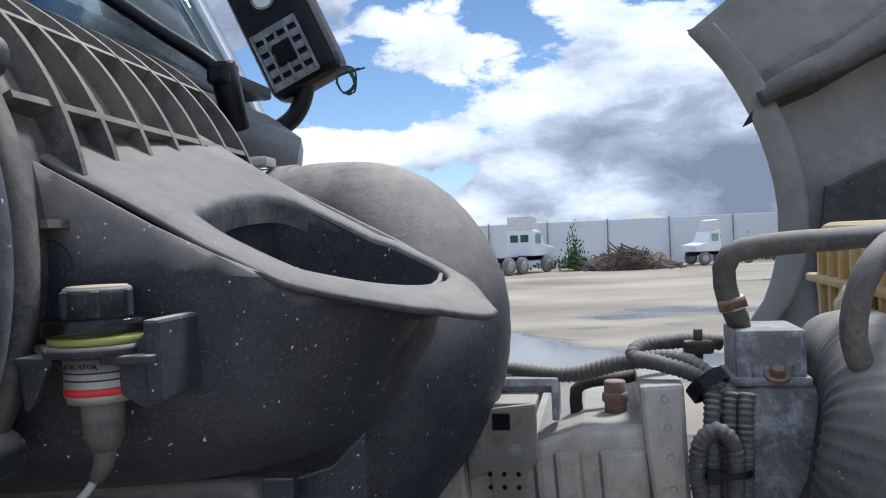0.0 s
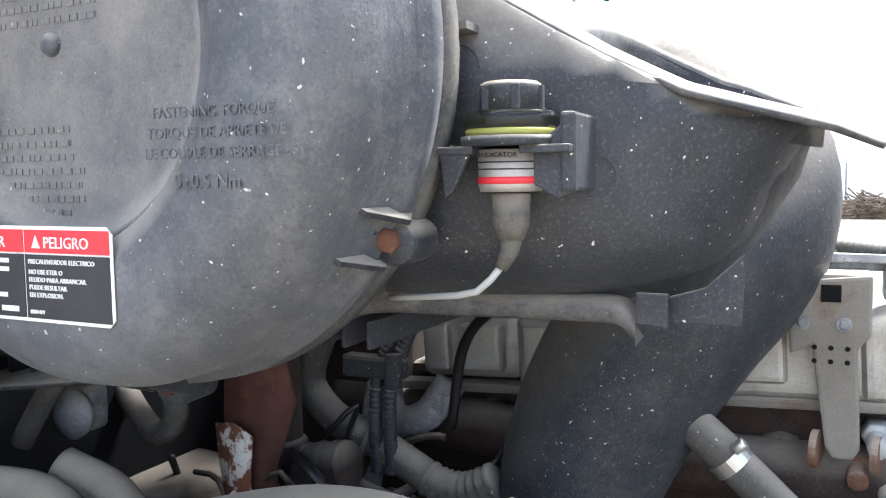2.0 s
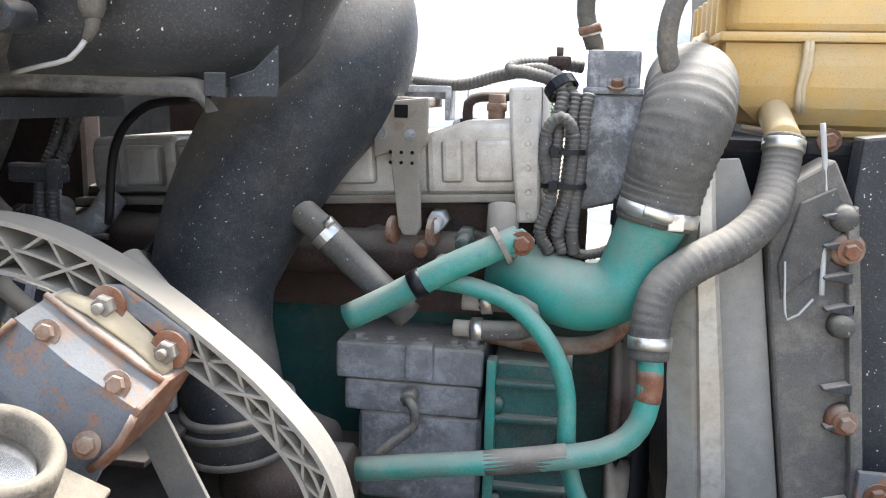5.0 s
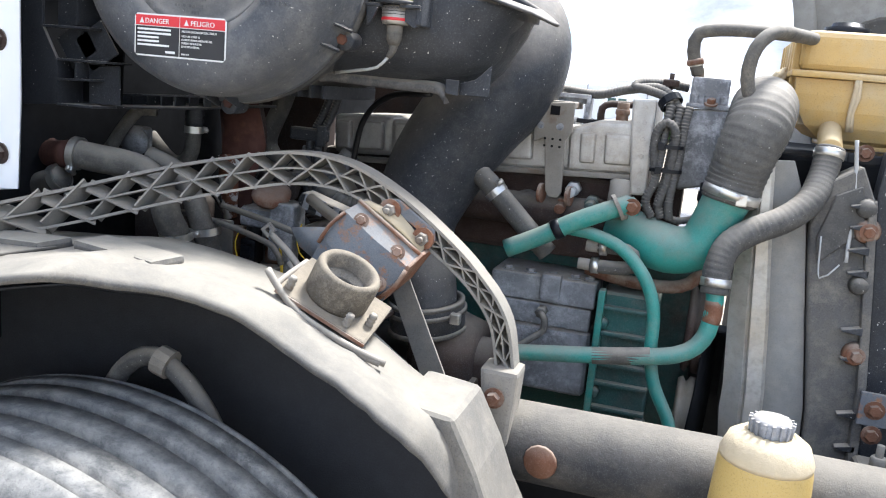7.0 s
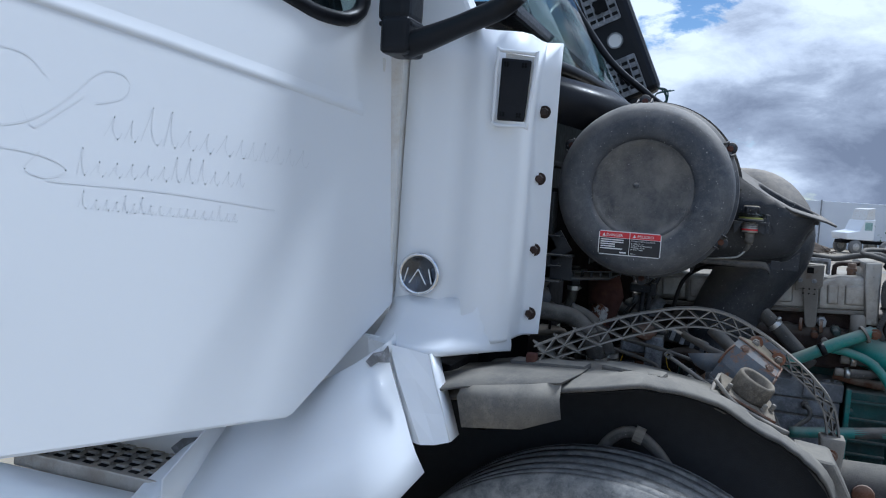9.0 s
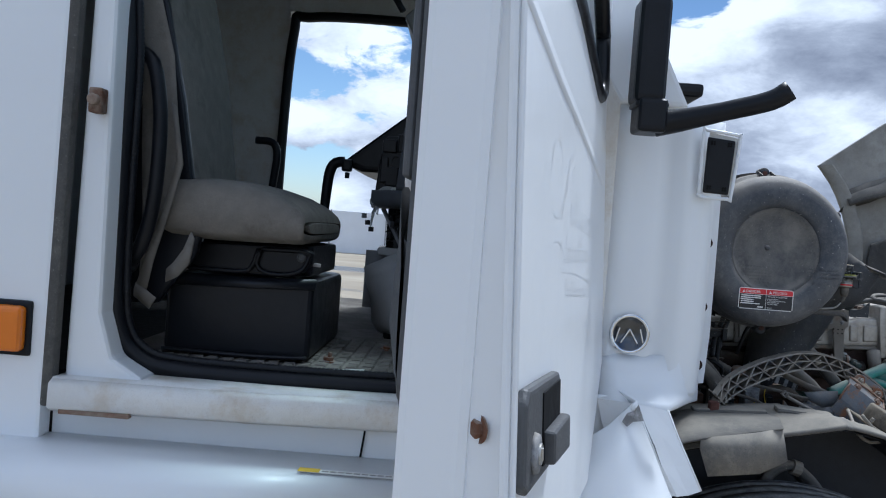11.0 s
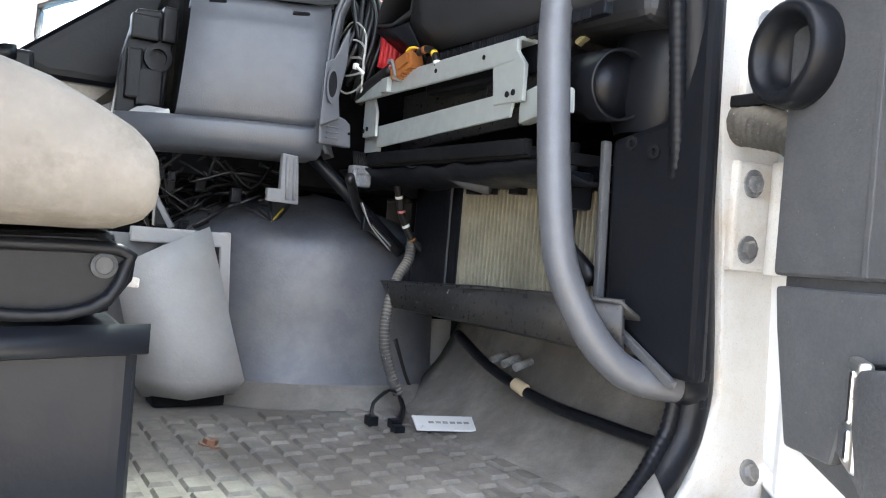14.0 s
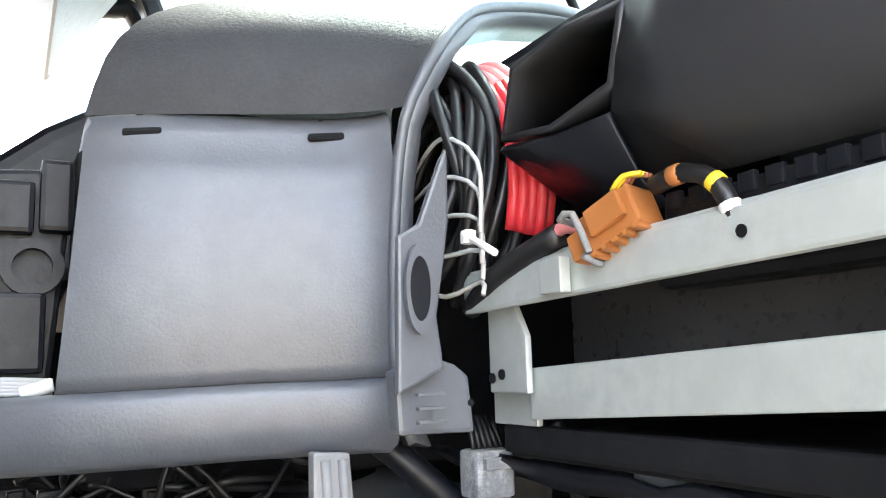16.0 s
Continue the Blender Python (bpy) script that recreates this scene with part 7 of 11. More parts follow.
    part("pillar", prism([(-0.70, 1.30), (-0.55, 1.80), (-0.80, 2.30), (-0.97, 2.62), (-1.08, 2.62), (-0.92, 2.2), (-0.86, 1.95), (-0.86, 1.30)], 0.06, Matrix.Translation((0, 1.86, 0)) @ XZ, 0.01), M_WHITE, C)
    part("pillar_trim", prism([(-0.80, 1.95), (-0.92, 2.2), (-1.06, 2.55), (-1.10, 2.55), (-0.97, 2.2), (-0.87, 1.9)], 0.05, Matrix.Translation((0, 1.80, 0)) @ XZ, 0.01), M_BLACKTRIM, C, "black inner pillar trim")
    part("pillar_trim", prism([(-0.80, 1.95), (-0.92, 2.2), (-1.06, 2.55), (-1.10, 2.55), (-0.97, 2.2), (-0.87, 1.9)], 0.05, Matrix.Translation((0, 0.085, 0)) @ XZ, 0.01), M_BLACKTRIM, C)
    part("windscreen", strip([[(-0.56, 0.08, 1.80), (-0.44, 0.5, 1.79), (-0.40, 0.97, 1.785), (-0.44, 1.44, 1.79), (-0.56, 1.86, 1.80)], [(-0.98, 0.08, 2.60), (-0.90, 0.5, 2.62), (-0.87, 0.97, 2.63), (-0.90, 1.44, 2.62), (-0.98, 1.86, 2.60)]], 0.005), M_GLASS, C, "green tinted windscreen")
    part("screen_seal", tube([(-0.57, 0.075, 1.79), (-0.445, 0.5, 1.782), (-0.405, 0.97, 1.775), (-0.445, 1.44, 1.782), (-0.57, 1.865, 1.79)], 0.014, 10), M_BLACKTRIM, C)
    part("screen_seal", tube([(-0.57, 0.075, 1.79), (-0.77, 0.075, 2.2), (-0.99, 0.075, 2.60)], 0.014, 10), M_BLACKTRIM, C)
    # cowl under the windscreen
    part("cowl_top", strip([[(-0.55, 0.13, 1.76), (-0.36, 0.5, 1.745), (-0.32, 0.97, 1.735), (-0.36, 1.44, 1.745), (-0.50, 1.88, 1.76)], [(-0.52, 0.15, 1.73), (-0.30, 0.5, 1.70), (-0.24, 0.97, 1.68), (-0.30, 1.44, 1.70), (-0.46, 1.88, 1.73)], [(-0.52, 0.16, 1.66), (-0.32, 0.5, 1.62), (-0.27, 0.97, 1.60), (-0.32, 1.44, 1.62), (-0.47, 1.88, 1.66)]], 0.006), M_BLACKTRIM, C, "black cowl grille")
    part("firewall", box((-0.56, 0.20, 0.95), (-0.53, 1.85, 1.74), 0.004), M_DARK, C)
    part("roof", strip([[(-0.97, 0.04, 2.60), (-0.88, 0.97, 2.66), (-0.97, 1.92, 2.60)], [(-1.3, 0.0, 2.70), (-1.3, 0.97, 2.78), (-1.3, 1.94, 2.70)], [(-2.8, 0.0, 2.80), (-2.8, 0.97, 2.88), (-2.8, 1.94, 2.80)]], 0.03), M_WHITE, C, "white cab roof")
    part("headliner", strip([[(-1.02, 0.06, 2.53), (-0.95, 0.97, 2.56), (-1.02, 1.88, 2.53)], [(-1.4, 0.04, 2.58), (-1.4, 0.97, 2.6), (-1.4, 1.9, 2.58)], [(-2.7, 0.04, 2.6), (-2.7, 0.97, 2.62), (-2.7, 1.9, 2.6)]], 0.01), M_BLACKTRIM, C, "dark headliner")
    # rear wall and sleeper sides
    part("rear_wall", box((-2.78, 0.0, 1.1), (-2.74, 1.94, 2.75), 0.01), M_DASHGREY, C)
    part("sleeper_side", join(plate_xz([(-2.78, 0.75), (-1.822, 0.75), (-1.822, 1.07), (-1.805, 2.72), (-2.78, 2.78)], -0.160, -0.115, 0.008)), M_WHITE, C, "white sleeper side panel")
    part("sleeper_seal", bar((-1.815, -0.145, 1.09), (-1.797, -0.145, 2.65), 0.030, 0.022, 0.006), M_RUBBER, C, "black vertical rubber seal")
    lamp = part("marker_lamp", box((-1.945, -0.190, 1.198), (-1.858, -0.158, 1.288), 0.012, 3), M_AMBERLENS, C, "amber side marker lamp")
    part("lamp_base", box((-1.955, -0.168, 1.188), (-1.848, -0.156, 1.298), 0.006), M_BLACKTRIM, lamp)
    part("door_pillar", join(plate_xz([(-1.795, 1.09), (-1.775, 2.5), (-1.72, 2.5), (-1.735, 1.9), (-1.728, 1.28), (-1.70, 1.19), (-1.64, 1.155), (-1.60, 1.09)], -0.130, -0.03, 0.012, 3), box((-1.775, -0.130, 2.42), (-0.98, 0.02, 2.60), 0.01)), M_WHITE, C, "white door pillar")
    part("striker", join(box((-1.762, -0.172, 1.675), (-1.735, -0.140, 1.725), 0.006), rod((-1.748, -0.185, 1.70), (-1.748, -0.15, 1.70), 0.011)), M_RUST, C, "rusty door striker")
    part("left_side", join(plate_xz([(-2.78, 0.75), (-1.86, 0.75), (-1.86, 2.72), (-2.78, 2.78)], 1.92, 1.96, 0.01), plate_xz([(-1.87, 0.95), (-0.70, 0.95), (-0.70, 1.13), (-1.87, 1.13)], 1.90, 1.95, 0.01), box((-1.87, 1.9, 2.42), (-1.0, 1.95, 2.6), 0.01)), M_WHITEIN, C)
    part("left_seal", tube([(-0.86, 1.90, 1.2), (-0.87, 1.90, 1.9), (-1.02, 1.90, 2.36), (-1.15, 1.90, 2.40), (-1.75, 1.90, 2.40), (-1.84, 1.90, 2.30), (-1.86, 1.90, 1.5), (-1.84, 1.90, 1.2)], 0.022, 12), M_BLACKTRIM, C)
    # sill with its folded front end
    part("sill", join(strip([[(-1.80, -0.165, 1.150), (-1.40, -0.155, 1.150), (-1.10, -0.135, 1.152), (-1.0, -0.10, 1.165), (-0.90, -0.06, 1.235)], [(-1.80, -0.180, 1.142), (-1.40, -0.170, 1.142), (-1.10, -0.150, 1.142), (-0.98, -0.115, 1.148), (-0.88, -0.075, 1.21)],
                             [(-1.80, -0.182, 1.095), (-1.40, -0.172, 1.098), (-1.10, -0.152, 1.10), (-0.97, -0.118, 1.10), (-0.86, -0.08, 1.13)], [(-1.80, -0.165, 1.085), (-1.40, -0.155, 1.088), (-1.10, -0.135, 1.09), (-0.96, -0.10, 1.09), (-0.84, -0.06, 1.10)]], 0.006)), M_WHITEIN, C, "white door sill with rust stains")
    part("sill_tread", strip([[(-1.80, -0.165, 1.152), (-1.40, -0.155, 1.152), (-1.05, -0.13, 1.154), (-0.92, -0.06, 1.22)], [(-1.80, 0.02, 1.148), (-1.40, 0.02, 1.148), (-1.0, 0.02, 1.15), (-0.86, 0.02, 1.23)]], 0.01), M_WHITEIN, C)
    part("sill_bolt", bolt_mesh((-1.010, -0.135, 1.112), (0, -1, 0), 0.010, 0.008), M_STEEL, C)
    part("sill_plate", prism([(-1.10, 1.095), (-0.98, 1.105), (-0.90, 1.15), (-0.86, 1.12), (-0.97, 1.065), (-1.09, 1.085)], 0.006, Matrix.Translation((0, -0.138, 0)) @ XZ, 0.002), M_WHITEIN, C)
    part("under_sill", plate_xz([(-1.82, 0.98), (-0.86, 0.98), (-0.86, 1.11), (-1.82, 1.11)], -0.115, -0.10, 0.003), M_WHITE, C, "white lower cab side")
    part("under_sill_seam", bar((-1.19, -0.118, 1.0), (-1.18, -0.118, 1.095), 0.003, 0.004, 0), M_DARK, C)
    part("sill_rust", box((-1.78, -0.175, 1.082), (-1.64, -0.158, 1.092), 0.002), M_RUST, C, "rust along the sill edge")
    edge = [Vector((x, -0.045 + 0.075 * min(1, max(0, (x + 1.06) / 0.22)) - 0.07 * max(0, -(x + 1.6)), z)) for x, z in ((-0.985, 2.05), (-0.895, 1.86), (-0.852, 1.69), (-0.824, 1.5), (-0.802, 1.31), (-0.828, 1.235), (-0.90, 1.185), (-1.01, 1.164), (-1.25, 1.158), (-1.58, 1.160), (-1.675, 1.182), (-1.72, 1.24), (-1.735, 1.34), (-1.738, 1.55), (-1.738, 1.80), (-1.752, 2.0), (-1.755, 2.3))]
    edge = spline(edge, 0.03)
    inner = []
    for a, p, b in zip(edge, edge[1:], edge[2:]):
        d = (b - a).normalized()
        inner.append(p + Vector((-d.z, 0.004, d.x)) * -0.023)
    seal = part("seal", tube([(p.x, p.y, p.z) for p in edge], 0.0195, 16), M_BLACKTRIM, C, "black rubber door seal")
    part("ridged_edge", tube([(p.x, p.y + 0.004, p.z) for p in inner], 0.0095, 10, rib=0.0016, pitch=0.009, step=0.0025), M_BLACKTRIM, seal, "notched inner edge of the seal")
    part("lower_cowl", plate_xz([(-0.97, 0.95), (-0.64, 0.95), (-0.64, 1.18), (-0.80, 1.185), (-0.90, 1.12)], -0.052, -0.040, 0.004), M_WHITE, C)
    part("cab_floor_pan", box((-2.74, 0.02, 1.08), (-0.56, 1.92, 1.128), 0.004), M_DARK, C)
    return C


build_cab()


def build_fairing():
    F = thing("fender_fairing", "white lower fairing with a torn corner behind the wheel", "fairing")
    tab = [[(-0.712, -0.058, 1.176), (-0.645, -0.104, 1.180), (-0.610, -0.092, 1.174), (-0.572, -0.083, 1.166)], [(-0.70, -0.068, 1.13), (-0.618, -0.118, 1.125), (-0.588, -0.108, 1.122), (-0.552, -0.096, 1.118)],
           [(-0.68, -0.085, 1.07), (-0.586, -0.130, 1.066), (-0.558, -0.120, 1.064), (-0.526, -0.110, 1.064)], [(-0.67, -0.10, 1.01), (-0.555, -0.141, 1.010), (-0.530, -0.133, 1.012), (-0.505, -0.124, 1.019)]]
    part("upper_piece", strip(tab, 0.005, False), M_WHITE, F, "white tab behind the wheel opening")
    part("tab_return", strip([[r[-1], (r[-1][0] - 0.002, r[-1][1] + 0.05, r[-1][2])] for r in tab], 0.004), M_WHITE, F)
    rows = [[(-0.648, -0.112, 1.183), (-0.70, -0.140, 1.140), (-0.80, -0.160, 1.075), (-0.90, -0.175, 1.020), (-0.97, -0.180, 0.982), (-1.03, -0.200, 0.940)],
            [(-0.604, -0.134, 1.09), (-0.68, -0.190, 1.050), (-0.79, -0.240, 0.985), (-0.90, -0.270, 0.940), (-0.98, -0.280, 0.915), (-1.045, -0.285, 0.900)],
            [(-0.572, -0.146, 1.02), (-0.65, -0.222, 0.985), (-0.77, -0.292, 0.925), (-0.90, -0.335, 0.885), (-0.98, -0.345, 0.870), (-1.05, -0.350, 0.862)],
            [(-0.560, -0.150, 0.998), (-0.648, -0.232, 0.965), (-0.77, -0.304, 0.905), (-0.90, -0.348, 0.865), (-0.98, -0.358, 0.850), (-1.05, -0.362, 0.842)],
            [(-0.540, -0.150, 0.964), (-0.64, -0.250, 0.890), (-0.77, -0.330, 0.820), (-0.90, -0.372, 0.770), (-1.0, -0.384, 0.750), (-1.05, -0.386, 0.740)],
            [(-0.552, -0.145, 0.950), (-0.66, -0.250, 0.800), (-0.78, -0.335, 0.710), (-0.90, -0.378, 0.640), (-1.0, -0.386, 0.600), (-1.05, -0.388, 0.590)]]
    part("lower_piece", strip(rows, 0.006), M_WHITE, F, "white fairing sweep")
    part("torn_edge", strip([[(-0.655, -0.122, 1.176), (-0.642, -0.112, 1.188), (-0.655, -0.060, 1.190), (-0.668, -0.022, 1.192)], [(-0.650, -0.121, 1.160), (-0.636, -0.113, 1.168), (-0.648, -0.060, 1.176), (-0.66, -0.022, 1.180)]], 0.003), M_WHITE, F, "curled torn edge")
    part("pocket_side", strip([[(-0.947, -0.11, 0.86), (-0.947, -0.24, 0.86), (-0.947, -0.372, 0.86)], [(-0.947, -0.11, 1.035), (-0.947, -0.24, 1.008), (-0.947, -0.368, 0.945)]], 0.005), M_WHITE, F)
    part("pocket_back", strip([[(-0.95, -0.125, 0.86), (-1.40, -0.135, 0.86)], [(-0.95, -0.125, 0.95), (-1.40, -0.135, 0.95)], [(-0.95, -0.115, 0.96), (-1.40, -0.12, 0.96)], [(-0.95, -0.11, 1.02), (-1.40, -0.115, 1.02)]], 0.006), M_WHITE, F)
    part("skirt_below_step", strip([[(-0.944, -0.300, 0.876), (-1.15, -0.302, 0.876), (-1.40, -0.305, 0.876)], [(-0.944, -0.372, 0.866), (-1.15, -0.370, 0.866), (-1.40, -0.368, 0.866)], [(-0.944, -0.388, 0.84), (-1.15, -0.386, 0.84), (-1.40, -0.384, 0.84)], [(-0.944, -0.388, 0.60), (-1.15, -0.386, 0.60), (-1.40, -0.384, 0.60)]], 0.006), M_WHITE, F)
    part("tear", mesh_from([(-0.675, -0.142, 1.150), (-0.664, -0.134, 1.166), (-0.648, -0.124, 1.170), (-0.640, -0.121, 1.182), (-0.622, -0.130, 1.135), (-0.590, -0.146, 1.066), (-0.606, -0.144, 1.105), (-0.630, -0.132, 1.152), (-0.652, -0.136, 1.150), (-0.664, -0.141, 1.140)], [(0, 1, 2, 8, 9), (2, 3, 4, 7, 8), (4, 5, 6, 7)]), M_CASTGREY, F, "dark jagged tear")
    part("tear", mesh_from([(-1.103, -0.146, 0.910), (-1.075, -0.146, 0.935), (-1.005, -0.146, 0.952), (-1.030, -0.146, 0.930), (-1.065, -0.146, 0.905), (-1.085, -0.146, 0.894)], [(0, 1, 2, 3, 4, 5)]), M_CASTGREY, F, "dark torn hole")
    part("side_skirt", plate_xz([(-2.7, 0.45), (-1.30, 0.45), (-1.30, 0.84), (-2.7, 0.84)], -0.40, -0.37, 0.01), M_WHITE, F)
    return F


build_fairing()


def build_step():
    S = thing("cab_step", "aluminium cab step with raised anti-slip studs", "step")
    x0, x1, y0, y1, z = -1.37, -0.985, -0.285, -0.15, 0.90
    part("tread", box((x0, y0, z - 0.012), (x1, y1, z), 0.003), M_ALU, S)
    part("nosing", box((x0, y0 - 0.008, z - 0.030), (x1, y0, z + 0.002), 0.004), M_ALU, S)
    for i in range(10):
        for j in range(4):
            sx, sy = x0 + 0.022 + 0.037 * i + (0.010 if j % 2 else 0), y0 + 0.022 + 0.031 * j
            stud = part("stud", box((sx - 0.011, sy - 0.002, z), (sx + 0.011, sy + 0.010, z + 0.006), 0.002), M_ALU, S)
            part("slot", box((sx - 0.010, sy - 0.013, z), (sx + 0.010, sy - 0.002, z + 0.0015), 0), M_DARK, stud, "dark drain slot")
    W = thing("upper_step_ledge", "white moulded step ledge below the door sill", "step")
    part("ledge", strip([[(-2.0, -0.12, 1.03), (-1.5, -0.12, 1.03), (-1.10, -0.12, 1.03)], [(-2.0, -0.26, 1.022), (-1.5, -0.26, 1.022), (-1.10, -0.25, 1.022)], [(-2.0, -0.30, 1.0), (-1.5, -0.30, 1.0), (-1.10, -0.29, 1.0)], [(-2.0, -0.31, 0.9), (-1.5, -0.31, 0.9), (-1.38, -0.31, 0.9)]], 0.008), M_WHITE, W)
    C = thing("caution_sticker", "narrow yellow and white caution strip on the ledge", "sticker")
    part("strip", box((-1.29, -0.235, 1.0275), (-1.10, -0.215, 1.0285), 0), M_PAPER, C)
    part("yellow_end", box((-1.29, -0.236, 1.0285), (-1.25, -0.214, 1.0292), 0), M_YELLOW, C)
    for k in range(9):
        part("text_bar", box((-1.245 + 0.015 * k, -0.229, 1.0285), (-1.233 + 0.015 * k, -0.223, 1.0292), 0), M_CASTGREY, C)


build_step()

# ---------------------------------------------------------------- right door, standing open
DU, DN = Vector((-0.2425, -0.970, 0)), Vector((-0.970, 0.2425, 0))
DOOR = Matrix(((DU.x, DN.x, 0, -0.775), (DU.y, DN.y, 0, -0.02), (0, 0, 1, 0), (0, 0, 0, 1)))


def build_door():
    """u runs from the hinge to the lock, n into the cab side of the door."""
    D = thing("cab_door", "white cab door standing open with grey moulded inner panel", "door")
    P = lambda bm: moved(bm, DOOR)
    # the outer skin leans out towards its foot
    LEAN = Matrix(((1, 0, 0, 0), (0, 1, 0.06, -0.104), (0, 0, 1, 0), (0, 0, 0, 1)))
    PO = lambda bm: moved(bm, DOOR @ LEAN)
    yv = lambda poly, n0, n1, b=0.004, s=2: P(plate_xz(poly, n0, n1, b, s))
    yo = lambda poly, n0, n1, b=0.004, s=2: PO(plate_xz(poly, n0, n1, b, s))
    window = [(0.040, 1.915), (0.044, 1.848), (0.058, 1.808), (0.102, 1.785), (0.174, 1.781), (0.245, 1.793), (0.355, 1.813), (0.50, 1.84), (0.98, 1.915), (0.97, 2.27), (0.47, 2.29), (0.24, 2.14)]
    below = [(0.98, 1.915), (0.50, 1.84), (0.355, 1.813), (0.245, 1.793), (0.174, 1.781), (0.102, 1.785), (0.058, 1.808), (0.044, 1.848), (0.040, 1.915)]
    low = [(-0.055, 1.240), (0.231, 1.066), (0.248, 1.062), (0.60, 1.095), (1.030, 1.138), (1.022, 1.40), (1.016, 1.60), (1.012, 1.915)] + below + [(-0.02, 1.92), (-0.066, 1.74), (-0.066, 1.45)]
    part("outer_skin", yo(low, -0.040, -0.030, 0.006), M_WHITE, D, "white outer door skin")
    part("crease", PO(strip([[(u, -0.0402, z + 0.020), (u, -0.0416, z + 0.006), (u, -0.0432, z), (u, -0.0402, z - 0.006)] for u, z in ((0.05, 1.617), (0.25, 1.641), (0.50, 1.669), (0.72, 1.690), (0.89, 1.711), (1.02, 1.728))])), M_WHITE, D, "pressed crease line")
    for a, b in (((-0.005, 1.905), (0.20, 2.17)), ((0.20, 2.17), (0.45, 2.335)), ((0.45, 2.335), (1.01, 2.315)), ((1.01, 2.315), (1.015, 1.91))):
        part("window_frame", P(bar((a[0], -0.012, a[1]), (b[0], -0.012, b[1]), 0.058, 0.052, 0.010, (0, 1, 0))), M_WHITE, D)
    part("window_rubber", PO(tube([(u, -0.037, z) for u, z in window + window[:1]], 0.0145, 10, step=0.02)), M_BLACKTRIM, D, "black window rubber")
    g = part("window_glass", yo(window, -0.036, -0.032, 0), M_GLASS, D, "tinted door glass")
    g.visible_shadow = False
    part("quarter_bar", PO(bar((0.10, -0.020, 1.79), (0.235, -0.020, 2.13), 0.016, 0.02, 0.003)), M_BLACKTRIM, D, "black quarter light bar")
    part("inner_shell", yv([(0.095, 1.25), (0.18, 1.14), (0.24, 1.095), (0.62, 1.118), (1.015, 1.15), (1.015, 1.915), (0.50, 1.835), (0.245, 1.788), (0.12, 1.775), (0.095, 1.74)], -0.026, 0.045, 0.01), M_WHITE, D)
    # lock edge: wide white return with pressed steps
    part("lock_edge", P(strip([[(0.975, 0.052, z), (0.986, 0.048, z), (0.995, 0.030 + d, z), (1.008, -0.010 + d, z), (1.014 + 0.03 * (1.55 - z), -0.045 + 0.06 * (z - 1.65), z), (1.021 + 0.03 * (1.55 - z), -0.048 + 0.06 * (z - 1.65), z)] for z, d in ((1.14, 0.0), (1.16, 0.0), (1.235, 0.0), (1.255, -0.008), (1.30, -0.008), (1.32, 0.0), (1.45, 0.0), (1.462, 0.004), (1.50, 0.004), (1.515, 0), (1.56, 0.0), (1.562, 0.004), (1.75, 0.004), (1.80, 0.0), (1.915, 0.0))], 0.004)), M_WHITE, D, "white lock edge of the door")
    for u, n, z in ((1.010, -0.034, 1.325), (0.985, 0.044, 1.772), (1.008, 0.020, 1.765)):
        part("edge_bolt", P(bolt_mesh((u, n, z), (0.7, 0.7, 0), 0.009, 0.007)), M_RUST, D, "brown round bolt")
    # inner trim
    part("trim_back", yv([(0.105, 1.43), (0.135, 1.30), (0.25, 1.255), (0.45, 1.246), (0.78, 1.28), (0.965, 1.305), (0.99, 1.35), (0.99, 1.95), (0.62, 1.90), (0.30, 1.80), (0.12, 1.78), (0.098, 1.72)], 0.044, 0.056, 0.005), M_DOORTRIM, D, "dark grey moulded trim")
    part("hinge_side_trim", yv([(0.102, 1.447), (0.292, 1.452), (0.288, 1.70), (0.30, 1.79), (0.14, 1.785), (0.098, 1.74)], 0.056, 0.068, 0.006, 3), M_DOORTRIM, D, "dark grey hinge side trim")
    part("trim_crease", yv([(0.205, 1.452), (0.211, 1.452), (0.207, 1.78), (0.201, 1.78)], 0.067, 0.0695, 0.001), M_DOORTRIM, D)
    part("sill_sweep", P(tube([(0.10, 0.066, 1.70), (0.14, 0.070, 1.745), (0.27, 0.072, 1.77), (0.40, 0.074, 1.80), (0.47, 0.076, 1.845), (0.60, 0.078, 1.885), (0.98, 0.080, 1.94)], 0.020, 14)), M_DOORTRIM, D, "rounded window sill moulding")
    part("lock_side_trim", yv([(0.948, 1.545), (0.988, 1.548), (0.988, 1.94), (0.94, 1.93), (0.944, 1.70)], 0.056, 0.066, 0.005, 3), M_DOORTRIM, D)
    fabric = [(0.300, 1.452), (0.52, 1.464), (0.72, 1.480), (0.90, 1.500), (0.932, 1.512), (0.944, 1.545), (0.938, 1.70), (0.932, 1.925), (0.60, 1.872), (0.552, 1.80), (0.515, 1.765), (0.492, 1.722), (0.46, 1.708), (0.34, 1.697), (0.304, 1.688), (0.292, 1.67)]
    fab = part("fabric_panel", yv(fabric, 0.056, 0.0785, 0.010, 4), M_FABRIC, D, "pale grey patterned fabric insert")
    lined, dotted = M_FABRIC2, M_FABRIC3
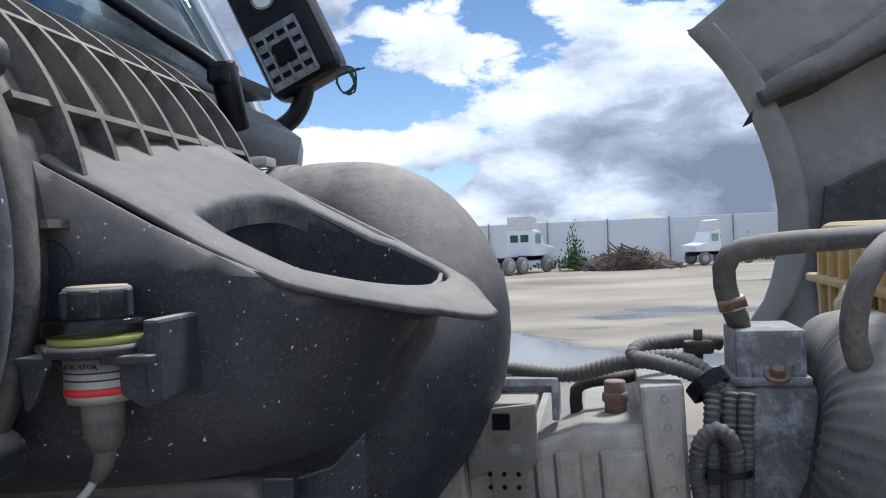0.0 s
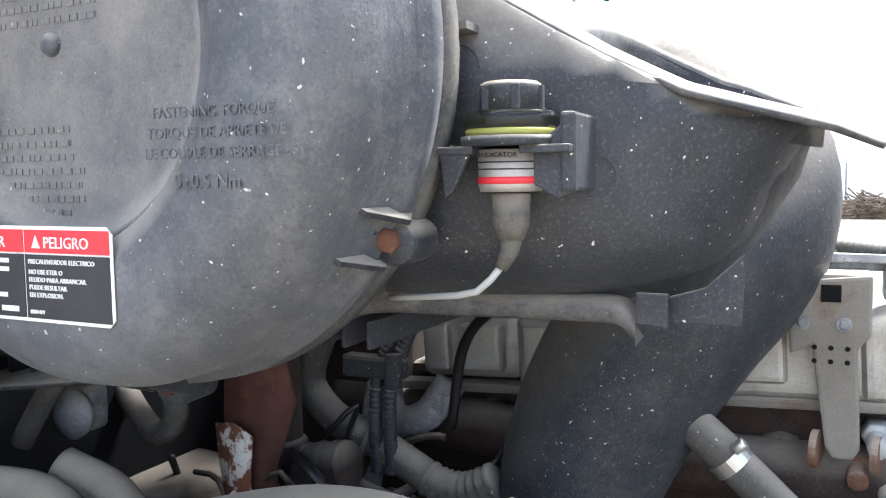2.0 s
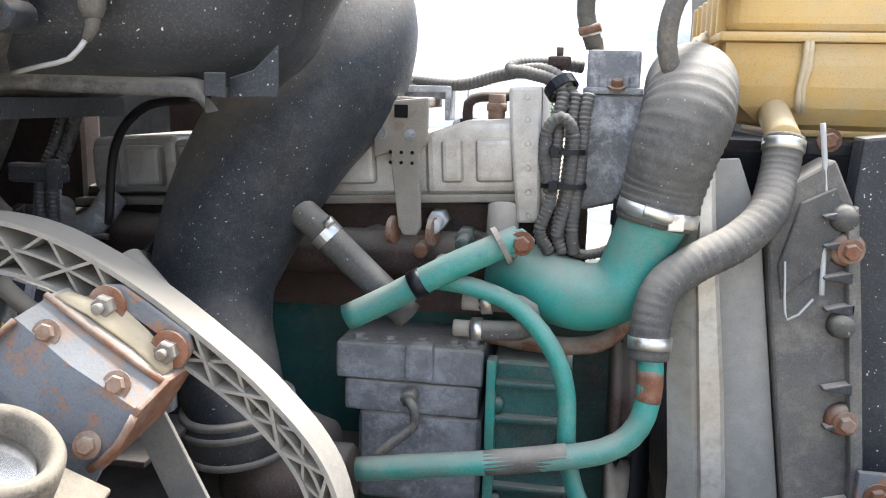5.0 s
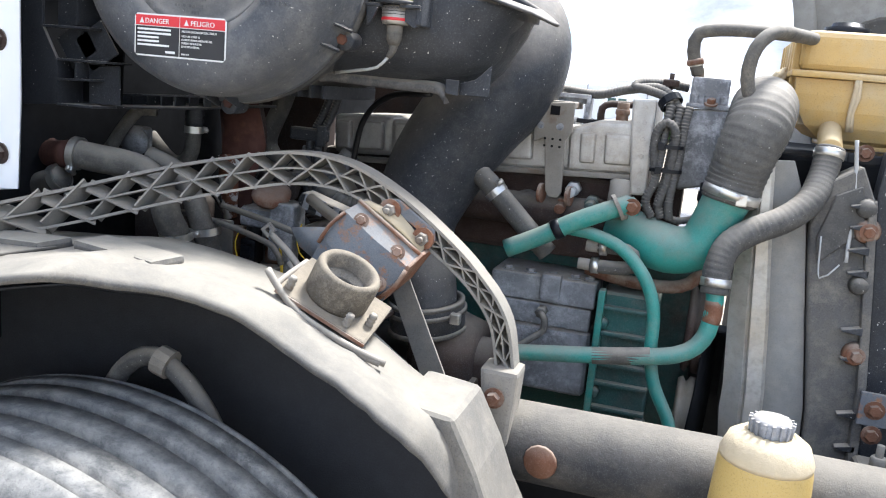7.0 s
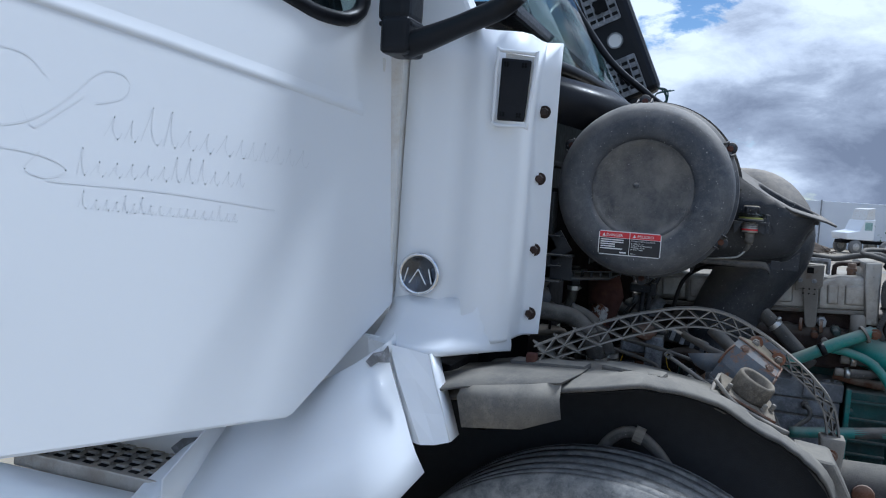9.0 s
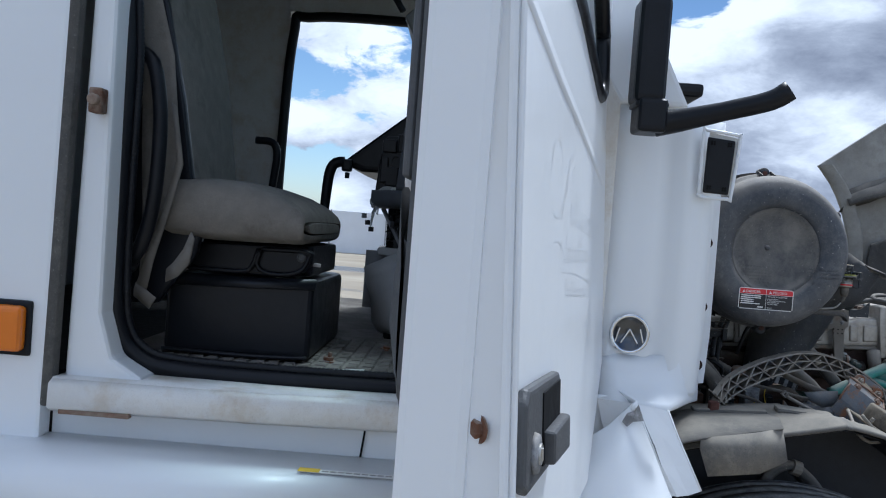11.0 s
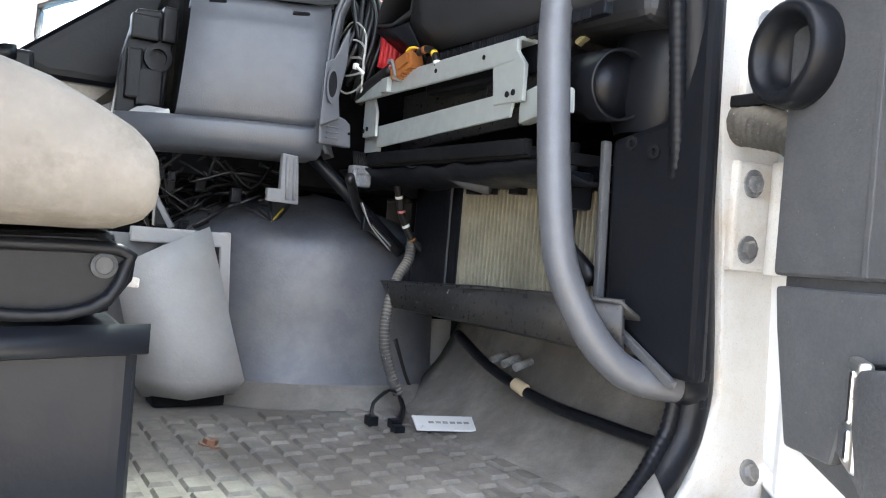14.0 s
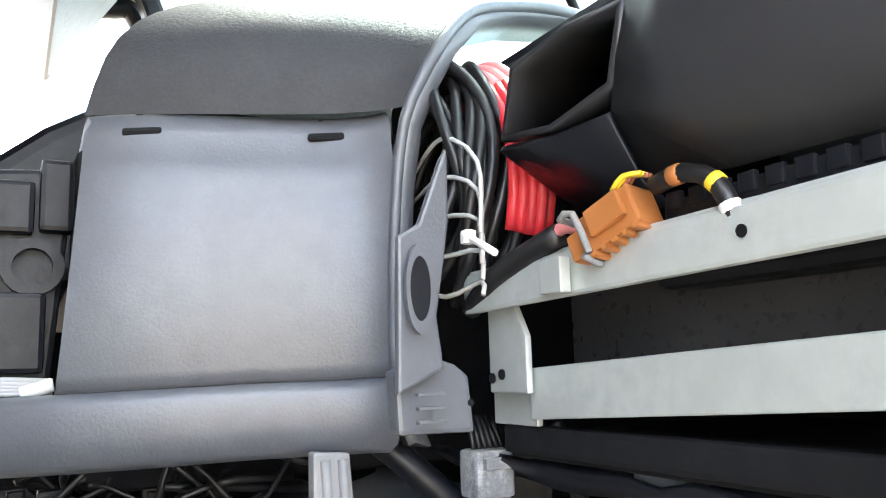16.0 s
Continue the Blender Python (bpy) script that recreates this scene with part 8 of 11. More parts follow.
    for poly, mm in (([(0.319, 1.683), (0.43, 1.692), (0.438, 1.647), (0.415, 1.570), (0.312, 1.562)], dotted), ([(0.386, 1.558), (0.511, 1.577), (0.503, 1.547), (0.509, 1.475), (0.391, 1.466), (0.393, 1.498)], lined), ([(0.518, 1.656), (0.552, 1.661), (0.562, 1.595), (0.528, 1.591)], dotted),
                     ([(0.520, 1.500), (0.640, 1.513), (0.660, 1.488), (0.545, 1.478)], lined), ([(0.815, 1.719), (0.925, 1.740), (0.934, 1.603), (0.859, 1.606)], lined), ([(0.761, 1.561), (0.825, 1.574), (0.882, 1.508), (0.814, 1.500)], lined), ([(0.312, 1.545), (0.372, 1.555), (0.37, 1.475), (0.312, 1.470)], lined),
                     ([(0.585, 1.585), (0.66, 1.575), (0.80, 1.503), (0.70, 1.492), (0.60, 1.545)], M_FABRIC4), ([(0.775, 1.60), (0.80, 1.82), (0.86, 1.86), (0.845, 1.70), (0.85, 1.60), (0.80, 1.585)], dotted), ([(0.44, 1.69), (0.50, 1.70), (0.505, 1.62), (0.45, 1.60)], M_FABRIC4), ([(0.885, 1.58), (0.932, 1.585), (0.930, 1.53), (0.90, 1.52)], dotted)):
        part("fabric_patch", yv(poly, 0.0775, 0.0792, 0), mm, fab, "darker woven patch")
    sp = part("speaker_grille", P(moved(lathe([(0, 0.009), (0.086, 0.0075), (0.096, 0.004), (0.0965, 0.0065), (0.1005, 0.0065), (0.1015, 0.0), (0, 0)], None, 48), Matrix.Translation((0.665, 0.0785, 1.703)) @ Matrix.Rotation(radians(-90), 4, "X") @ Matrix.Rotation(radians(8), 4, "Z") @ Matrix.Diagonal((0.98, 1.15, 1, 1)))), M_FABRIC, D, "oval speaker grille with pale rim")
    lines = bmesh.new()
    for k in range(44):
        z = -0.104 + 0.0048 * k
        w = 0.090 * math.sqrt(max(0, 1 - (z / 0.107) ** 2))
        if w > 0.006:
            h = 0.0865 - 0.0025 * (z / 0.107) ** 2
            add(lines, bar((0.665 - w, h, 1.703 + z), (0.665 + w, h, 1.703 + z), 0.0016, 0.0022, 0))
    part("grille_lines", P(lines), M_FABRIC2, sp, "fine grille lines", kind="stuff")
    # map pocket, a deep bulging bin below the fabric
    lip = [(0.205, 0.070, 1.380), (0.235, 0.088, 1.385), (0.265, 0.108, 1.391), (0.32, 0.124, 1.398), (0.42, 0.135, 1.407), (0.56, 0.139, 1.421), (0.70, 0.135, 1.436), (0.80, 0.119, 1.447), (0.88, 0.095, 1.460), (0.93, 0.077, 1.475), (0.962, 0.066, 1.502), (0.980, 0.061, 1.540)]
    rows = []
    for p in spline([Vector(q) for q in lip], 0.02):
        u, n, zt = p
        zb = float(np.interp(u, [0.20, 0.26, 0.33, 0.5, 0.80, 0.95, 0.98], [1.296, 1.268, 1.254, 1.256, 1.290, 1.318, 1.35]))
        b = n - 0.056
        rows.append([(u, 0.057, zt - 0.055), (u, 0.057 + 0.75 * b, zt - 0.050), (u, n - 0.004, zt - 0.006), (u, n - 0.001, zt - 0.001), (u, n + 0.003, zt - 0.001), (u, n + 0.006, zt - 0.006), (u, n + 0.010 * min(1, b / 0.06), zt * 0.6 + zb * 0.4), (u, 0.056 + b * 0.98, zt * 0.25 + zb * 0.75), (u, 0.056 + b * 0.72, zb + 0.012), (u, 0.056 + b * 0.35, zb + 0.001), (u, 0.054, zb)])
    part("map_pocket", P(strip(rows)), M_DOORTRIM, D, "deep grey map pocket")
    part("pocket_corner", yv([(0.107, 1.438), (0.29, 1.443), (0.296, 1.425), (0.288, 1.405), (0.262, 1.392), (0.21, 1.384), (0.19, 1.300), (0.135, 1.302), (0.113, 1.40)], 0.055, 0.068, 0.005, 3), M_DOORTRIM, D)
    part("pocket_divider", P(tube([(0.56, 0.060, 1.405), (0.62, 0.085, 1.428), (0.70, 0.105, 1.432), (0.80, 0.105, 1.434)], [0.010, 0.013, 0.012, 0.008], 12)), M_DOORTRIM, D, "moulded pull inside the pocket")
    part("moulded_ring", P(lathe([(0.0145, 0), (0.0145, 0.0014), (0.0158, 0.0014), (0.0158, 0)], axis((0.676, 0.1475, 1.355), (0, 1, 0.08)), 32, False)), M_DOORTRIM, D)
    turn = Matrix.Translation((0.226, 0.078, 1.350)) @ Matrix.Rotation(radians(34), 4, "Z")
    lamp = part("courtesy_lamp", P(moved(box((-0.022, -0.004, -0.042), (0.022, 0.008, 0.042), 0.012, 4), turn)), M_STEEL, D, "chrome courtesy lamp")
    part("lamp_lens", P(moved(join(box((-0.015, 0.006, -0.034), (0.015, 0.0115, -0.010), 0.005, 3), box((-0.015, 0.006, -0.006), (0.015, 0.0115, 0.034), 0.005, 3)), turn)), M_CHROME, lamp)
    part("vent_knob", P(moved(lathe([(0, 0.004), (0.026, 0.004), (0.030, 0.018), (0.034, 0.030), (0.040, 0.034), (0.045, 0.030), (0.048, 0.016), (0.046, 0.0), (0, 0.0)], None, 36), Matrix.Translation((0.118, 0.062, 1.640)) @ Matrix.Rotation(radians(-90), 4, "X"))), M_BLACKTRIM, D, "round black grommet")
    # outside handle and faint ghost lettering
    hd = part("handle_plate", yo([(0.779, 1.248), (0.996, 1.265), (1.006, 1.276), (1.003, 1.350), (0.99, 1.362), (0.779, 1.347), (0.767, 1.337), (0.767, 1.259)], -0.052, -0.040, 0.008, 3), M_DOORTRIM, D, "black recessed door handle")
    part("recess", yo([(0.779, 1.258), (0.911, 1.271), (0.911, 1.345), (0.779, 1.338)], -0.0535, -0.0515, 0.0005), M_DARK, hd)
    part("pull", yo([(0.781, 1.260), (0.910, 1.273), (0.910, 1.307), (0.781, 1.300)], -0.066, -0.0525, 0.005, 3), M_DOORTRIM, hd)
    part("key_cylinder", PO(lathe([(0, 0), (0.020, 0), (0.018, 0.005), (0.013, 0.006), (0, 0.004)], axis((0.962, -0.052, 1.297), (0, -1, 0)), 24)), M_CASTGREY, hd, "key cylinder")
    part("key_slot", PO(join(lathe([(0, 0), (0.010, 0), (0.010, 0.004), (0, 0.004)], axis((0.962, -0.0555, 1.297), (0, -1, 0)), 20, False), box((0.9605, -0.061, 1.291), (0.9635, -0.0585, 1.303), 0.0005))), M_STEEL, hd)
    loops = ([(0.682, 1.593), (0.707, 1.616), (0.745, 1.620), (0.780, 1.603), (0.797, 1.570), (0.784, 1.541), (0.749, 1.526), (0.702, 1.536), (0.651, 1.570), (0.607, 1.609), (0.572, 1.612), (0.560, 1.596), (0.572, 1.578), (0.612, 1.566)], [(0.726, 1.588), (0.715, 1.552), (0.703, 1.529), (0.692, 1.529), (0.660, 1.552), (0.629, 1.574)],
             [(0.801, 1.492), (0.740, 1.498), (0.681, 1.489), (0.655, 1.474), (0.681, 1.463), (0.711, 1.473), (0.691, 1.496)], [(0.681, 1.459), (0.494, 1.449), (0.279, 1.426)])
    for pts in loops:
        row = spline([Vector((u, -0.0404, z)) for u, z in pts], 0.006)
        part("ghost_stroke", PO(strip([[p + Vector((0.0004, 0, 0.0013)), p - Vector((0.0004, 0, 0.0013))] for p in row])), M_FADED, D, "faint shadow of a removed swirl")
    rng = random.Random(12)
    for (u0, z0), (u1, z1), h in (((0.600, 1.520), (0.200, 1.500), 0.040), ((0.640, 1.468), (0.350, 1.462), 0.028), ((0.639, 1.424), (0.362, 1.404), 0.018)):
        u = u0
        while u > u1:
            w = rng.uniform(0.5, 0.9) * h
            hh = h * rng.choice((0.75, 0.75, 0.8, 1.35))
            z = z0 + (z1 - z0) * (u0 - u) / (u0 - u1)
            row = spline([Vector((u, -0.0404, z + 0.1 * h)), Vector((u - 0.35 * w, -0.0404, z + 0.62 * hh)), Vector((u - 0.6 * w, -0.0404, z + hh)), Vector((u - 0.5 * w, -0.0404, z + 0.4 * hh)), Vector((u - 0.75 * w, -0.0404, z)), Vector((u - w, -0.0404, z + 0.25 * h))], 0.006)
            part("ghost_bar", PO(strip([[p + Vector((0.0008, 0, 0.0005)), p - Vector((0.0008, 0, 0.0005))] for p in row])), M_FADED, D)
            u -= w + 0.004
    return D


build_door()


def build_left_door():
    D = thing("cab_door", "white driver door standing open with its window frame", "door")
    H0 = Vector((-0.79, 1.95, 0))
    far = Vector((-1.30, 2.90, 0))
    U = (far - H0).normalized()
    N = Vector((-U.y, U.x, 0))
    m = Matrix(((U.x, N.x, 0, H0.x), (U.y, N.y, 0, H0.y), (0, 0, 1, 0), (0, 0, 0, 1)))
    P = lambda bm: moved(bm, m)
    part("skin", P(plate_xz([(0.0, 1.25), (0.36, 1.045), (1.08, 0.975), (1.08, 1.72), (0.12, 1.72)], 0.0, 0.07, 0.01)), M_WHITEIN, D)
    part("inner_trim", P(plate_xz([(0.06, 1.28), (0.40, 1.15), (1.02, 1.10), (1.02, 1.68), (0.12, 1.68)], -0.03, 0.002, 0.02, 3)), M_DASHGREY, D, "grey inner trim")
    part("armrest", P(box((0.30, -0.09, 1.36), (0.95, -0.03, 1.44), 0.02, 3)), M_DASHGREY, D)
    part("red_reflector", P(box((0.86, -0.045, 1.20), (0.92, -0.028, 1.225), 0.004)), M_RED, D)
    part("window_frame", P(tube([(0.06, 0.03, 1.70), (0.14, 0.03, 1.98), (0.30, 0.03, 2.20), (0.42, 0.03, 2.25), (1.0, 0.03, 2.22), (1.07, 0.03, 2.15), (1.08, 0.03, 1.70)], 0.032, 12)), M_WHITE, D, "white window frame")
    part("window_rubber", P(tube([(0.10, 0.02, 1.74), (0.18, 0.02, 1.97), (0.32, 0.02, 2.17), (0.43, 0.02, 2.21), (0.98, 0.02, 2.18), (1.035, 0.02, 2.12), (1.04, 0.02, 1.74), (0.10, 0.02, 1.74)], 0.014, 8)), M_BLACKTRIM, D)
    g = part("window_glass", P(plate_xz([(0.10, 1.72), (0.19, 1.98), (0.33, 2.18), (0.44, 2.22), (0.98, 2.18), (1.03, 2.12), (1.04, 1.72)], 0.03, 0.034, 0)), M_GLASS, D)
    g.visible_shadow = False
    return D


build_left_door()


def build_mirrors():
    M = thing("door_mirror", "black mirror base with a short stub arm on the cowl", "mirror")
    part("base", join(box((-0.700, -0.13, 1.78), (-0.637, -0.05, 1.99), 0.016, 3), box((-0.690, -0.135, 1.722), (-0.632, -0.05, 1.79), 0.012, 3), box((-0.696, -0.128, 1.772), (-0.630, -0.06, 1.782), 0.004)), M_BLACKTRIM, M)
    part("arm", tube([(-0.650, -0.10, 1.742), (-0.60, -0.115, 1.752), (-0.52, -0.145, 1.772), (-0.45, -0.172, 1.792), (-0.42, -0.185, 1.812)], [0.026, 0.022, 0.019, 0.019, 0.020], 16), M_BLACKTRIM, M)
    L = thing("door_mirror", "black mirror bracket with lattice plates and loose wires", "mirror")
    R = Matrix.Translation((-0.585, 2.05, 2.12)) @ Matrix.Rotation(radians(-24), 4, "Y")
    part("housing", moved(join(box((-0.10, -0.05, -0.23), (0.11, 0.06, 0.42), 0.045, 4)), R), M_BLACKTRIM, L)
    for z in (-0.13, 0.19):
        part("lattice_plate", moved(join(*[bar((-0.075 + 0.032 * k, -0.055, z - 0.075), (-0.075 + 0.032 * k, -0.055, z + 0.075), 0.006, 0.02, 0.001) for k in range(5)], *[bar((-0.08, -0.055, z - 0.07 + 0.035 * k), (0.055, -0.055, z - 0.07 + 0.035 * k), 0.006, 0.02, 0.001) for k in range(5)]), R), M_CASTGREY, L, "grey lattice bracket")
        part("dark_hole", moved(box((-0.035, -0.068, z - 0.03), (0.02, -0.055, z + 0.03), 0.008), R), M_DARK, L)
    part("round_hole", moved(lathe([(0.028, 0), (0.034, 0), (0.034, 0.004), (0.028, 0.004)], axis((0.0, -0.052, 0.03), (0, -1, 0)), 24, False), R), M_CASTGREY, L)
    # white disc painted as the bright sky showing through the round hole
    part("hole_sky", moved(lathe([(0, 0), (0.028, 0), (0.028, 0.002), (0, 0.002)], axis((0.0, -0.051, 0.03), (0, -1, 0)), 24, False), R), M_PAPER, L)
    part("arm", tube([(-0.50, 2.05, 1.95), (-0.52, 2.04, 1.87), (-0.56, 2.03, 1.82), (-0.64, 2.0, 1.78), (-0.70, 1.95, 1.76)], 0.024, 14), M_BLACKTRIM, L)
    for k in range(3):
        part("wire", tube([(-0.43, 2.03, 1.96), (-0.39 + 0.01 * k, 2.03, 1.95), (-0.37, 2.03, 1.91 - 0.01 * k), (-0.40, 2.03, 1.89), (-0.415, 2.03, 1.93), (-0.37 + 0.015 * k, 2.03, 1.95)], 0.003, 6), M_TEALDARK, L)
    W = thing("wiper", "black wiper arm resting on the windscreen", "wiper")
    part("arm", tube([(-0.235, 1.02, 1.69), (-0.25, 1.0, 1.74), (-0.33, 0.98, 1.80), (-0.45, 0.95, 1.90), (-0.58, 0.92, 2.08)], 0.010, 10), M_BLACKTRIM, W)
    part("pivot", join(rod((-0.235, 1.03, 1.66), (-0.24, 1.0, 1.745), 0.018), box((-0.255, 0.985, 1.715), (-0.225, 1.025, 1.745), 0.006)), M_BLACKTRIM, W)
    part("blade", tube([(-0.39, 1.03, 1.83), (-0.50, 0.97, 1.97), (-0.66, 0.93, 2.20)], 0.007, 8), M_BLACKTRIM, W)


build_mirrors()


# ================================================================ cab interior
FLOOR = 1.158


def build_floor_mat():
    F = thing("floor_mat", "scuffed black rubber floor mat with raised tread blocks", "floor mat")
    part("sheet", box((-1.82, -0.03, FLOOR - 0.03), (-0.62, 1.88, FLOOR), 0.004), M_MAT, F)
    vs, fs = [], []
    for i in range(27):
        for j in range(13):
            x, y = -1.72 + 0.036 * i, 0.03 + 0.052 * j + (0.026 if i % 2 else 0)
            if y > 0.62 or x > -0.80:
                continue
            a, b, h = 0.014, 0.021, 0.0045
            k = len(vs)
            vs += [(x - a, y - b, FLOOR), (x + a, y - b, FLOOR), (x + a, y + b, FLOOR), (x - a, y + b, FLOOR), (x - a * 0.8, y - b * 0.85, FLOOR + h), (x + a * 0.8, y - b * 0.85, FLOOR + h), (x + a * 0.8, y + b * 0.85, FLOOR + h), (x - a * 0.8, y + b * 0.85, FLOOR + h)]
            fs += [tuple(k + q for q in f) for f in ((4, 5, 6, 7), (0, 1, 5, 4), (1, 2, 6, 5), (2, 3, 7, 6), (3, 0, 4, 7))]
    part("tread", mesh_from(vs, fs), M_MAT, F, kind="stuff")
    part("toe_board", strip([[(x, y, z + 0.003 * noise.noise((x * 20, y * 14, 1.0))) for y in [0.07 + 0.03 * k for k in range(21)]] for x, z in ((-0.85, FLOOR + 0.001), (-0.815, FLOOR + 0.012), (-0.78, 1.192), (-0.74, 1.240), (-0.705, 1.300), (-0.70, 1.335))], 0.004), M_MAT, F, "scuffed mat turned up the toe board")
    part("edge_bead", tube([(-1.70, 0.0, FLOOR + 0.002), (-1.2, 0.0, FLOOR + 0.002), (-0.99, 0.01, FLOOR + 0.004), (-0.90, 0.04, FLOOR + 0.02)], 0.009, 10), M_MAT, F)
    B = thing("floor_bolt", "rusty bolt standing upright on the floor mat", "bolt")
    part("bolt", join(bolt_mesh((-1.316, 0.21, FLOOR), (0, 0, 1), 0.012, 0.014), rod((-1.316, 0.21, FLOOR), (-1.312, 0.21, FLOOR + 0.024), 0.005)), M_RUST, B)
    B = thing("floor_bolt", "rusty nut lying loose on the floor mat", "bolt")
    part("nut", bolt_mesh((-1.20, 0.46, FLOOR + 0.002), (0.2, 0, 1), 0.010, 0.010), M_RUST, B)
    S = thing("paper_scrap", "torn scrap of pale paper on the mat", "paper")
    part("scrap", strip([[(-1.29, 0.07, FLOOR + 0.006), (-1.25, 0.085, FLOOR + 0.010), (-1.22, 0.09, FLOOR + 0.006)], [(-1.285, 0.09, FLOOR + 0.007), (-1.25, 0.10, FLOOR + 0.007), (-1.215, 0.105, FLOOR + 0.009)]], 0.001), M_PAPER, S)


build_floor_mat()


def build_seat():
    S = thing("passenger_seat", "passenger seat with soiled beige cushion on a black vinyl box", "seat")
    part("base_box", join(box((-1.70, 0.145, 1.165), (-1.353, 0.60, 1.352), 0.02, 4)), M_SEATBLACK, S, "black vinyl seat base")
    part("base_hem", tube([(-1.70, 0.143, 1.172), (-1.5, 0.141, 1.170), (-1.358, 0.143, 1.174)], 0.005, 8), M_SEATBLACK, S)
    part("base_flap", strip([[(-1.70, 0.147, 1.354), (-1.5, 0.145, 1.354), (-1.346, 0.147, 1.360)], [(-1.70, 0.137, 1.325), (-1.5, 0.133, 1.330), (-1.348, 0.137, 1.336)]], 0.004), M_SEATBLACK, S)
    side = part("side_frame", plate_xz([(-1.66, 1.361), (-1.414, 1.358), (-1.379, 1.371), (-1.362, 1.396), (-1.360, 1.421), (-1.394, 1.434), (-1.66, 1.426)], 0.152, 0.19, 0.008, 3), M_BLACKTRIM, S, "black moulded side frame")
    for pts in ([(-1.65, 0.148, 1.366), (-1.53, 0.146, 1.366), (-1.502, 0.145, 1.378), (-1.488, 0.145, 1.421)], [(-1.482, 0.145, 1.421), (-1.490, 0.145, 1.385), (-1.468, 0.145, 1.367), (-1.414, 0.145, 1.367), (-1.382, 0.146, 1.381), (-1.370, 0.148, 1.408), (-1.376, 0.148, 1.422), (-1.482, 0.146, 1.422)]):
        part("moulded_rib", tube(pts, 0.0055, 10), M_BLACKTRIM, side)
    part("pivot_bolt", lathe([(0, 0), (0.0108, 0), (0.0108, 0.004), (0.0075, 0.006), (0.0070, 0.004), (0, 0.004)], axis((-1.387, 0.150, 1.408), (0, -1, 0)), 24, False), M_DOORTRIM, side)
    part("lever", bar((-1.368, 0.20, 1.391), (-1.349, 0.20, 1.390), 0.009, 0.009, 0.002), M_FABRIC4, S, "pale lever")
    part("frame_rear", box((-1.64, 0.20, 1.36), (-1.37, 0.56, 1.435), 0.01), M_BLACKTRIM, S)
    # cushion
    rows = []
    for x, z0, z1 in ((-1.70, 1.455, 1.555), (-1.66, 1.437, 1.572), (-1.58, 1.434, 1.578), (-1.50, 1.434, 1.575), (-1.43, 1.436, 1.556), (-1.395, 1.438, 1.540), (-1.372, 1.440, 1.526), (-1.361, 1.444, 1.515), (-1.356, 1.452, 1.504), (-1.355, 1.462, 1.494)):
        row, h = [], z1 - z0
        for a in range(0, 361, 18):
            ca, sa = math.cos(radians(a)), math.sin(radians(a))
            sx = lambda v, e: math.copysign(abs(v) ** e, v)
            wob = 0.004 * noise.noise((x * 9, a * 0.05, 1.3))
            row.append((x - 0.012, 0.318 + (0.268 + wob) * sx(ca, 0.35), (z0 + z1) / 2 + (h / 2 + wob) * sx(sa, 0.32)))
        rows.append(row)
    bm = strip(rows)
    part("cushion", bm, M_SEAT, S, "soiled beige seat cushion")
    end = [(0.325 + 0.22 * math.copysign(abs(math.cos(radians(a))) ** 0.4, math.cos(radians(a))), 1.478 + 0.014 * math.copysign(abs(math.sin(radians(a))) ** 0.6, math.sin(radians(a)))) for a in range(0, 360, 15)]
    part("cushion_front", plate_yz(end, -1.384, -1.364, 0.006), M_SEAT, S)
    # backrest and its loose cover
    part("backrest", join(prism([(-1.70, 1.50), (-1.655, 1.56), (-1.70, 1.85), (-1.78, 2.20), (-1.90, 2.22), (-1.86, 1.50)], 0.44, Matrix.Translation((0, 0.12, 0)) @ XZ, 0.04, 4)), M_SEAT, S, "grey beige seat back")
    part("backrest_side", prism([(-1.700, 1.28), (-1.615, 1.40), (-1.608, 1.445), (-1.640, 1.60), (-1.665, 1.74), (-1.75, 2.10), (-1.86, 2.0), (-1.80, 1.28)], 0.03, Matrix.Translation((0, 0.085, 0)) @ XZ, 0.012, 3), M_SEATBLACK, S, "black inner lining of the torn cover")
    sag = lambda x, z: 0.036 + 0.012 * noise.noise((x * 30, z * 9, 4.0))
    sheet = [[(a + (b - a) * k / 6, sag(a + (b - a) * k / 6, z) + 0.03 * (k / 6 - 0.5) ** 2, z) for k in range(7)] for a, b, z in ((-1.80, -1.755, 2.10), (-1.775, -1.71, 1.95), (-1.758, -1.677, 1.836), (-1.745, -1.663, 1.72), (-1.738, -1.652, 1.64), (-1.733, -1.655, 1.57), (-1.728, -1.672, 1.51), (-1.726, -1.690, 1.45), (-1.724, -1.704, 1.39), (-1.724, -1.716, 1.34))]
    part("loose_cover", strip(sheet, 0.004), M_SEAT, S, "loose grey cover hanging down")
    hem = [((-1.669, 1.730), (-1.658, 1.722)), ((-1.650, 1.610), (-1.637, 1.598)), ((-1.669, 1.513), (-1.655, 1.508)), ((-1.687, 1.457), (-1.673, 1.443)), ((-1.704, 1.392), (-1.687, 1.383)), ((-1.722, 1.331), (-1.700, 1.315))]
    part("cover_hem", strip([[(x, 0.026 + 0.004 * (n % 2), z) for x, z in pair] for n, pair in enumerate(hem)], 0.005), M_SEAT, S, "stitched hem of the cover")
    hem = [((-1.611, 1.452), (-1.603, 1.436)), ((-1.627, 1.412), (-1.612, 1.380)), ((-1.645, 1.383), (-1.634, 1.352)), ((-1.662, 1.366), (-1.662, 1.337))]
    part("cover_strap", strip([[(x, 0.030 + 0.004 * (n % 2), z) for x, z in pair] for n, pair in enumerate(hem)], 0.005), M_SEAT, S)
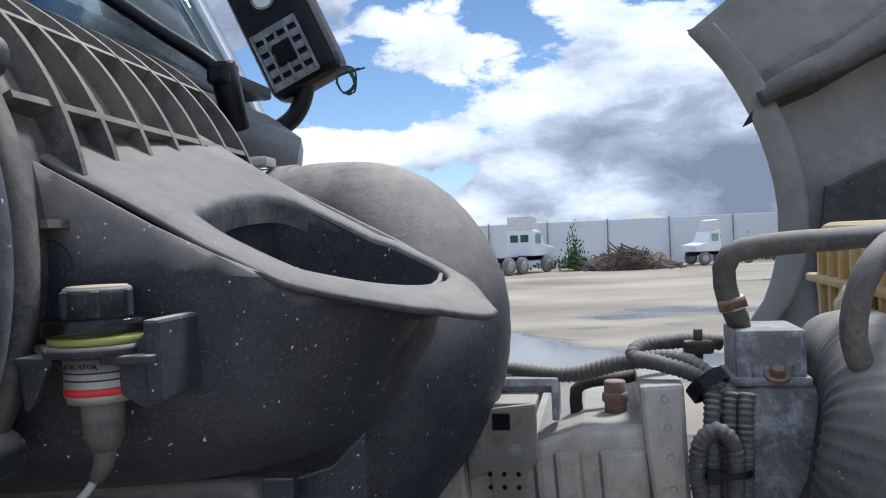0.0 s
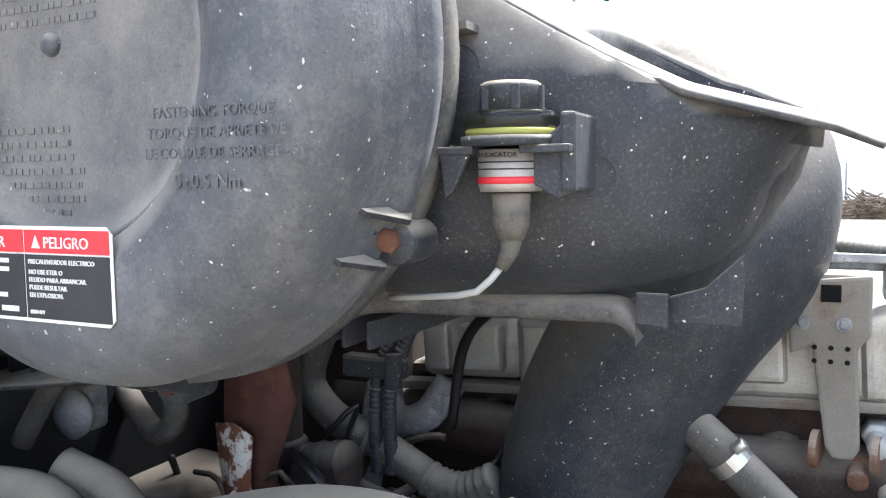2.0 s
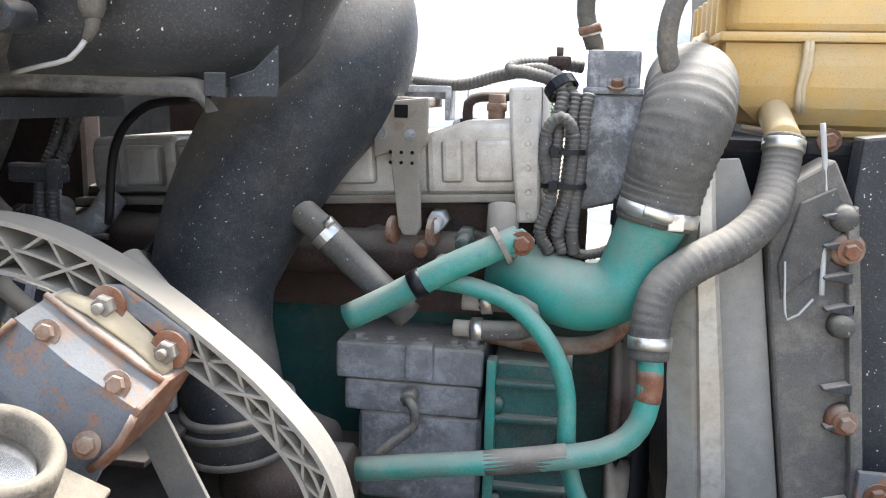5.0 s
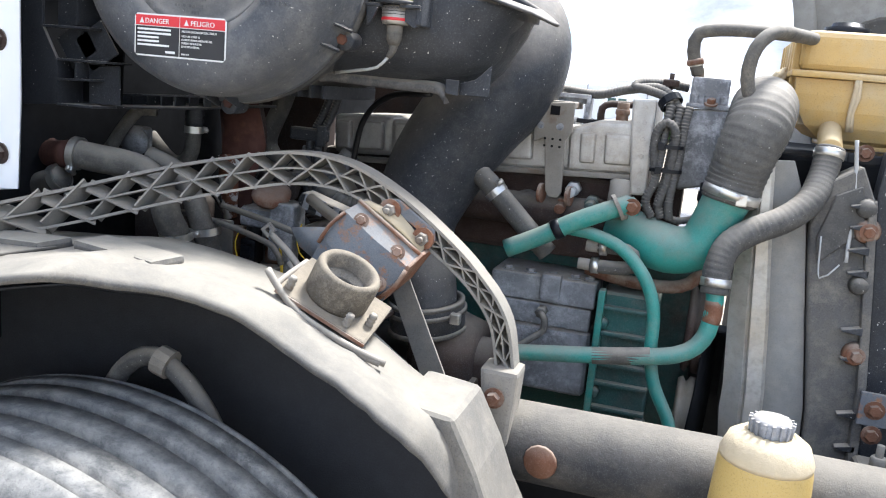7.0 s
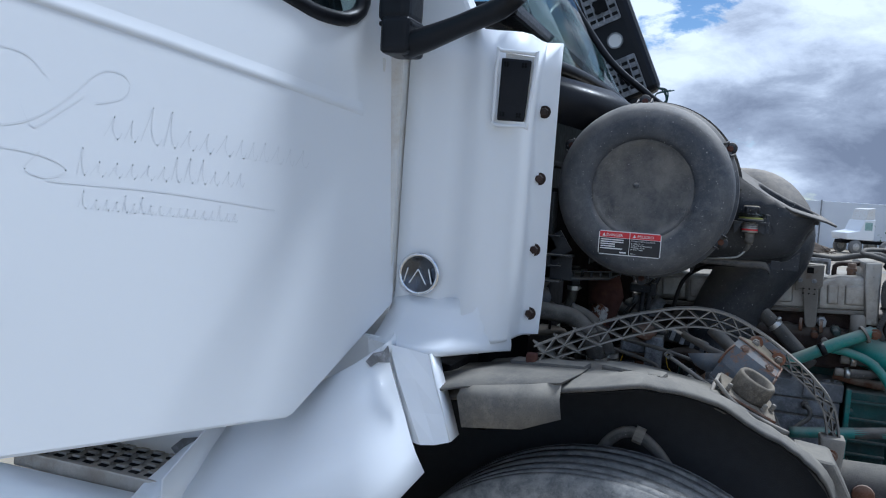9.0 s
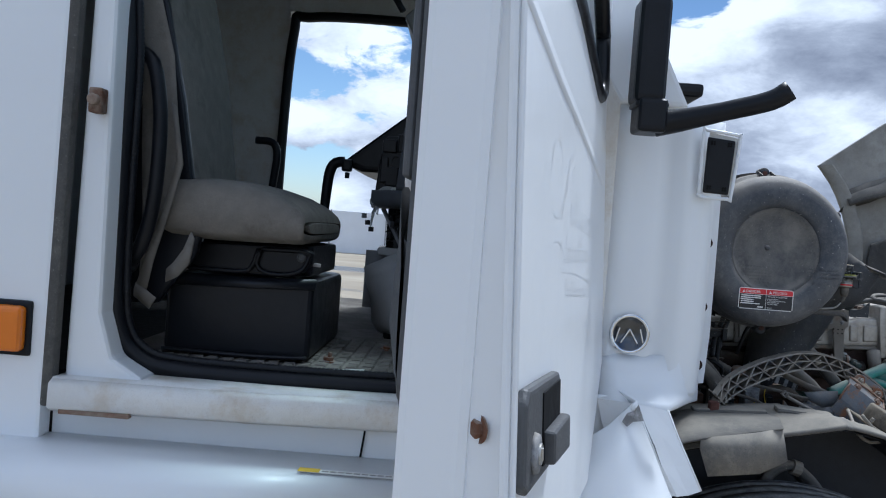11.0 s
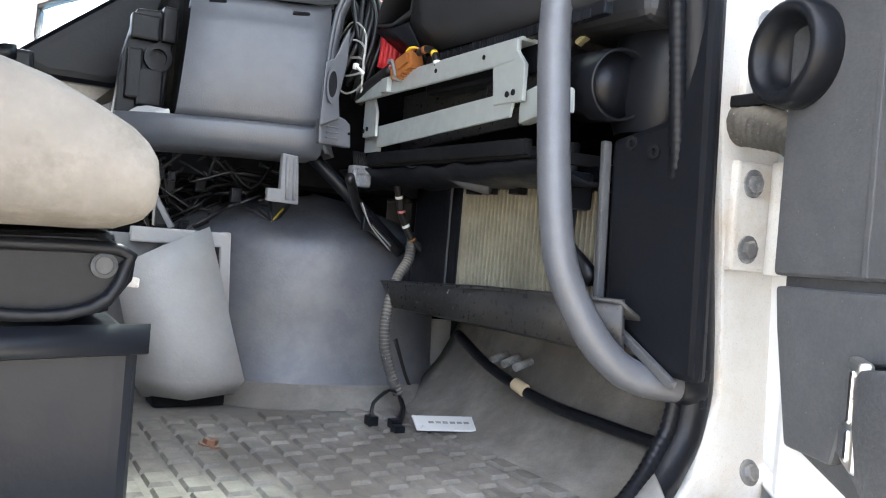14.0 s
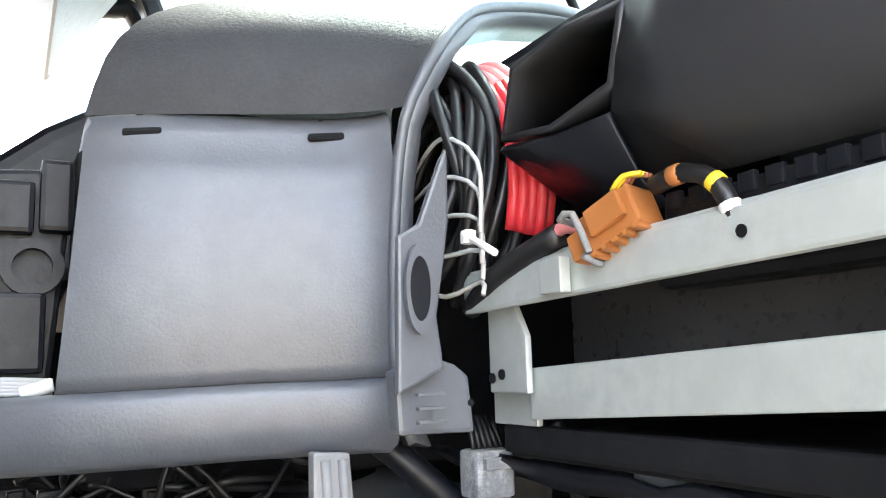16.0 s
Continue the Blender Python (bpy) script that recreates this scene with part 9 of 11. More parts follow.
    part("cover_flap", strip([[(-1.724, 0.026, 1.334), (-1.676, 0.022, 1.303)], [(-1.726, 0.022, 1.318), (-1.682, 0.018, 1.290)], [(-1.727, 0.026, 1.302), (-1.690, 0.022, 1.277)]], 0.005), M_SEAT, S, "turned up end of the cover")
    return S


build_seat()


def build_grab_bars():
    G = thing("grab_handle", "long grey padded grab handle beside the dash", "grab handle")
    part("bar", tube([(-0.85, 0.06, 1.97), (-0.885, 0.09, 1.91), (-0.925, 0.115, 1.85), (-0.948, 0.128, 1.78), (-0.957, 0.127, 1.70), (-0.957, 0.117, 1.60), (-0.956, 0.102, 1.50), (-0.947, 0.090, 1.43), (-0.918, 0.070, 1.365), (-0.885, 0.052, 1.330), (-0.85, 0.036, 1.320), (-0.81, 0.028, 1.317)], 0.0178, 20), M_DASH, G)
    part("lower_mount", join(rod((-0.83, 0.032, 1.318), (-0.80, 0.026, 1.316), 0.020, 18), box((-0.812, 0.010, 1.296), (-0.798, 0.045, 1.338), 0.004)), M_BLACKTRIM, G, "black end mount")
    part("upper_mount", rod((-0.852, 0.058, 1.972), (-0.83, 0.045, 1.995), 0.020, 18), M_BLACKTRIM, G)
    H = thing("grab_handle", "black grab handle on the door pillar", "grab handle")
    part("bar", tube([(-1.755, 0.0, 1.835), (-1.72, -0.01, 1.825), (-1.692, -0.02, 1.79), (-1.675, -0.02, 1.68), (-1.678, -0.02, 1.52), (-1.70, -0.015, 1.42), (-1.73, 0.0, 1.38)], 0.0155, 16), M_BLACKTRIM, H)
    for x, z in ((-1.748, 1.836), (-1.736, 1.374)):
        part("end_mount", lathe([(0, 0), (0.022, 0), (0.020, 0.012), (0, 0.014)], axis((x, 0.008, z), (0.4, -1, 0)), 18), M_BLACKTRIM, H)


build_grab_bars()


def build_dash():
    D = thing("dashboard", "stripped charcoal dashboard with missing trim panels", "dashboard")
    plan = [(-1.305, 0.752), (-1.268, 0.722), (-1.226, 0.698), (-1.17, 0.678), (-1.11, 0.664), (-1.06, 0.650), (-1.026, 0.632), (-1.010, 0.608), (-1.006, 0.582)]
    plan = [(p.x, p.y) for p in spline([Vector((x, y, 0)) for x, y in plan], 0.012)]
    # one bellied form: lower roll, face, slot strip and a top pad that curves back over it
    pod = [p for p in plan if p[1] > 0.610]
    face_plan = [p for p in pod if p[0] > -1.234]
    rows = []
    for z, d in ((1.553, 0.07), (1.556, 0.02), (1.563, 0.006), (1.580, 0.0), (1.600, -0.001), (1.606, 0.001), (1.6085, 0.006)):
        rows.append([(x, y + d, z - 0.025 * max(0, -(x + 1.10)) + 0.05 * max(0, x + 1.05)) for x, y in pod])
    part("lower_trim", strip(rows), M_DASH, D, "lower dash roll")
    rows = []
    for z, d in ((1.6085, 0.008), (1.612, 0.0015), (1.620, -0.001), (1.66, -0.004), (1.71, -0.003), (1.750, 0.001), (1.764, 0.003), (1.767, 0.0046), (1.785, 0.007), (1.797, 0.010), (1.8005, 0.016)):
        rows.append([(x + 0.09 * (z - 1.61) * max(0.0, -(x + 1.19) / 0.044) * (1 if x < -1.19 else 0), y + d, z - 0.025 * max(0, -(x + 1.10)) + 0.05 * max(0, x + 1.05)) for x, y in face_plan])
    part("centre_panel", strip(rows), M_DASH, D, "grained centre panel")
    for x, y in ((-1.178, 0.691), (-1.056, 0.656)):
        part("slot", join(bar((x - 0.012, y + 0.0035, 1.783), (x + 0.014, y - 0.0035, 1.785), 0.010, 0.006, 0.003), bar((x, y + 0.002, 1.768), (x, y + 0.004, 1.798), 0.006, 0.0010, 0)), M_DARK, D, "dark screw slot with split seam")
    part("clip_ramp", prism([(-1.216, 1.770), (-1.190, 1.772), (-1.190, 1.780), (-1.212, 1.796)], 0.010, Matrix.Translation((0, 0.705, 0)) @ XZ, 0.003), M_DASH, D, "small moulded ramp")
    # the bezel is the raised rim that ends the face and arches over to the passenger side
    bez = [(-1.012, 0.610, 1.566), (-1.017, 0.617, 1.585), (-1.020, 0.620, 1.62), (-1.020, 0.620, 1.675), (-1.017, 0.617, 1.743), (-1.012, 0.612, 1.790), (-1.002, 0.606, 1.818), (-0.985, 0.606, 1.848), (-0.950, 0.622, 1.886), (-0.900, 0.640, 1.908), (-0.840, 0.655, 1.922), (-0.76, 0.68, 1.932)]
    part("bezel", tube(bez, [0.0042, 0.0042, 0.004, 0.004, 0.004, 0.0045, 0.005, 0.006, 0.006, 0.006, 0.006, 0.006], 12), M_DASH, D, "curved edge bezel")
    part("bezel_return", strip([[(x, y, z) for x, y, z in bez], [(x + 0.012, y + 0.003, z - 0.004) for x, y, z in bez], [(x + 0.014, y + 0.05, z - 0.006) for x, y, z in bez]], 0.002), M_DASH, D)
    rim = spline([Vector(p) for p in bez[5:]], 0.004)
    left = spline([Vector(p) for p in ((-1.2135, 0.701, 1.7955), (-1.203, 0.704, 1.835), (-1.185, 0.714, 1.868), (-1.155, 0.735, 1.897), (-1.115, 0.765, 1.922), (-1.07, 0.82, 1.942), (-1.03, 0.92, 1.955), (-1.0, 1.1, 1.962))], 0.004)
    base = [p for p in face_plan if p[0] > -1.2136]
    rows = []
    for k in range(25):
        f = k / 24
        a, b = left[int(f * (len(left) - 1))], rim[int(f * (len(rim) - 1))]
        row = []
        for x, y in base:
            u = (x - base[0][0]) / (base[-1][0] - base[0][0])
            chord = base[0][1] + (base[-1][1] - base[0][1]) * u
            belly = (y - chord) * (1 - 0.5 * f)
            p = a.lerp(b, u)
            row.append((p.x, p.y + belly + (0.006 if k == 0 else 0.0) * (1 - u), p.z + 0.001 + 0.03 * f ** 0.8 * u * (1 - u) * 4 + 0.009 * u * (1 - f)))
        rows.append(row)
    part("top_pad", strip(rows), M_DASHTOP, D, "curved vinyl top pad")
    part("side_strap", prism([(-1.053, 1.600), (-1.022, 1.615), (-1.026, 1.646), (-1.020, 1.680), (-1.016, 1.705), (-1.0155, 1.752), (-1.020, 1.745), (-1.037, 1.702), (-1.051, 1.694)], 0.006, Matrix.Translation((0, 0.545, 0)) @ XZ, 0.002), M_DASH, D, "moulded side strap")
    part("strap_recess", moved(lathe([(0, 0), (0.74, 0), (0.74, 0.4), (0, 0.4)], None, 28, False), Matrix.Translation((-1.0405, 0.5385, 1.662)) @ Matrix.Rotation(radians(90), 4, "X") @ Matrix.Diagonal((0.0095, 0.027, 0.002, 1))), M_BLACKTRIM, D, "dark oval recess")
    part("strap_oval", moved(lathe([(0.72, 0), (1.0, 0), (1.0, 1), (0.72, 1)], None, 28, False), Matrix.Translation((-1.0405, 0.541, 1.662)) @ Matrix.Rotation(radians(90), 4, "X") @ Matrix.Diagonal((0.0095, 0.027, 0.004, 1))), M_DASH, D)
    part("foot_block", prism([(-1.048, 1.576), (-0.996, 1.575), (-0.999, 1.610), (-1.008, 1.617), (-1.024, 1.622), (-1.050, 1.614)], 0.016, Matrix.Translation((0, 0.556, 0)) @ XZ, 0.003), M_DASH, D, "moulded foot of the strap")
    for z in (1.583, 1.591, 1.599):
        part("foot_rib", box((-1.044, 0.5365, z), (-1.026, 0.5415, z + 0.0022), 0.0006), M_DASH, D)
    part("foot_hole", lathe([(0, 0), (0.0022, 0), (0.0022, 0.001), (0, 0.001)], axis((-1.008, 0.5395, 1.594), (0, -1, 0)), 12, False), M_DARK, D)
    # left end with its sockets
    part("left_end", join(plate_xz([(-1.30, 1.60), (-1.225, 1.612), (-1.212, 1.78), (-1.275, 1.775), (-1.292, 1.70)], 0.80, 0.83, 0.004)), M_BLACKTRIM, D, "bare black end of the dash")
    part("left_socket", moved(lathe([(0.014, 0), (0.022, 0), (0.022, 0.012), (0.014, 0.012)], None, 20, False), axis((-1.240, 0.80, 1.70), (0, -1, 0))), M_BLACKTRIM, D)
    for x, z, w, h in ((-1.262, 1.745, 0.022, 0.02), (-1.225, 1.755, 0.012, 0.028), (-1.25, 1.65, 0.02, 0.03), (-1.275, 1.67, 0.012, 0.04)):
        part("left_block", box((x - w, 0.785, z - h), (x + w, 0.81, z + h), 0.004), M_BLACKTRIM, D)
    # driver side wedge and gauge hood
    part("driver_wedge", prism([(-1.44, 1.695), (-1.43, 1.72), (-1.23, 1.885), (-1.13, 1.945), (-1.10, 1.90), (-1.18, 1.72), (-1.27, 1.675), (-1.38, 1.675)], 0.55, Matrix.Translation((0, 1.05, 0)) @ XZ, 0.02, 3), M_BLACKTRIM, D, "black driver side panel")
    part("gauge_hood", prism([(-1.03, 1.97), (-0.98, 2.005), (-0.88, 2.02), (-0.76, 1.975), (-0.78, 1.93), (-1.02, 1.94)], 0.30, Matrix.Translation((0, 0.95, 0)) @ XZ, 0.02, 3), M_BLACKTRIM, D)
    # near-black block added to fill the hollow dash with dark
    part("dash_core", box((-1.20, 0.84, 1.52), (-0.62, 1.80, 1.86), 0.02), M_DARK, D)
    part("dash_shelf", box((-0.90, 0.10, 1.84), (-0.50, 1.80, 1.87), 0.01), M_BLACKTRIM, D)
    part("under_bracket", prism([(-1.092, 1.486), (-1.040, 1.484), (-1.046, 1.560), (-1.072, 1.562), (-1.072, 1.506), (-1.092, 1.506)], 0.012, Matrix.Translation((0, 0.640, 0)) @ XZ, 0.002), M_DASHGREY, D, "grey ribbed bracket")
    for x in (-1.064, -1.052):
        part("bracket_rib", tube([(x + 0.004, 0.639, 1.490), (x, 0.639, 1.556)], 0.0035, 8, step=0.02), M_DASHGREY, D)
    part("diagonal_strut", rod((-1.03, 0.67, 1.58), (-0.85, 0.64, 1.42), 0.011), M_BLACKTRIM, D)
    part("left_strut", bar((-1.27, 0.80, 1.55), (-1.20, 0.78, 1.43), 0.02, 0.01, 0.003), M_DASHGREY, D)
    return D


build_dash()


def build_passenger_frame():
    R = thing("dash_support_rail", "galvanised steel dash support rail with punched holes", "rail")
    part("top_flange", join(bar((-1.030, 0.500, 1.645), (-1.015, 0.165, 1.655), 0.006, 0.022, 0.002), bar((-1.018, 0.500, 1.656), (-1.0, 0.165, 1.667), 0.026, 0.004, 0.001)), M_GALV, R, "bright flanged rail")
    for y, x in ((0.482, -1.0335), (0.411, -1.0305), (0.304, -1.026), (0.215, -1.022)):
        part("punched_hole", lathe([(0, 0), (0.0026, 0), (0.0026, 0.0006), (0, 0.0006)], axis((x, y, 1.646 + (0.48 - y) * 0.03), (-1, 0, 0)), 12, False), M_DARK, R)
    part("square_clip", box((-1.036, 0.403, 1.638), (-1.0295, 0.420, 1.655), 0.001), M_GALV, R)
    part("left_drop", join(plate_yz([(0.455, 1.590), (0.492, 1.590), (0.492, 1.64), (0.47, 1.645), (0.455, 1.62)], -1.022, -1.018, 0.001), plate_yz([(0.462, 1.572), (0.505, 1.572), (0.505, 1.60), (0.462, 1.60)], -1.012, -1.008, 0.001)), M_GALV, R)
    part("lower_plate", plate_yz([(0.462, 1.603), (0.165, 1.617), (0.172, 1.592), (0.462, 1.576)], -1.016, -1.012, 0.001), M_GALV, R, "lower galvanised plate")
    part("right_drop", plate_yz([(0.165, 1.655), (0.205, 1.65), (0.198, 1.605), (0.150, 1.605), (0.150, 1.64)], -1.018, -1.013, 0.001), M_GALV, R)
    for y, z in ((0.478, 1.600), (0.488, 1.598), (0.168, 1.612), (0.158, 1.613)):
        part("punched_hole", lathe([(0, 0), (0.003, 0), (0.003, 0.001), (0, 0.001)], axis((-1.0225, y, z), (-1, 0, 0)), 10, False), M_DARK, R)
    part("cross_bar", join(plate_yz([(0.165, 1.585), (0.165, 1.615), (0.14, 1.620), (0.10, 1.615), (0.098, 1.592), (0.14, 1.590)], -1.010, -0.995, 0.003)), M_GALV, R)
    part("yellow_latch", join(moved(lathe([(0.004, 0), (0.012, 0), (0.012, 0.006), (0.004, 0.006)], None, 18, False), axis((-0.938, 0.135, 1.698), (-1, -0.4, 0))), bar((-0.940, 0.14, 1.690), (-0.95, 0.16, 1.672), 0.012, 0.005, 0.002)), material("cream latch", (0.55, 0.52, 0.30), 0.5, vary=0.1), R, "cream plastic latch")
    part("module_face", plate_yz([(0.48, 1.578), (0.17, 1.595), (0.17, 1.655), (0.48, 1.650)], -0.972, -0.968, 0.001), M_TROUGH, R, "grey sheet behind the rail")
    B = thing("control_module", "taupe metal control module behind the rail", "box")
    part("case", prism([(0.165, 1.612), (0.265, 1.612), (0.265, 1.655), (0.20, 1.682), (0.165, 1.686)], 0.09, Matrix.Translation((-0.985, 0, 0)) @ YZ, 0.004), M_TROUGH, B)
    part("lid", prism([(0.195, 1.684), (0.267, 1.656), (0.267, 1.660), (0.198, 1.690)], 0.11, Matrix.Translation((-0.985, 0, 0)) @ YZ, 0.001), M_MUD, B, "tan lid")
    # tray coloured near-black, which paints in the dark under the rail
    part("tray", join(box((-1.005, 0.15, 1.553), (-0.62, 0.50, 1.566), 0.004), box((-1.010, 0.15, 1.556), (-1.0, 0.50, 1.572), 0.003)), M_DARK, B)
    under = [[(x, y, z + 0.006 * noise.noise((x * 40, y * 30, 2.0))) for x, z in ((-1.004, 1.552), (-0.985, 1.541), (-0.955, 1.534), (-0.92, 1.538), (-0.885, 1.530), (-0.850, 1.534))] for y in [0.12 + 0.02 * k for k in range(25)]]
    part("tray_under", strip(under, 0.004), M_BLACKTRIM, B, "uneven black underside of the tray")
    part("tray_strut", tube([(-0.995, 0.40, 1.553), (-0.985, 0.345, 1.550), (-0.975, 0.315, 1.538), (-0.955, 0.285, 1.530)], 0.008, 10), M_DOORTRIM, B, "dark moulded strut")
    part("tray_edge", bar((-0.992, 0.49, 1.548), (-0.992, 0.15, 1.552), 0.008, 0.006, 0.002), M_BLACKTRIM, B)
    # black moulded duct with open mouth
    V = thing("air_duct", "black moulded air duct with open rectangular mouth", "air duct")
    part("body", prism([(0.05, 1.70), (0.40, 1.71), (0.42, 1.75), (0.42, 1.80), (0.40, 1.84), (0.05, 1.85)], 0.26, Matrix.Translation((-0.895, 0, 0)) @ YZ, 0.02, 4), M_DUCT, V)
    lip = [(-0.975, 0.545, 1.760), (-0.975, 0.531, 1.806), (-0.977, 0.470, 1.810), (-0.978, 0.416, 1.804), (-0.976, 0.432, 1.760), (-0.975, 0.49, 1.752), (-0.975, 0.545, 1.760)]
    part("mouth", strip([lip, [(x + 0.03, y + 0.012, z + 0.006) for x, y, z in lip], [(x + 0.11, y + 0.0, z + 0.02) for x, y, z in lip]], 0.004), M_DUCT, V, "rectangular duct mouth")
    # near-black sheet painted as the shade inside the duct mouth
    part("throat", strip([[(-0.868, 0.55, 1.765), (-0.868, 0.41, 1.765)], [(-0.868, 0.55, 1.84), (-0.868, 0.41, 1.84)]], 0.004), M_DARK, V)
    part("shoulder", strip([[(-0.977, 0.415, 1.815), (-0.980, 0.395, 1.822), (-0.970, 0.30, 1.83), (-0.955, 0.05, 1.84)], [(-0.977, 0.428, 1.775), (-0.984, 0.385, 1.775), (-0.972, 0.30, 1.78), (-0.957, 0.05, 1.785)], [(-0.975, 0.436, 1.748), (-0.980, 0.375, 1.735), (-0.968, 0.30, 1.735), (-0.955, 0.05, 1.74)], [(-0.950, 0.44, 1.715), (-0.950, 0.38, 1.706), (-0.946, 0.30, 1.706), (-0.944, 0.05, 1.706)]], 0.006), M_DUCT, V, "rounded duct shoulder")
    part("under_mouth", strip([[(-0.974, 0.545, 1.757), (-0.974, 0.49, 1.750), (-0.975, 0.436, 1.748)], [(-0.93, 0.55, 1.735), (-0.94, 0.49, 1.725), (-0.950, 0.44, 1.715)], [(-0.88, 0.56, 1.715), (-0.90, 0.50, 1.70), (-0.944, 0.43, 1.70)]], 0.004), M_BLACKTRIM, V)
    part("ledge_strip", bar((-0.942, 0.43, 1.692), (-0.942, 0.06, 1.702), 0.012, 0.014, 0.002), M_BLACKTRIM, V)
    for k in range(22):
        part("ledge_tooth", box((-0.950, 0.08 + 0.016 * k, 1.693), (-0.946, 0.090 + 0.016 * k, 1.703), 0.001), M_BLACKTRIM, V)
    part("back_shelf", box((-0.93, 0.19, 1.655), (-0.70, 0.46, 1.695), 0.006), M_BLACKTRIM, V)
    # vent funnel at the pillar
    P = thing("side_vent", "black side vent funnel with round duct outlet", "air vent")
    part("vent_head", join(strip([[(-0.930, 0.215, 1.795), (-0.930, 0.175, 1.875), (-0.930, 0.12, 1.865), (-0.930, 0.155, 1.780), (-0.930, 0.215, 1.795)], [(-0.85, 0.18, 1.79), (-0.85, 0.15, 1.86), (-0.85, 0.10, 1.85), (-0.85, 0.13, 1.78), (-0.85, 0.18, 1.79)]], 0.006), box((-0.90, 0.03, 1.76), (-0.80, 0.14, 1.85), 0.01)), M_BLACKTRIM, P)
    part("funnel", strip([[(-0.828 + r * 0.6 * math.sin(radians(a)), 0.110 + r * math.cos(radians(a)), z) for a in range(0, 361, 20)] for k, (z, r) in enumerate(((1.80, 0.028), (1.74, 0.034), (1.70, 0.05), (1.67, 0.058), (1.62, 0.058), (1.59, 0.045)))]), M_BLACKTRIM, P)
    part("outlet_ring", lathe([(0.035, 0.05), (0.037, 0.012), (0.0365, -0.001), (0.0382, -0.0025), (0.040, 0.0), (0.041, 0.03), (0.040, 0.07)], axis((-0.880, 0.100, 1.638), (0.12, 1, 0.08)), 40), M_BLACKTRIM, P, "round duct outlet")
    part("outlet_dark", lathe([(0.037, 0.012), (0.034, 0.034), (0.024, 0.046), (0, 0.050)], axis((-0.880, 0.100, 1.638), (0.12, 1, 0.08)), 32), M_BLACKTRIM, P)
    part("outlet_screw", bolt_mesh((-0.893, 0.138, 1.618), (-0.2, -1, 0), 0.006, 0.008, False), M_STEEL, P)
    part("kick_panel", join(plate_yz([(0.13, 1.582), (0.12, 1.39), (0.02, 1.33), (-0.02, 1.33), (0.0, 1.80), (0.025, 1.80), (0.04, 1.60)], -0.86, -0.84, 0.008), box((-0.84, 0.055, 1.33), (-0.64, 0.065, 1.85), 0.004)), M_BLACKTRIM, P, "glossy black kick panel")
    part("kick_edge", bar((-0.866, 0.132, 1.580), (-0.866, 0.122, 1.385), 0.012, 0.008, 0.003), M_DOORTRIM, P)
    part("kick_edge", bar((-0.866, 0.122, 1.388), (-0.866, 0.0, 1.325), 0.008, 0.010, 0.002), M_DOORTRIM, P)
    for y, z in ((0.095, 1.576), (0.06, 1.565)):
        part("kick_hole", lathe([(0.004, 0), (0.008, 0), (0.008, 0.002), (0.004, 0.002)], axis((-0.861, y, z), (-1, 0, 0)), 14, False), M_DARK, P)


def set_deeper(names, k):
    """Grows a thing about the doorway so that it stands deeper in the cab."""
    c = Vector((-1.30, 0.03, 1.555))
    m = Matrix.Translation(c) @ Matrix.Scale(k, 4) @ Matrix.Translation(-c)
    for ob in [o for o in scene.objects if o.name.split(".")[0] in names]:
        for child in ob.children_recursive:
            child.data.transform(m)


build_passenger_frame()
set_deeper(("dash_support_rail", "control_module"), 1.21)


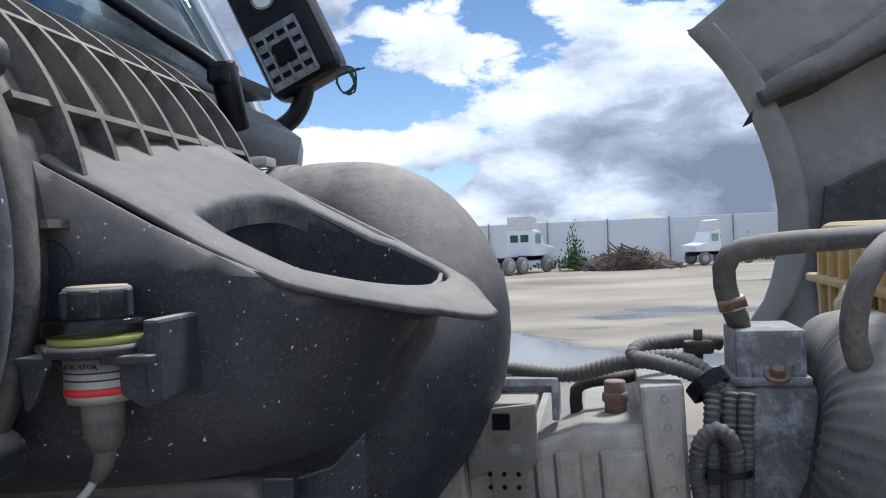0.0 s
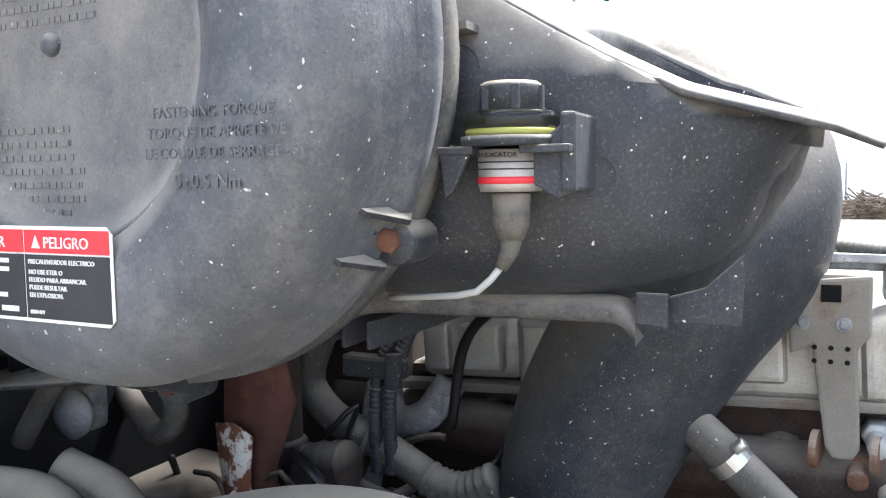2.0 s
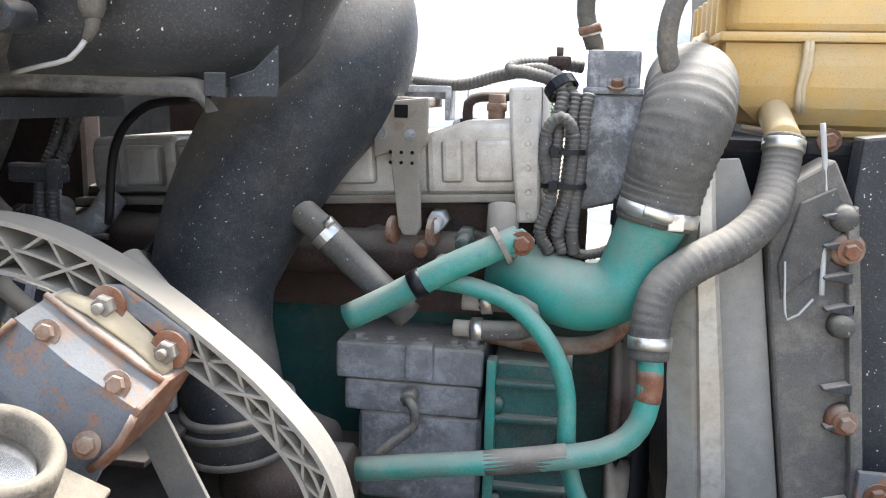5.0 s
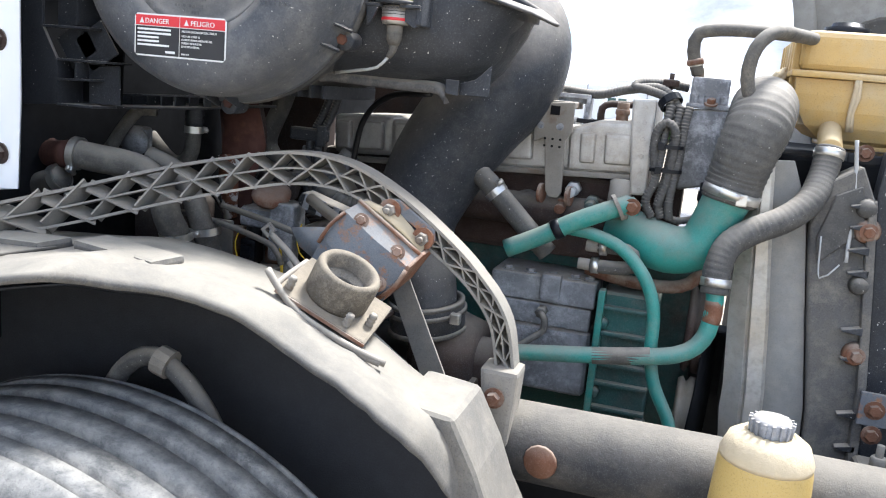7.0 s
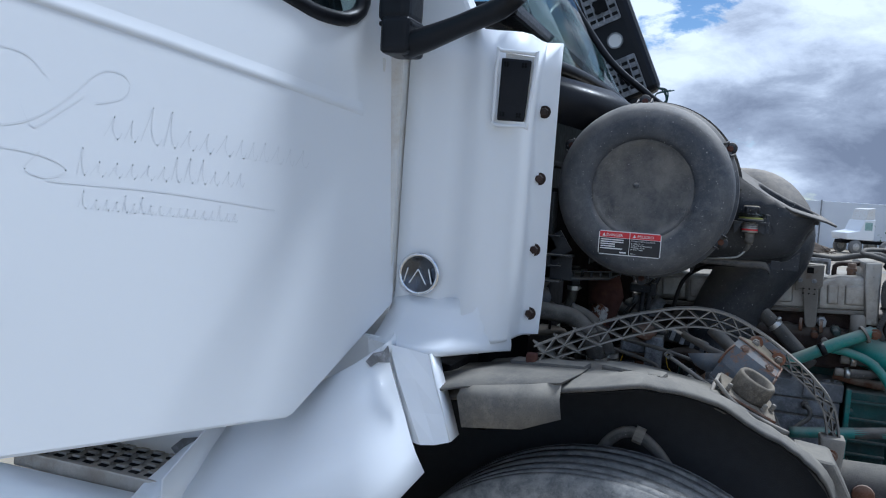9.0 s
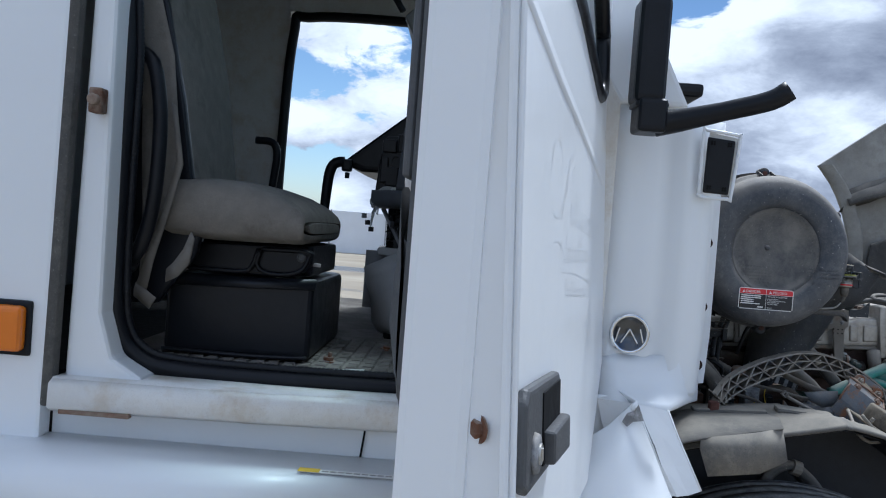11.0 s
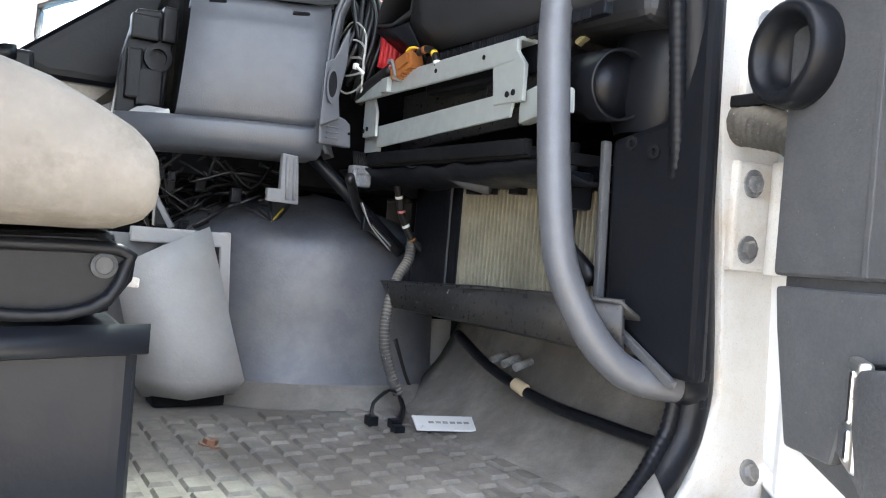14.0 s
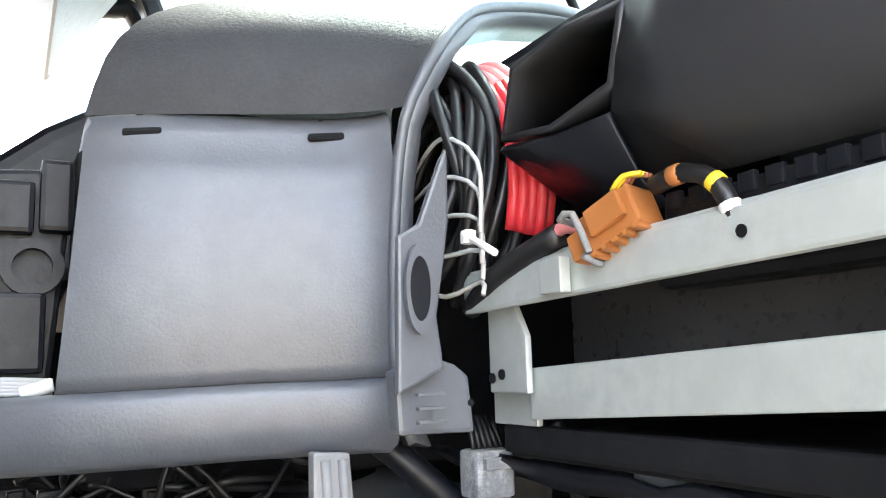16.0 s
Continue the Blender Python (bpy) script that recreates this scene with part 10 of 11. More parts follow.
def build_evaporator():
    E = thing("evaporator_core", "exposed aluminium evaporator core in a black heater box", "heater core")
    # dark block behind the tubes paints the shaded gaps
    part("core", box((-0.826, 0.168, 1.362), (-0.79, 0.478, 1.534), 0.002), M_FINGAP, E, "dark backing block of the fin gaps")
    n = 32
    gap = (0.478 - 0.168) / n
    fins = bmesh.new()
    for k in range(n):
        y = 0.168 + gap * (k + 0.5)
        part("core_tube", box((-0.8335, y - 0.0016, 1.364), (-0.825, y + 0.0016, 1.532), 0.0012, 2), M_CORE, E)
        z, s = 1.366, 1
        while z < 1.528:
            p, q = Vector((-0.829, y + 0.0021, z)), Vector((-0.829, y + gap - 0.0021, z + 0.0022 * s))
            add(fins, mesh_from([p, q, q + Vector((0.004, 0, 0.0006)), p + Vector((0.004, 0, 0.0006))], [(0, 1, 2, 3)]))
            z, s = z + 0.0034, -s
    part("fins", fins, material("bronze fins", (0.13, 0.115, 0.075), 0.5, metal=0.4, grain=200, vary=0.3), E, "fine corrugated fins", kind="stuff")
    part("core_rail", box((-0.838, 0.468, 1.360), (-0.825, 0.4785, 1.534), 0.001), M_CORE, E)
    for y in (0.44, 0.40, 0.33, 0.25):
        part("clip", box((-0.85, y - 0.012, 1.520), (-0.835, y + 0.012, 1.532), 0.002), M_BLACKTRIM, E)
    part("housing", box((-0.84, 0.478, 1.34), (-0.70, 0.625, 1.56), 0.006), M_BLACKTRIM, E, "black heater housing")
    part("housing_top", box((-0.845, 0.10, 1.533), (-0.70, 0.62, 1.556), 0.006), M_BLACKTRIM, E)
    part("housing_back", box((-0.79, 0.05, 1.34), (-0.70, 0.5, 1.54), 0.006), M_BLACKTRIM, E)
    part("housing_seam", bar((-0.842, 0.505, 1.38), (-0.842, 0.505, 1.54), 0.003, 0.004, 0.001), M_DOORTRIM, E)
    part("lower_lip", strip([[(-0.905, 0.60, 1.375), (-0.90, 0.30, 1.395), (-0.89, 0.06, 1.405)], [(-0.90, 0.56, 1.335), (-0.895, 0.30, 1.345), (-0.885, 0.06, 1.345)], [(-0.80, 0.58, 1.318), (-0.80, 0.30, 1.325), (-0.80, 0.06, 1.325)]], 0.006), M_TROUGH, E, "scuffed trough under the core")
    part("trough_floor", strip([[(-0.905, 0.60, 1.375), (-0.90, 0.30, 1.395), (-0.89, 0.06, 1.405)], [(-0.83, 0.60, 1.365), (-0.83, 0.30, 1.368), (-0.83, 0.06, 1.37)]], 0.004), M_TROUGH, E)
    part("valve", join(rod((-0.87, 0.19, 1.51), (-0.87, 0.19, 1.58), 0.011), box((-0.89, 0.165, 1.50), (-0.85, 0.205, 1.545), 0.005), tube([(-0.87, 0.185, 1.50), (-0.87, 0.185, 1.46), (-0.865, 0.165, 1.44), (-0.86, 0.14, 1.42)], 0.011, 12)), M_BLACKTRIM, E, "black drain elbow")
    part("cable", tube([(-0.90, 0.20, 1.60), (-0.895, 0.195, 1.55), (-0.892, 0.19, 1.52)], 0.002, 6), M_GREYWIRE, E)
    part("foil", join(*[box((-0.905 + 0.004 * k, 0.185 - 0.004 * (k % 3), 1.508 + 0.006 * k), (-0.897 + 0.004 * k, 0.197, 1.518 + 0.006 * k), 0.001) for k in range(4)]), M_PAPER, E, "crumpled white tag")
    L = thing("floor_heater_pipes", "pipes and fittings under the heater box", "pipe")
    part("pipe", tube([(-0.80, 0.52, 1.30), (-0.80, 0.42, 1.265), (-0.79, 0.30, 1.24), (-0.78, 0.15, 1.235), (-0.77, 0.02, 1.235)], 0.008, 12), M_BLACKTRIM, L)
    for y in (0.36, 0.39, 0.42):
        part("fitting", rod((-0.80, y, 1.275), (-0.77, y, 1.285), 0.006, 10), M_CASTGREY, L)
    part("tape", rod((-0.797, 0.36, 1.253), (-0.795, 0.335, 1.247), 0.0095), M_MUD, L)
    W = thing("footwell_wall", "dark footwell wall behind the heater", "panel")
    # wall in near-black, so the footwell's deep shade is in its colour
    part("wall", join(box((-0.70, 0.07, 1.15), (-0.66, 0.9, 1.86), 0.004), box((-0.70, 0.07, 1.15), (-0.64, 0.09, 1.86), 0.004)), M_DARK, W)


build_evaporator()


def build_tunnel():
    T = thing("engine_tunnel", "rounded dark grey engine tunnel cover", "tunnel cover")
    plan = [(-1.19, 0.90), (-1.15, 0.79), (-1.08, 0.715), (-0.985, 0.672), (-0.89, 0.655), (-0.81, 0.655), (-0.745, 0.69), (-0.70, 0.80), (-0.69, 0.92)]
    plan = [(p.x, p.y) for p in spline([Vector((x, y, 0)) for x, y in plan], 0.03)]
    rows = []
    for z, d in ((1.158, -0.06), (1.162, -0.02), (1.18, 0.0), (1.30, 0.006), (1.40, 0.012), (1.425, 0.018), (1.440, 0.035), (1.465, 0.10), (1.49, 0.20), (1.50, 0.40)):
        c = Vector((-0.96, 0.95))
        row = []
        for x, y in plan:
            v = Vector((x, y)) - c
            v = v * max(0.2, (1 - d / 0.30 * 0.9))
            row.append((c.x + v.x, c.y + v.y, z + 0.10 * max(0, (x + 1.0)) * max(0, z - 1.38) * 4))
        rows.append(row)
    part("cover", strip(rows), M_TUNNEL, T)
    part("toe_fillet", strip([[(x + (x + 0.96) * 0.10, y - 0.05, FLOOR + 0.001) for x, y in plan], [(x, y + 0.004, FLOOR + 0.035) for x, y in plan]]), M_MAT, T)
    B = thing("glovebox_panel", "loose grey dash panel leaning against the tunnel", "panel")
    part("face", strip([[(-1.30, 0.672, 1.368), (-1.235, 0.682, 1.402), (-1.163, 0.708, 1.434)], [(-1.292, 0.668, 1.335), (-1.225, 0.668, 1.36), (-1.150, 0.690, 1.38)], [(-1.270, 0.69, 1.27), (-1.210, 0.652, 1.275), (-1.128, 0.655, 1.28)], [(-1.260, 0.675, 1.215), (-1.195, 0.638, 1.212), (-1.108, 0.642, 1.212)], [(-1.245, 0.69, 1.190), (-1.185, 0.655, 1.187), (-1.115, 0.66, 1.195)], [(-1.235, 0.72, 1.180), (-1.18, 0.70, 1.178), (-1.12, 0.70, 1.185)]], 0.012), M_PALEGREY, B, "smooth grey panel face")
    part("top_frame", join(bar((-1.27, 0.745, 1.418), (-1.118, 0.738, 1.417), 0.012, 0.024, 0.003), bar((-1.1245, 0.738, 1.430), (-1.114, 0.738, 1.22), 0.012, 0.017, 0.003, (1, 0, 0))), M_PALEGREY, B, "pale frame behind")
    part("back_board", box((-1.31, 0.765, 1.24), (-1.15, 0.775, 1.418), 0.003), M_DASHGREY, B, "grey board behind the frame")
    part("base_foot", box((-1.23, 0.68, FLOOR), (-1.12, 0.74, FLOOR + 0.03), 0.006), M_DARK, B)


build_tunnel()


def build_wires():
    C = thing("cable_coil", "coiled bundle of black and red cables behind the dash", "cable")
    cx, cy, cz = -0.960, 0.625, 1.750
    for k in range(16):
        r = 0.062 + 0.0045 * (k % 8)
        dx = -0.03 + 0.006 * (k // 2) + 0.003 * (k % 3)
        a0, a1 = -75 + 4 * (k % 5), 185
        pts = [(cx + dx + 0.008 * math.sin(a * 0.05 + k), cy - r * math.cos(radians(a)) * 0.75 + 0.02, cz + r * math.sin(radians(a)) * 1.05) for a in range(a0, a1, 20)]
        part("black_cable", tube(pts, 0.0042, 8, step=0.02), M_BLACKWIRE, C)
    for k in range(6):
        r = 0.090 + 0.004 * (k % 4)
        dx = 0.010 + 0.0055 * k
        pts = [(cx + dx, cy + 0.018 - r * math.cos(radians(a)) * 0.82, cz - 0.004 + r * math.sin(radians(a)) * 1.0) for a in range(-25, 150, 15)]
        part("red_cable", tube(pts[:6], 0.0045, 8, step=0.02), M_REDWIRE, C)
        part("faded_cable", tube(pts[5:], 0.0045, 8, step=0.02), M_PINKWIRE, C)
    for k in range(5):
        part("thin_wire", tube([(-0.985, 0.66, 1.76 - 0.02 * k), (-0.99, 0.60, 1.775 - 0.028 * k), (-0.985, 0.56, 1.75 - 0.02 * k), (-0.99, 0.55, 1.70 - 0.01 * k)], 0.0017, 6), M_GREYWIRE, C)
    O = thing("orange_connector", "orange electrical connector with taped wires", "connector")
    R = Matrix.Translation((-0.968, 0.446, 1.688)) @ Matrix.Scale(0.92, 4) @ Matrix.Rotation(radians(-24), 4, "X") @ Matrix.Rotation(radians(12), 4, "Z")
    part("body", moved(box((-0.012, -0.024, -0.013), (0.012, 0.018, 0.012), 0.002), R), M_ORANGE, O)
    part("cover", moved(box((-0.0165, -0.018, -0.006), (-0.0122, 0.008, 0.011), 0.001), R), M_ORANGE, O, "raised orange lid")
    for k in range(5):
        part("rib", moved(box((-0.014, -0.022 + 0.008 * k, -0.0162), (0.0, -0.0185 + 0.008 * k, -0.0132), 0.0005), R), M_ORANGE, O)
    part("lock_frame", moved(tube([(-0.017, 0.012, -0.014), (-0.017, 0.014, 0.014), (-0.017, 0.024, 0.016), (0.006, 0.026, 0.016), (0.006, 0.020, -0.014), (-0.017, 0.016, -0.014)], 0.0022, 8), R), M_CASTGREY, O, "grey locking frame")
    part("rear_shell", moved(box((-0.010, 0.0185, -0.010), (0.010, 0.030, 0.008), 0.002), R), M_ORANGE, O)
    for k, m in enumerate((M_YELLOW, M_YELLOW, M_PINKWIRE, M_ORANGE)):
        part("wire", moved(tube([(-0.013 + 0.004 * k, -0.014, 0.0125), (-0.013 + 0.004 * k, -0.024, 0.016 + 0.001 * k), (-0.010 + 0.003 * k, -0.034, 0.012)], 0.0016, 6), R), m, O)
    part("taped_tail", tube([(-0.968, 0.415, 1.703), (-0.966, 0.395, 1.706), (-0.964, 0.378, 1.698), (-0.962, 0.370, 1.680)], 0.0050, 10), M_BLACKWIRE, O)
    for a, b, m in (((-0.967, 0.404, 1.7055), (-0.9662, 0.397, 1.7062), M_ORANGE), ((-0.9643, 0.380, 1.6995), (-0.9637, 0.3765, 1.696), M_YELLOW), ((-0.9626, 0.3725, 1.687), (-0.9622, 0.371, 1.682), M_PAPER)):
        part("wire_band", rod(a, b, 0.0054, 12), m, O)
    part("black_lead", tube([(-0.972, 0.490, 1.690), (-0.972, 0.520, 1.684), (-0.975, 0.560, 1.672), (-0.970, 0.60, 1.655)], 0.0075, 10), M_BLACKWIRE, O, "thick black printed cable")
    part("copper_tail", tube([(-0.970, 0.472, 1.690), (-0.972, 0.486, 1.694), (-0.972, 0.496, 1.690)], 0.004, 8), M_PINKWIRE, O)
    part("cable_tie", join(rod((-1.006, 0.535, 1.693), (-1.008, 0.505, 1.680), 0.0022), box((-1.010, 0.535, 1.690), (-1.002, 0.543, 1.699), 0.002)), M_PAPER, O, "white cable tie")
    rng = random.Random(21)
    U = thing("under_dash_wiring", "tangle of dark wires and plugs under the dash", "wiring")
    for k in range(46):
        p = [Vector((rng.uniform(-1.24, -1.02), rng.uniform(0.76, 0.95), rng.uniform(1.44, 1.56)))]
        for _ in range(3):
            p.append(p[-1] + Vector((rng.uniform(-0.07, 0.07), rng.uniform(-0.03, 0.03), rng.uniform(-0.05, 0.05))))
        part("wire", tube(p, rng.choice((0.0018, 0.0025, 0.004)), 6, step=0.02), (M_YELLOW if k == 19 else M_BLACKWIRE), U)
    for k in range(14):
        c = Vector((rng.uniform(-1.25, -1.05), rng.uniform(0.76, 0.9), rng.uniform(1.43, 1.53)))
        w = rng.uniform(0.005, 0.011)
        part("plug", join(box(c - Vector((w, w, w * 1.4)), c + Vector((w, w, w * 1.4)), 0.002), box(c - Vector((w * 0.6, w * 1.3, w)), c + Vector((w * 0.6, 0, w)), 0.001)), M_BLACKTRIM, U)
    # near-black sheet added as the shade behind the wires
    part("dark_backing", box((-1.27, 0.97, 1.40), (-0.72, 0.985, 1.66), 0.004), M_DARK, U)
    K = thing("loose_plugs", "white wires and blue plug hanging at the dash end", "wiring")
    for k in range(5):
        part("wire", tube([(-1.225, 0.752, 1.606 + 0.002 * k), (-1.27, 0.757, 1.605 + 0.002 * k), (-1.30, 0.76, 1.59 - 0.004 * k), (-1.305 + 0.006 * k, 0.75, 1.56 - 0.008 * k), (-1.285, 0.752, 1.565), (-1.30, 0.752, 1.53 - 0.01 * k)], 0.0022, 6), M_GREYWIRE, K)
    part("blue_plug", box((-1.268, 0.735, 1.596), (-1.252, 0.748, 1.604), 0.001), M_BLUE, K)
    part("sleeve", rod((-1.245, 0.748, 1.606), (-1.225, 0.745, 1.612), 0.005), M_PAPER, K)
    for k in range(3):
        part("plug", box((-1.33 + 0.012 * k, 0.75, 1.515 - 0.02 * k), (-1.315 + 0.012 * k, 0.765, 1.53 - 0.02 * k), 0.002), (M_CASTGREY, M_BLACKTRIM, M_BLACKTRIM)[k], K)
    B = thing("relay_plug", "dark connector block hanging from the dash corner", "connector")
    part("block", join(box((-1.022, 0.51, 1.528), (-0.996, 0.532, 1.556), 0.003), box((-1.018, 0.506, 1.545), (-1.0, 0.512, 1.552), 0.001)), M_CASTGREY, B)
    for k in range(6):
        part("wire", tube([(-1.018 + 0.004 * k, 0.52, 1.556), (-1.016 + 0.003 * k, 0.53, 1.575)], 0.0016, 6), M_BLACKWIRE, B)
    H = thing("harness_cable", "corrugated cable with tape wraps running down to the floor", "cable")
    part("lead", tube([(-1.005, 0.53, 1.53), (-0.975, 0.575, 1.505), (-0.945, 0.61, 1.475), (-0.90, 0.62, 1.445), (-0.865, 0.62, 1.42)], 0.0075, 10), M_BLACKWIRE, H)
    for k in range(4):
        part("silver_wire", tube([(-0.965, 0.575 - 0.003 * k, 1.495), (-0.935, 0.598 - 0.003 * k, 1.468 - 0.003 * k), (-0.89, 0.605, 1.435 - 0.004 * k)], 0.0012, 6), M_GREYWIRE if k % 2 else M_BLACKWIRE, H)
    part("tie", box((-0.948, 0.592, 1.452), (-0.932, 0.602, 1.476), 0.002), M_BLACKTRIM, H)
    striped = [(-0.915, 0.585, 1.575), (-0.895, 0.59, 1.53), (-0.875, 0.60, 1.48), (-0.850, 0.60, 1.44), (-0.815, 0.59, 1.41), (-0.785, 0.58, 1.385)]
    part("taped_cable", tube(striped, 0.0062, 10), M_BLACKWIRE, H)
    row = spline([Vector(p) for p in striped], 0.006)
    for k in range(3, len(row) - 2, 4):
        part("wrap", tube([row[k], row[k].lerp(row[k + 1], 0.7)], 0.0066, 10, step=0), (M_PAPER, M_ORANGE, M_PAPER, M_PINKWIRE)[(k // 4) % 4], H)
    part("conduit", tube([(-0.852, 0.605, 1.445), (-0.858, 0.60, 1.41), (-0.885, 0.585, 1.375), (-0.905, 0.57, 1.32), (-0.908, 0.56, 1.27), (-0.893, 0.55, 1.22), (-0.885, 0.545, 1.20)], 0.0095, 12, rib=0.0016, pitch=0.0058), M_RUBBER, H, "grey corrugated conduit")
    for pts in ([(-0.885, 0.545, 1.20), (-0.91, 0.53, 1.21), (-0.945, 0.51, 1.195), (-0.95, 0.50, 1.175)], [(-0.885, 0.545, 1.20), (-0.895, 0.51, 1.185), (-0.915, 0.49, 1.168)], [(-0.885, 0.545, 1.20), (-0.88, 0.53, 1.18), (-0.92, 0.47, 1.164)]):
        part("pigtail", tube(pts, 0.003, 8), M_BLACKWIRE, H)
    for p in ((-0.952, 0.498, 1.172), (-0.918, 0.488, 1.168), (-0.924, 0.465, 1.164)):
        part("plug", box(Vector(p) - Vector((0.008, 0.009, 0.006)), Vector(p) + Vector((0.008, 0.009, 0.008)), 0.002), M_BLACKTRIM, H)
    part("tag", moved(box((-0.052, -0.022, 0), (0.048, 0.022, 0.003), 0.001), Matrix.Translation((-0.845, 0.455, 1.172)) @ Matrix.Rotation(radians(-16), 4, "Z") @ Matrix.Rotation(radians(14), 4, "X")), M_PAPER, H, "white paper tag")
    for k in range(6):
        part("tag_text", moved(box((-0.030 + 0.011 * k, -0.003, 0.0031), (-0.022 + 0.011 * k, 0.003, 0.0036), 0), Matrix.Translation((-0.845, 0.455, 1.172)) @ Matrix.Rotation(radians(-16), 4, "Z") @ Matrix.Rotation(radians(14), 4, "X")), M_CASTGREY, H)


build_wires()
set_deeper(("relay_plug",), 1.22)


def build_far_side():
    G = thing("gear_lever", "black cranked lever beside the driver seat", "lever")
    part("stem", tube([(-1.492, 1.0, 1.45), (-1.488, 1.0, 1.56), (-1.480, 1.0, 1.66), (-1.462, 1.0, 1.695), (-1.432, 1.0, 1.70)], [0.016, 0.016, 0.017, 0.018, 0.018], 14), M_BLACKTRIM, G)
    part("knob", box((-1.44, 0.985, 1.668), (-1.405, 1.015, 1.71), 0.008), M_BLACKTRIM, G)
    part("button", rod((-1.418, 0.985, 1.665), (-1.418, 0.985, 1.645), 0.008), M_BLACKTRIM, G)
    A = thing("driver_armrest_loop", "black tubular loop behind the passenger seat", "handle")
    part("loop", tube([(-1.72, 1.2, 1.60), (-1.71, 1.2, 1.72), (-1.73, 1.2, 1.765), (-1.79, 1.2, 1.77)], 0.014, 12), M_BLACKTRIM, A)
    V = thing("sun_visor", "grey sun visor hanging open from the headliner", "sun visor")
    part("panel", prism([(-1.285, 2.255), (-1.215, 2.13), (-1.085, 2.33), (-1.14, 2.40)], 0.45, Matrix.Translation((0, 1.2, 0)) @ XZ, 0.012, 3), M_DASHGREY, V)
    part("hinge", rod((-1.29, 1.2, 2.27), (-1.33, 1.2, 2.33), 0.012), M_BLACKTRIM, V)
    S = thing("driver_side_panel", "grey scuffed panel below the driver side dash", "panel")
    part("panel", plate_xz([(-1.34, 1.20), (-1.10, 1.20), (-1.08, 1.50), (-1.20, 1.58), (-1.32, 1.55)], 1.62, 1.64, 0.01), M_DASHGREY, S)


build_far_side()


# ================================================================ far yard
def build_far_truck(x, y, s, turn, label):
    T = thing("parked_truck", label, "truck", at=(x, y, 0))
    T.scale = (s, s, s)
    T.rotation_euler = (0, 0, turn)
    part("cab", prism([(-0.2, 1.05), (1.9, 1.05), (2.0, 1.55), (0.95, 1.75), (0.62, 2.55), (-0.2, 2.65)], 2.1, Matrix.Translation((0, -1.05, 0)) @ XZ, 0.08, 3), M_WHITE, T, "white cab")
    part("fairing", prism([(-0.2, 2.6), (0.55, 2.55), (0.35, 3.4), (-0.15, 3.5)], 1.9, Matrix.Translation((0, -0.95, 0)) @ XZ, 0.06, 2), M_WHITEIN, T, "beige roof fairing")
    for dy in (-1.065, 1.055):
        part("side_window", box((0.0, dy, 1.8), (0.6, dy + 0.01, 2.4), 0), M_GLASS, T)
    part("rear_window", box((-0.215, -0.7, 1.9), (-0.2, -0.1, 2.35), 0), M_TEALDARK, T)
    part("rear_window", box((-0.215, 0.1, 1.9), (-0.2, 0.7, 2.35), 0), M_TEALDARK, T)
    part("frame", box((-3.2, -0.45, 0.75), (2.0, 0.45, 1.0), 0.02), M_DARK, T)
    for wx in (-2.6, -1.3, 1.2):
        for wy in (-1.0, 1.0):
            w = part("wheel", lathe([(0, -0.15), (0.48, -0.15), (0.52, -0.1), (0.52, 0.1), (0.48, 0.15), (0, 0.15)], axis((wx, wy, 0.52), (0, 1, 0)), 24), M_TYRE, T)
            part("hub", lathe([(0, -0.17), (0.26, -0.16), (0.28, -0.15), (0.28, 0.15), (0.26, 0.16), (0, 0.17)], axis((wx, wy, 0.52), (0, 1, 0)), 16), M_ALU, w)
    return T


build_far_truck(-2.7, 31.0, 0.62, radians(58), "white day cab truck parked across the yard")
build_far_truck(4.5, 33.0, 0.5, radians(205), "white truck parked by the brush pile")


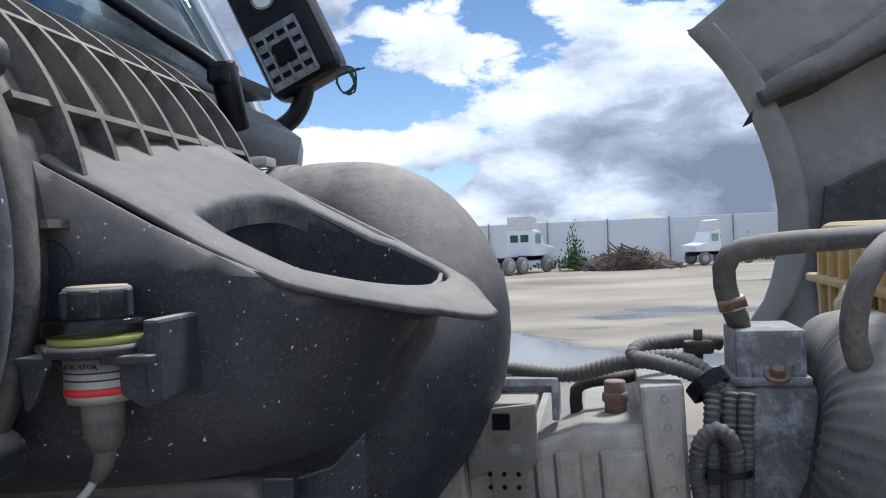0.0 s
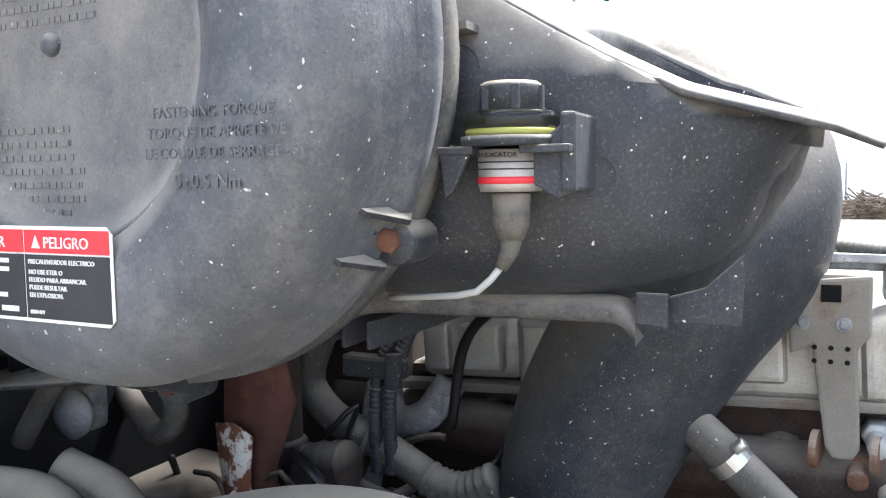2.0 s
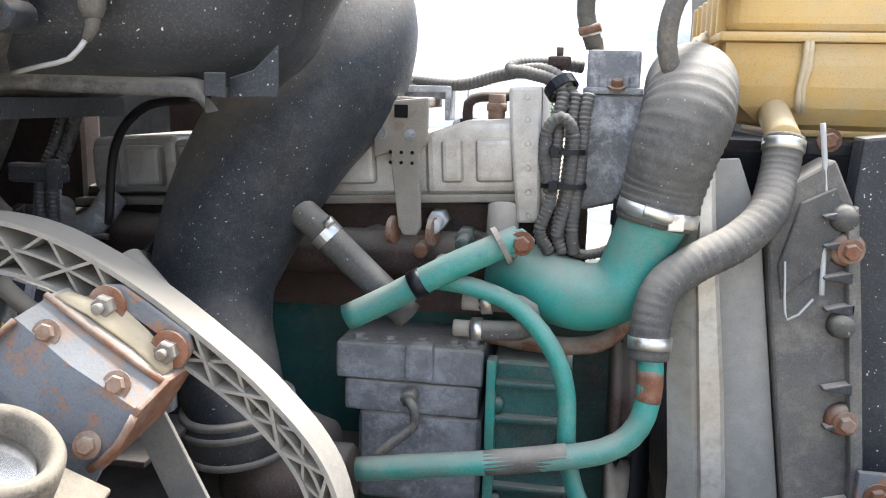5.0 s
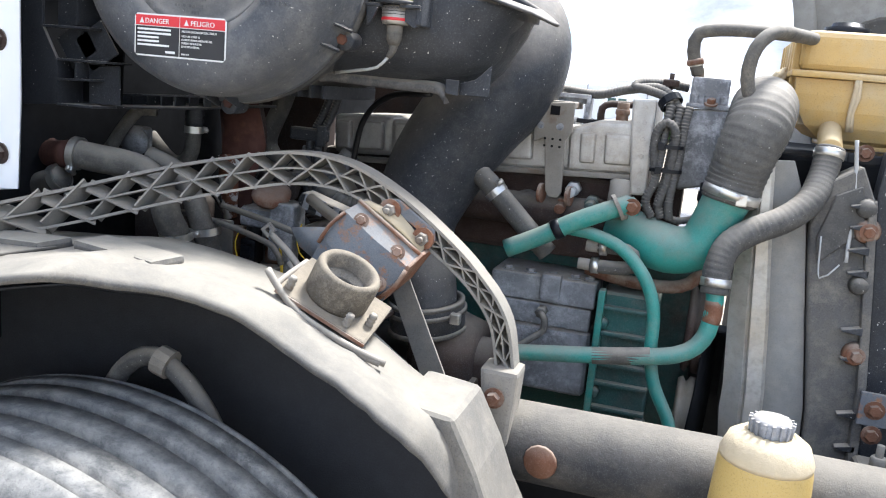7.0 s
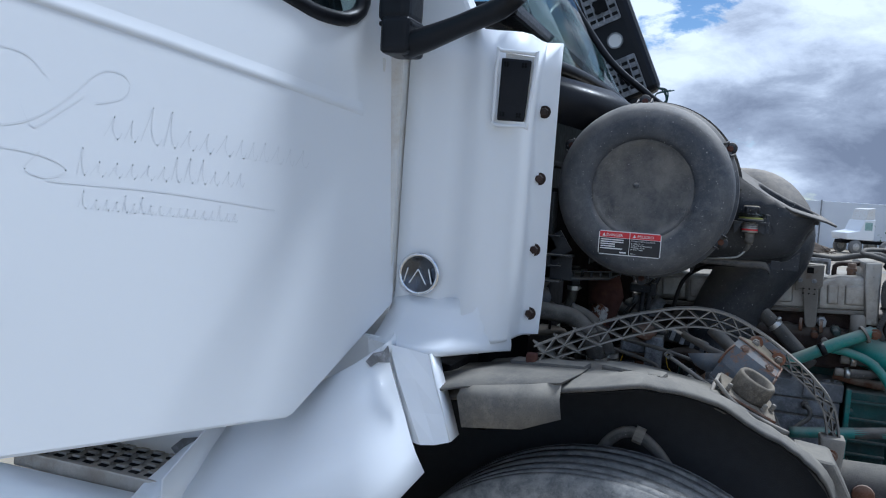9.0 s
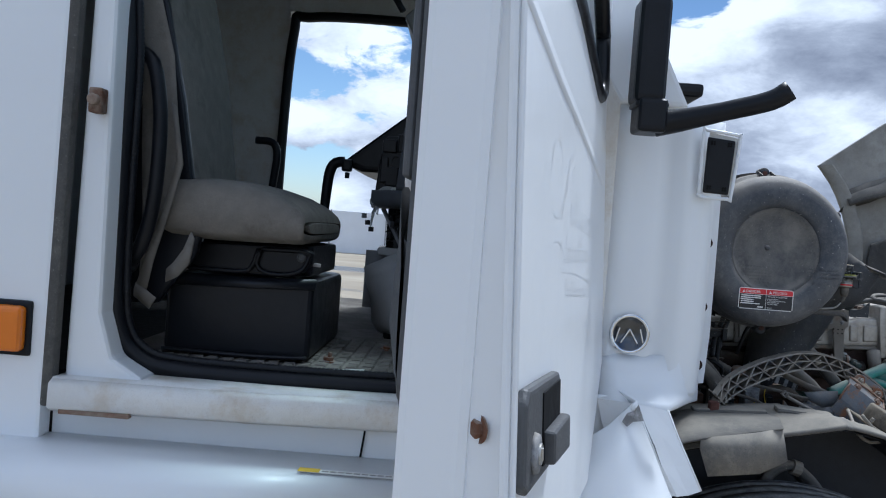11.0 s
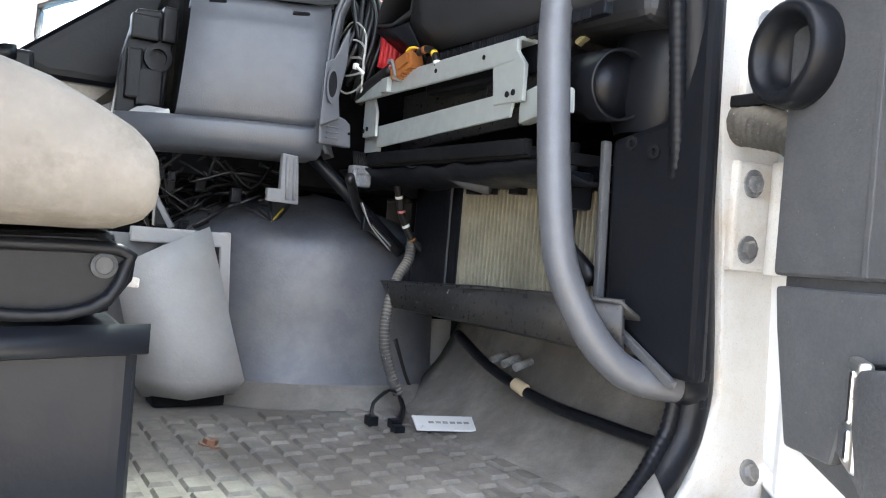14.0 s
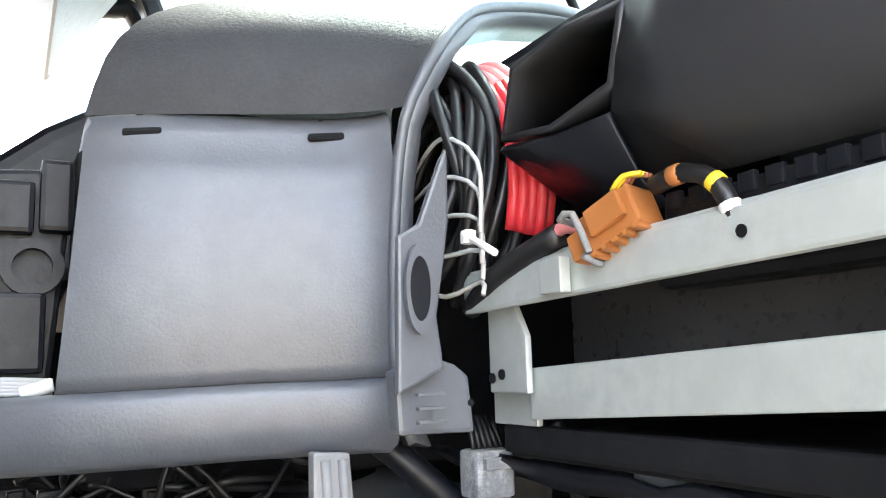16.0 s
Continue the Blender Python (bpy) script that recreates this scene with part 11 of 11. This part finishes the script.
def build_brush():
    rng = random.Random(5)
    B = thing("brush_pile", "heap of cut brush and earth at the yard edge", "brush pile")
    bm = bmesh.new()
    for k in range(240):
        a = rng.gauss(0, 1.0)
        p = Vector((1.2 + 0.8 * a, 31 + rng.uniform(-0.8, 0.8), rng.uniform(0.0, max(0.12, 0.9 - 0.45 * abs(a)))))
        d = Vector((rng.uniform(-1, 1), rng.uniform(-0.5, 0.5), rng.uniform(-0.3, 0.5))).normalized() * rng.uniform(0.2, 0.5)
        add(bm, tube([p - d, p + d], rng.uniform(0.012, 0.03), 5, step=0, smooth=False))
    part("cut_brush", bm, M_BARK, B, kind="stuff")
    mound = bmesh.new()
    bmesh.ops.create_icosphere(mound, subdivisions=4, radius=1)
    for v in mound.verts:
        v.co = Vector((1.3 + v.co.x * 1.9 * (1 + 0.2 * noise.noise(v.co * 2)), 31.5 + v.co.y * 1.0, max(-0.05, v.co.z * 0.6 * (1 + 0.35 * noise.noise(v.co * 3)))))
    part("earth", mound, M_BARK, B)
    for cx, cy, h, w, lab in ((-0.75, 31.5, 1.3, 0.5, "tall green weed bush by the brush pile"), (-0.6, 32.0, 0.45, 2.4, "low green weeds along the yard edge"), (7.0, 34.0, 0.9, 2.4, "scrubby bushes beside the far truck")):
        P = thing("weed_bush", lab, "bush")
        lv, lf = [], []
        for k in range(700):
            p = Vector((cx + rng.gauss(0, 0.33) * w, cy + rng.gauss(0, 0.3), abs(rng.gauss(0, 0.42)) * h + 0.05))
            q = Matrix.Rotation(rng.uniform(0, 6.28), 3, "Z") @ Matrix.Rotation(rng.uniform(0.2, 1.4), 3, "X")
            s = rng.uniform(0.05, 0.12)
            i = len(lv)
            lv += [p, p + q @ Vector((s * 0.4, s * 0.6, 0)), p + q @ Vector((0, s * 1.5, 0.02)), p + q @ Vector((-s * 0.4, s * 0.6, 0))]
            lf.append((i, i + 1, i + 2, i + 3))
        part("leaves", mesh_from(lv, lf), M_LEAF, P, kind="stuff")
        part("stem", tube([(cx, cy, 0), (cx + 0.05, cy, h * 0.5), (cx, cy, h * 0.8)], 0.02, 6), M_BARK, P)
    W = thing("yard_wall", "long pale yard wall with posts", "wall", kind="structure")
    part("wall", box((-30, 36, 0.0), (60, 36.2, 1.95), 0.02), M_CONCRETE, W)
    for k in range(12):
        part("post", rod((-15 + 2.6 * k, 35.9, 0), (-15 + 2.6 * k, 35.9, 2.0), 0.03), M_CASTGREY, W)


build_brush()
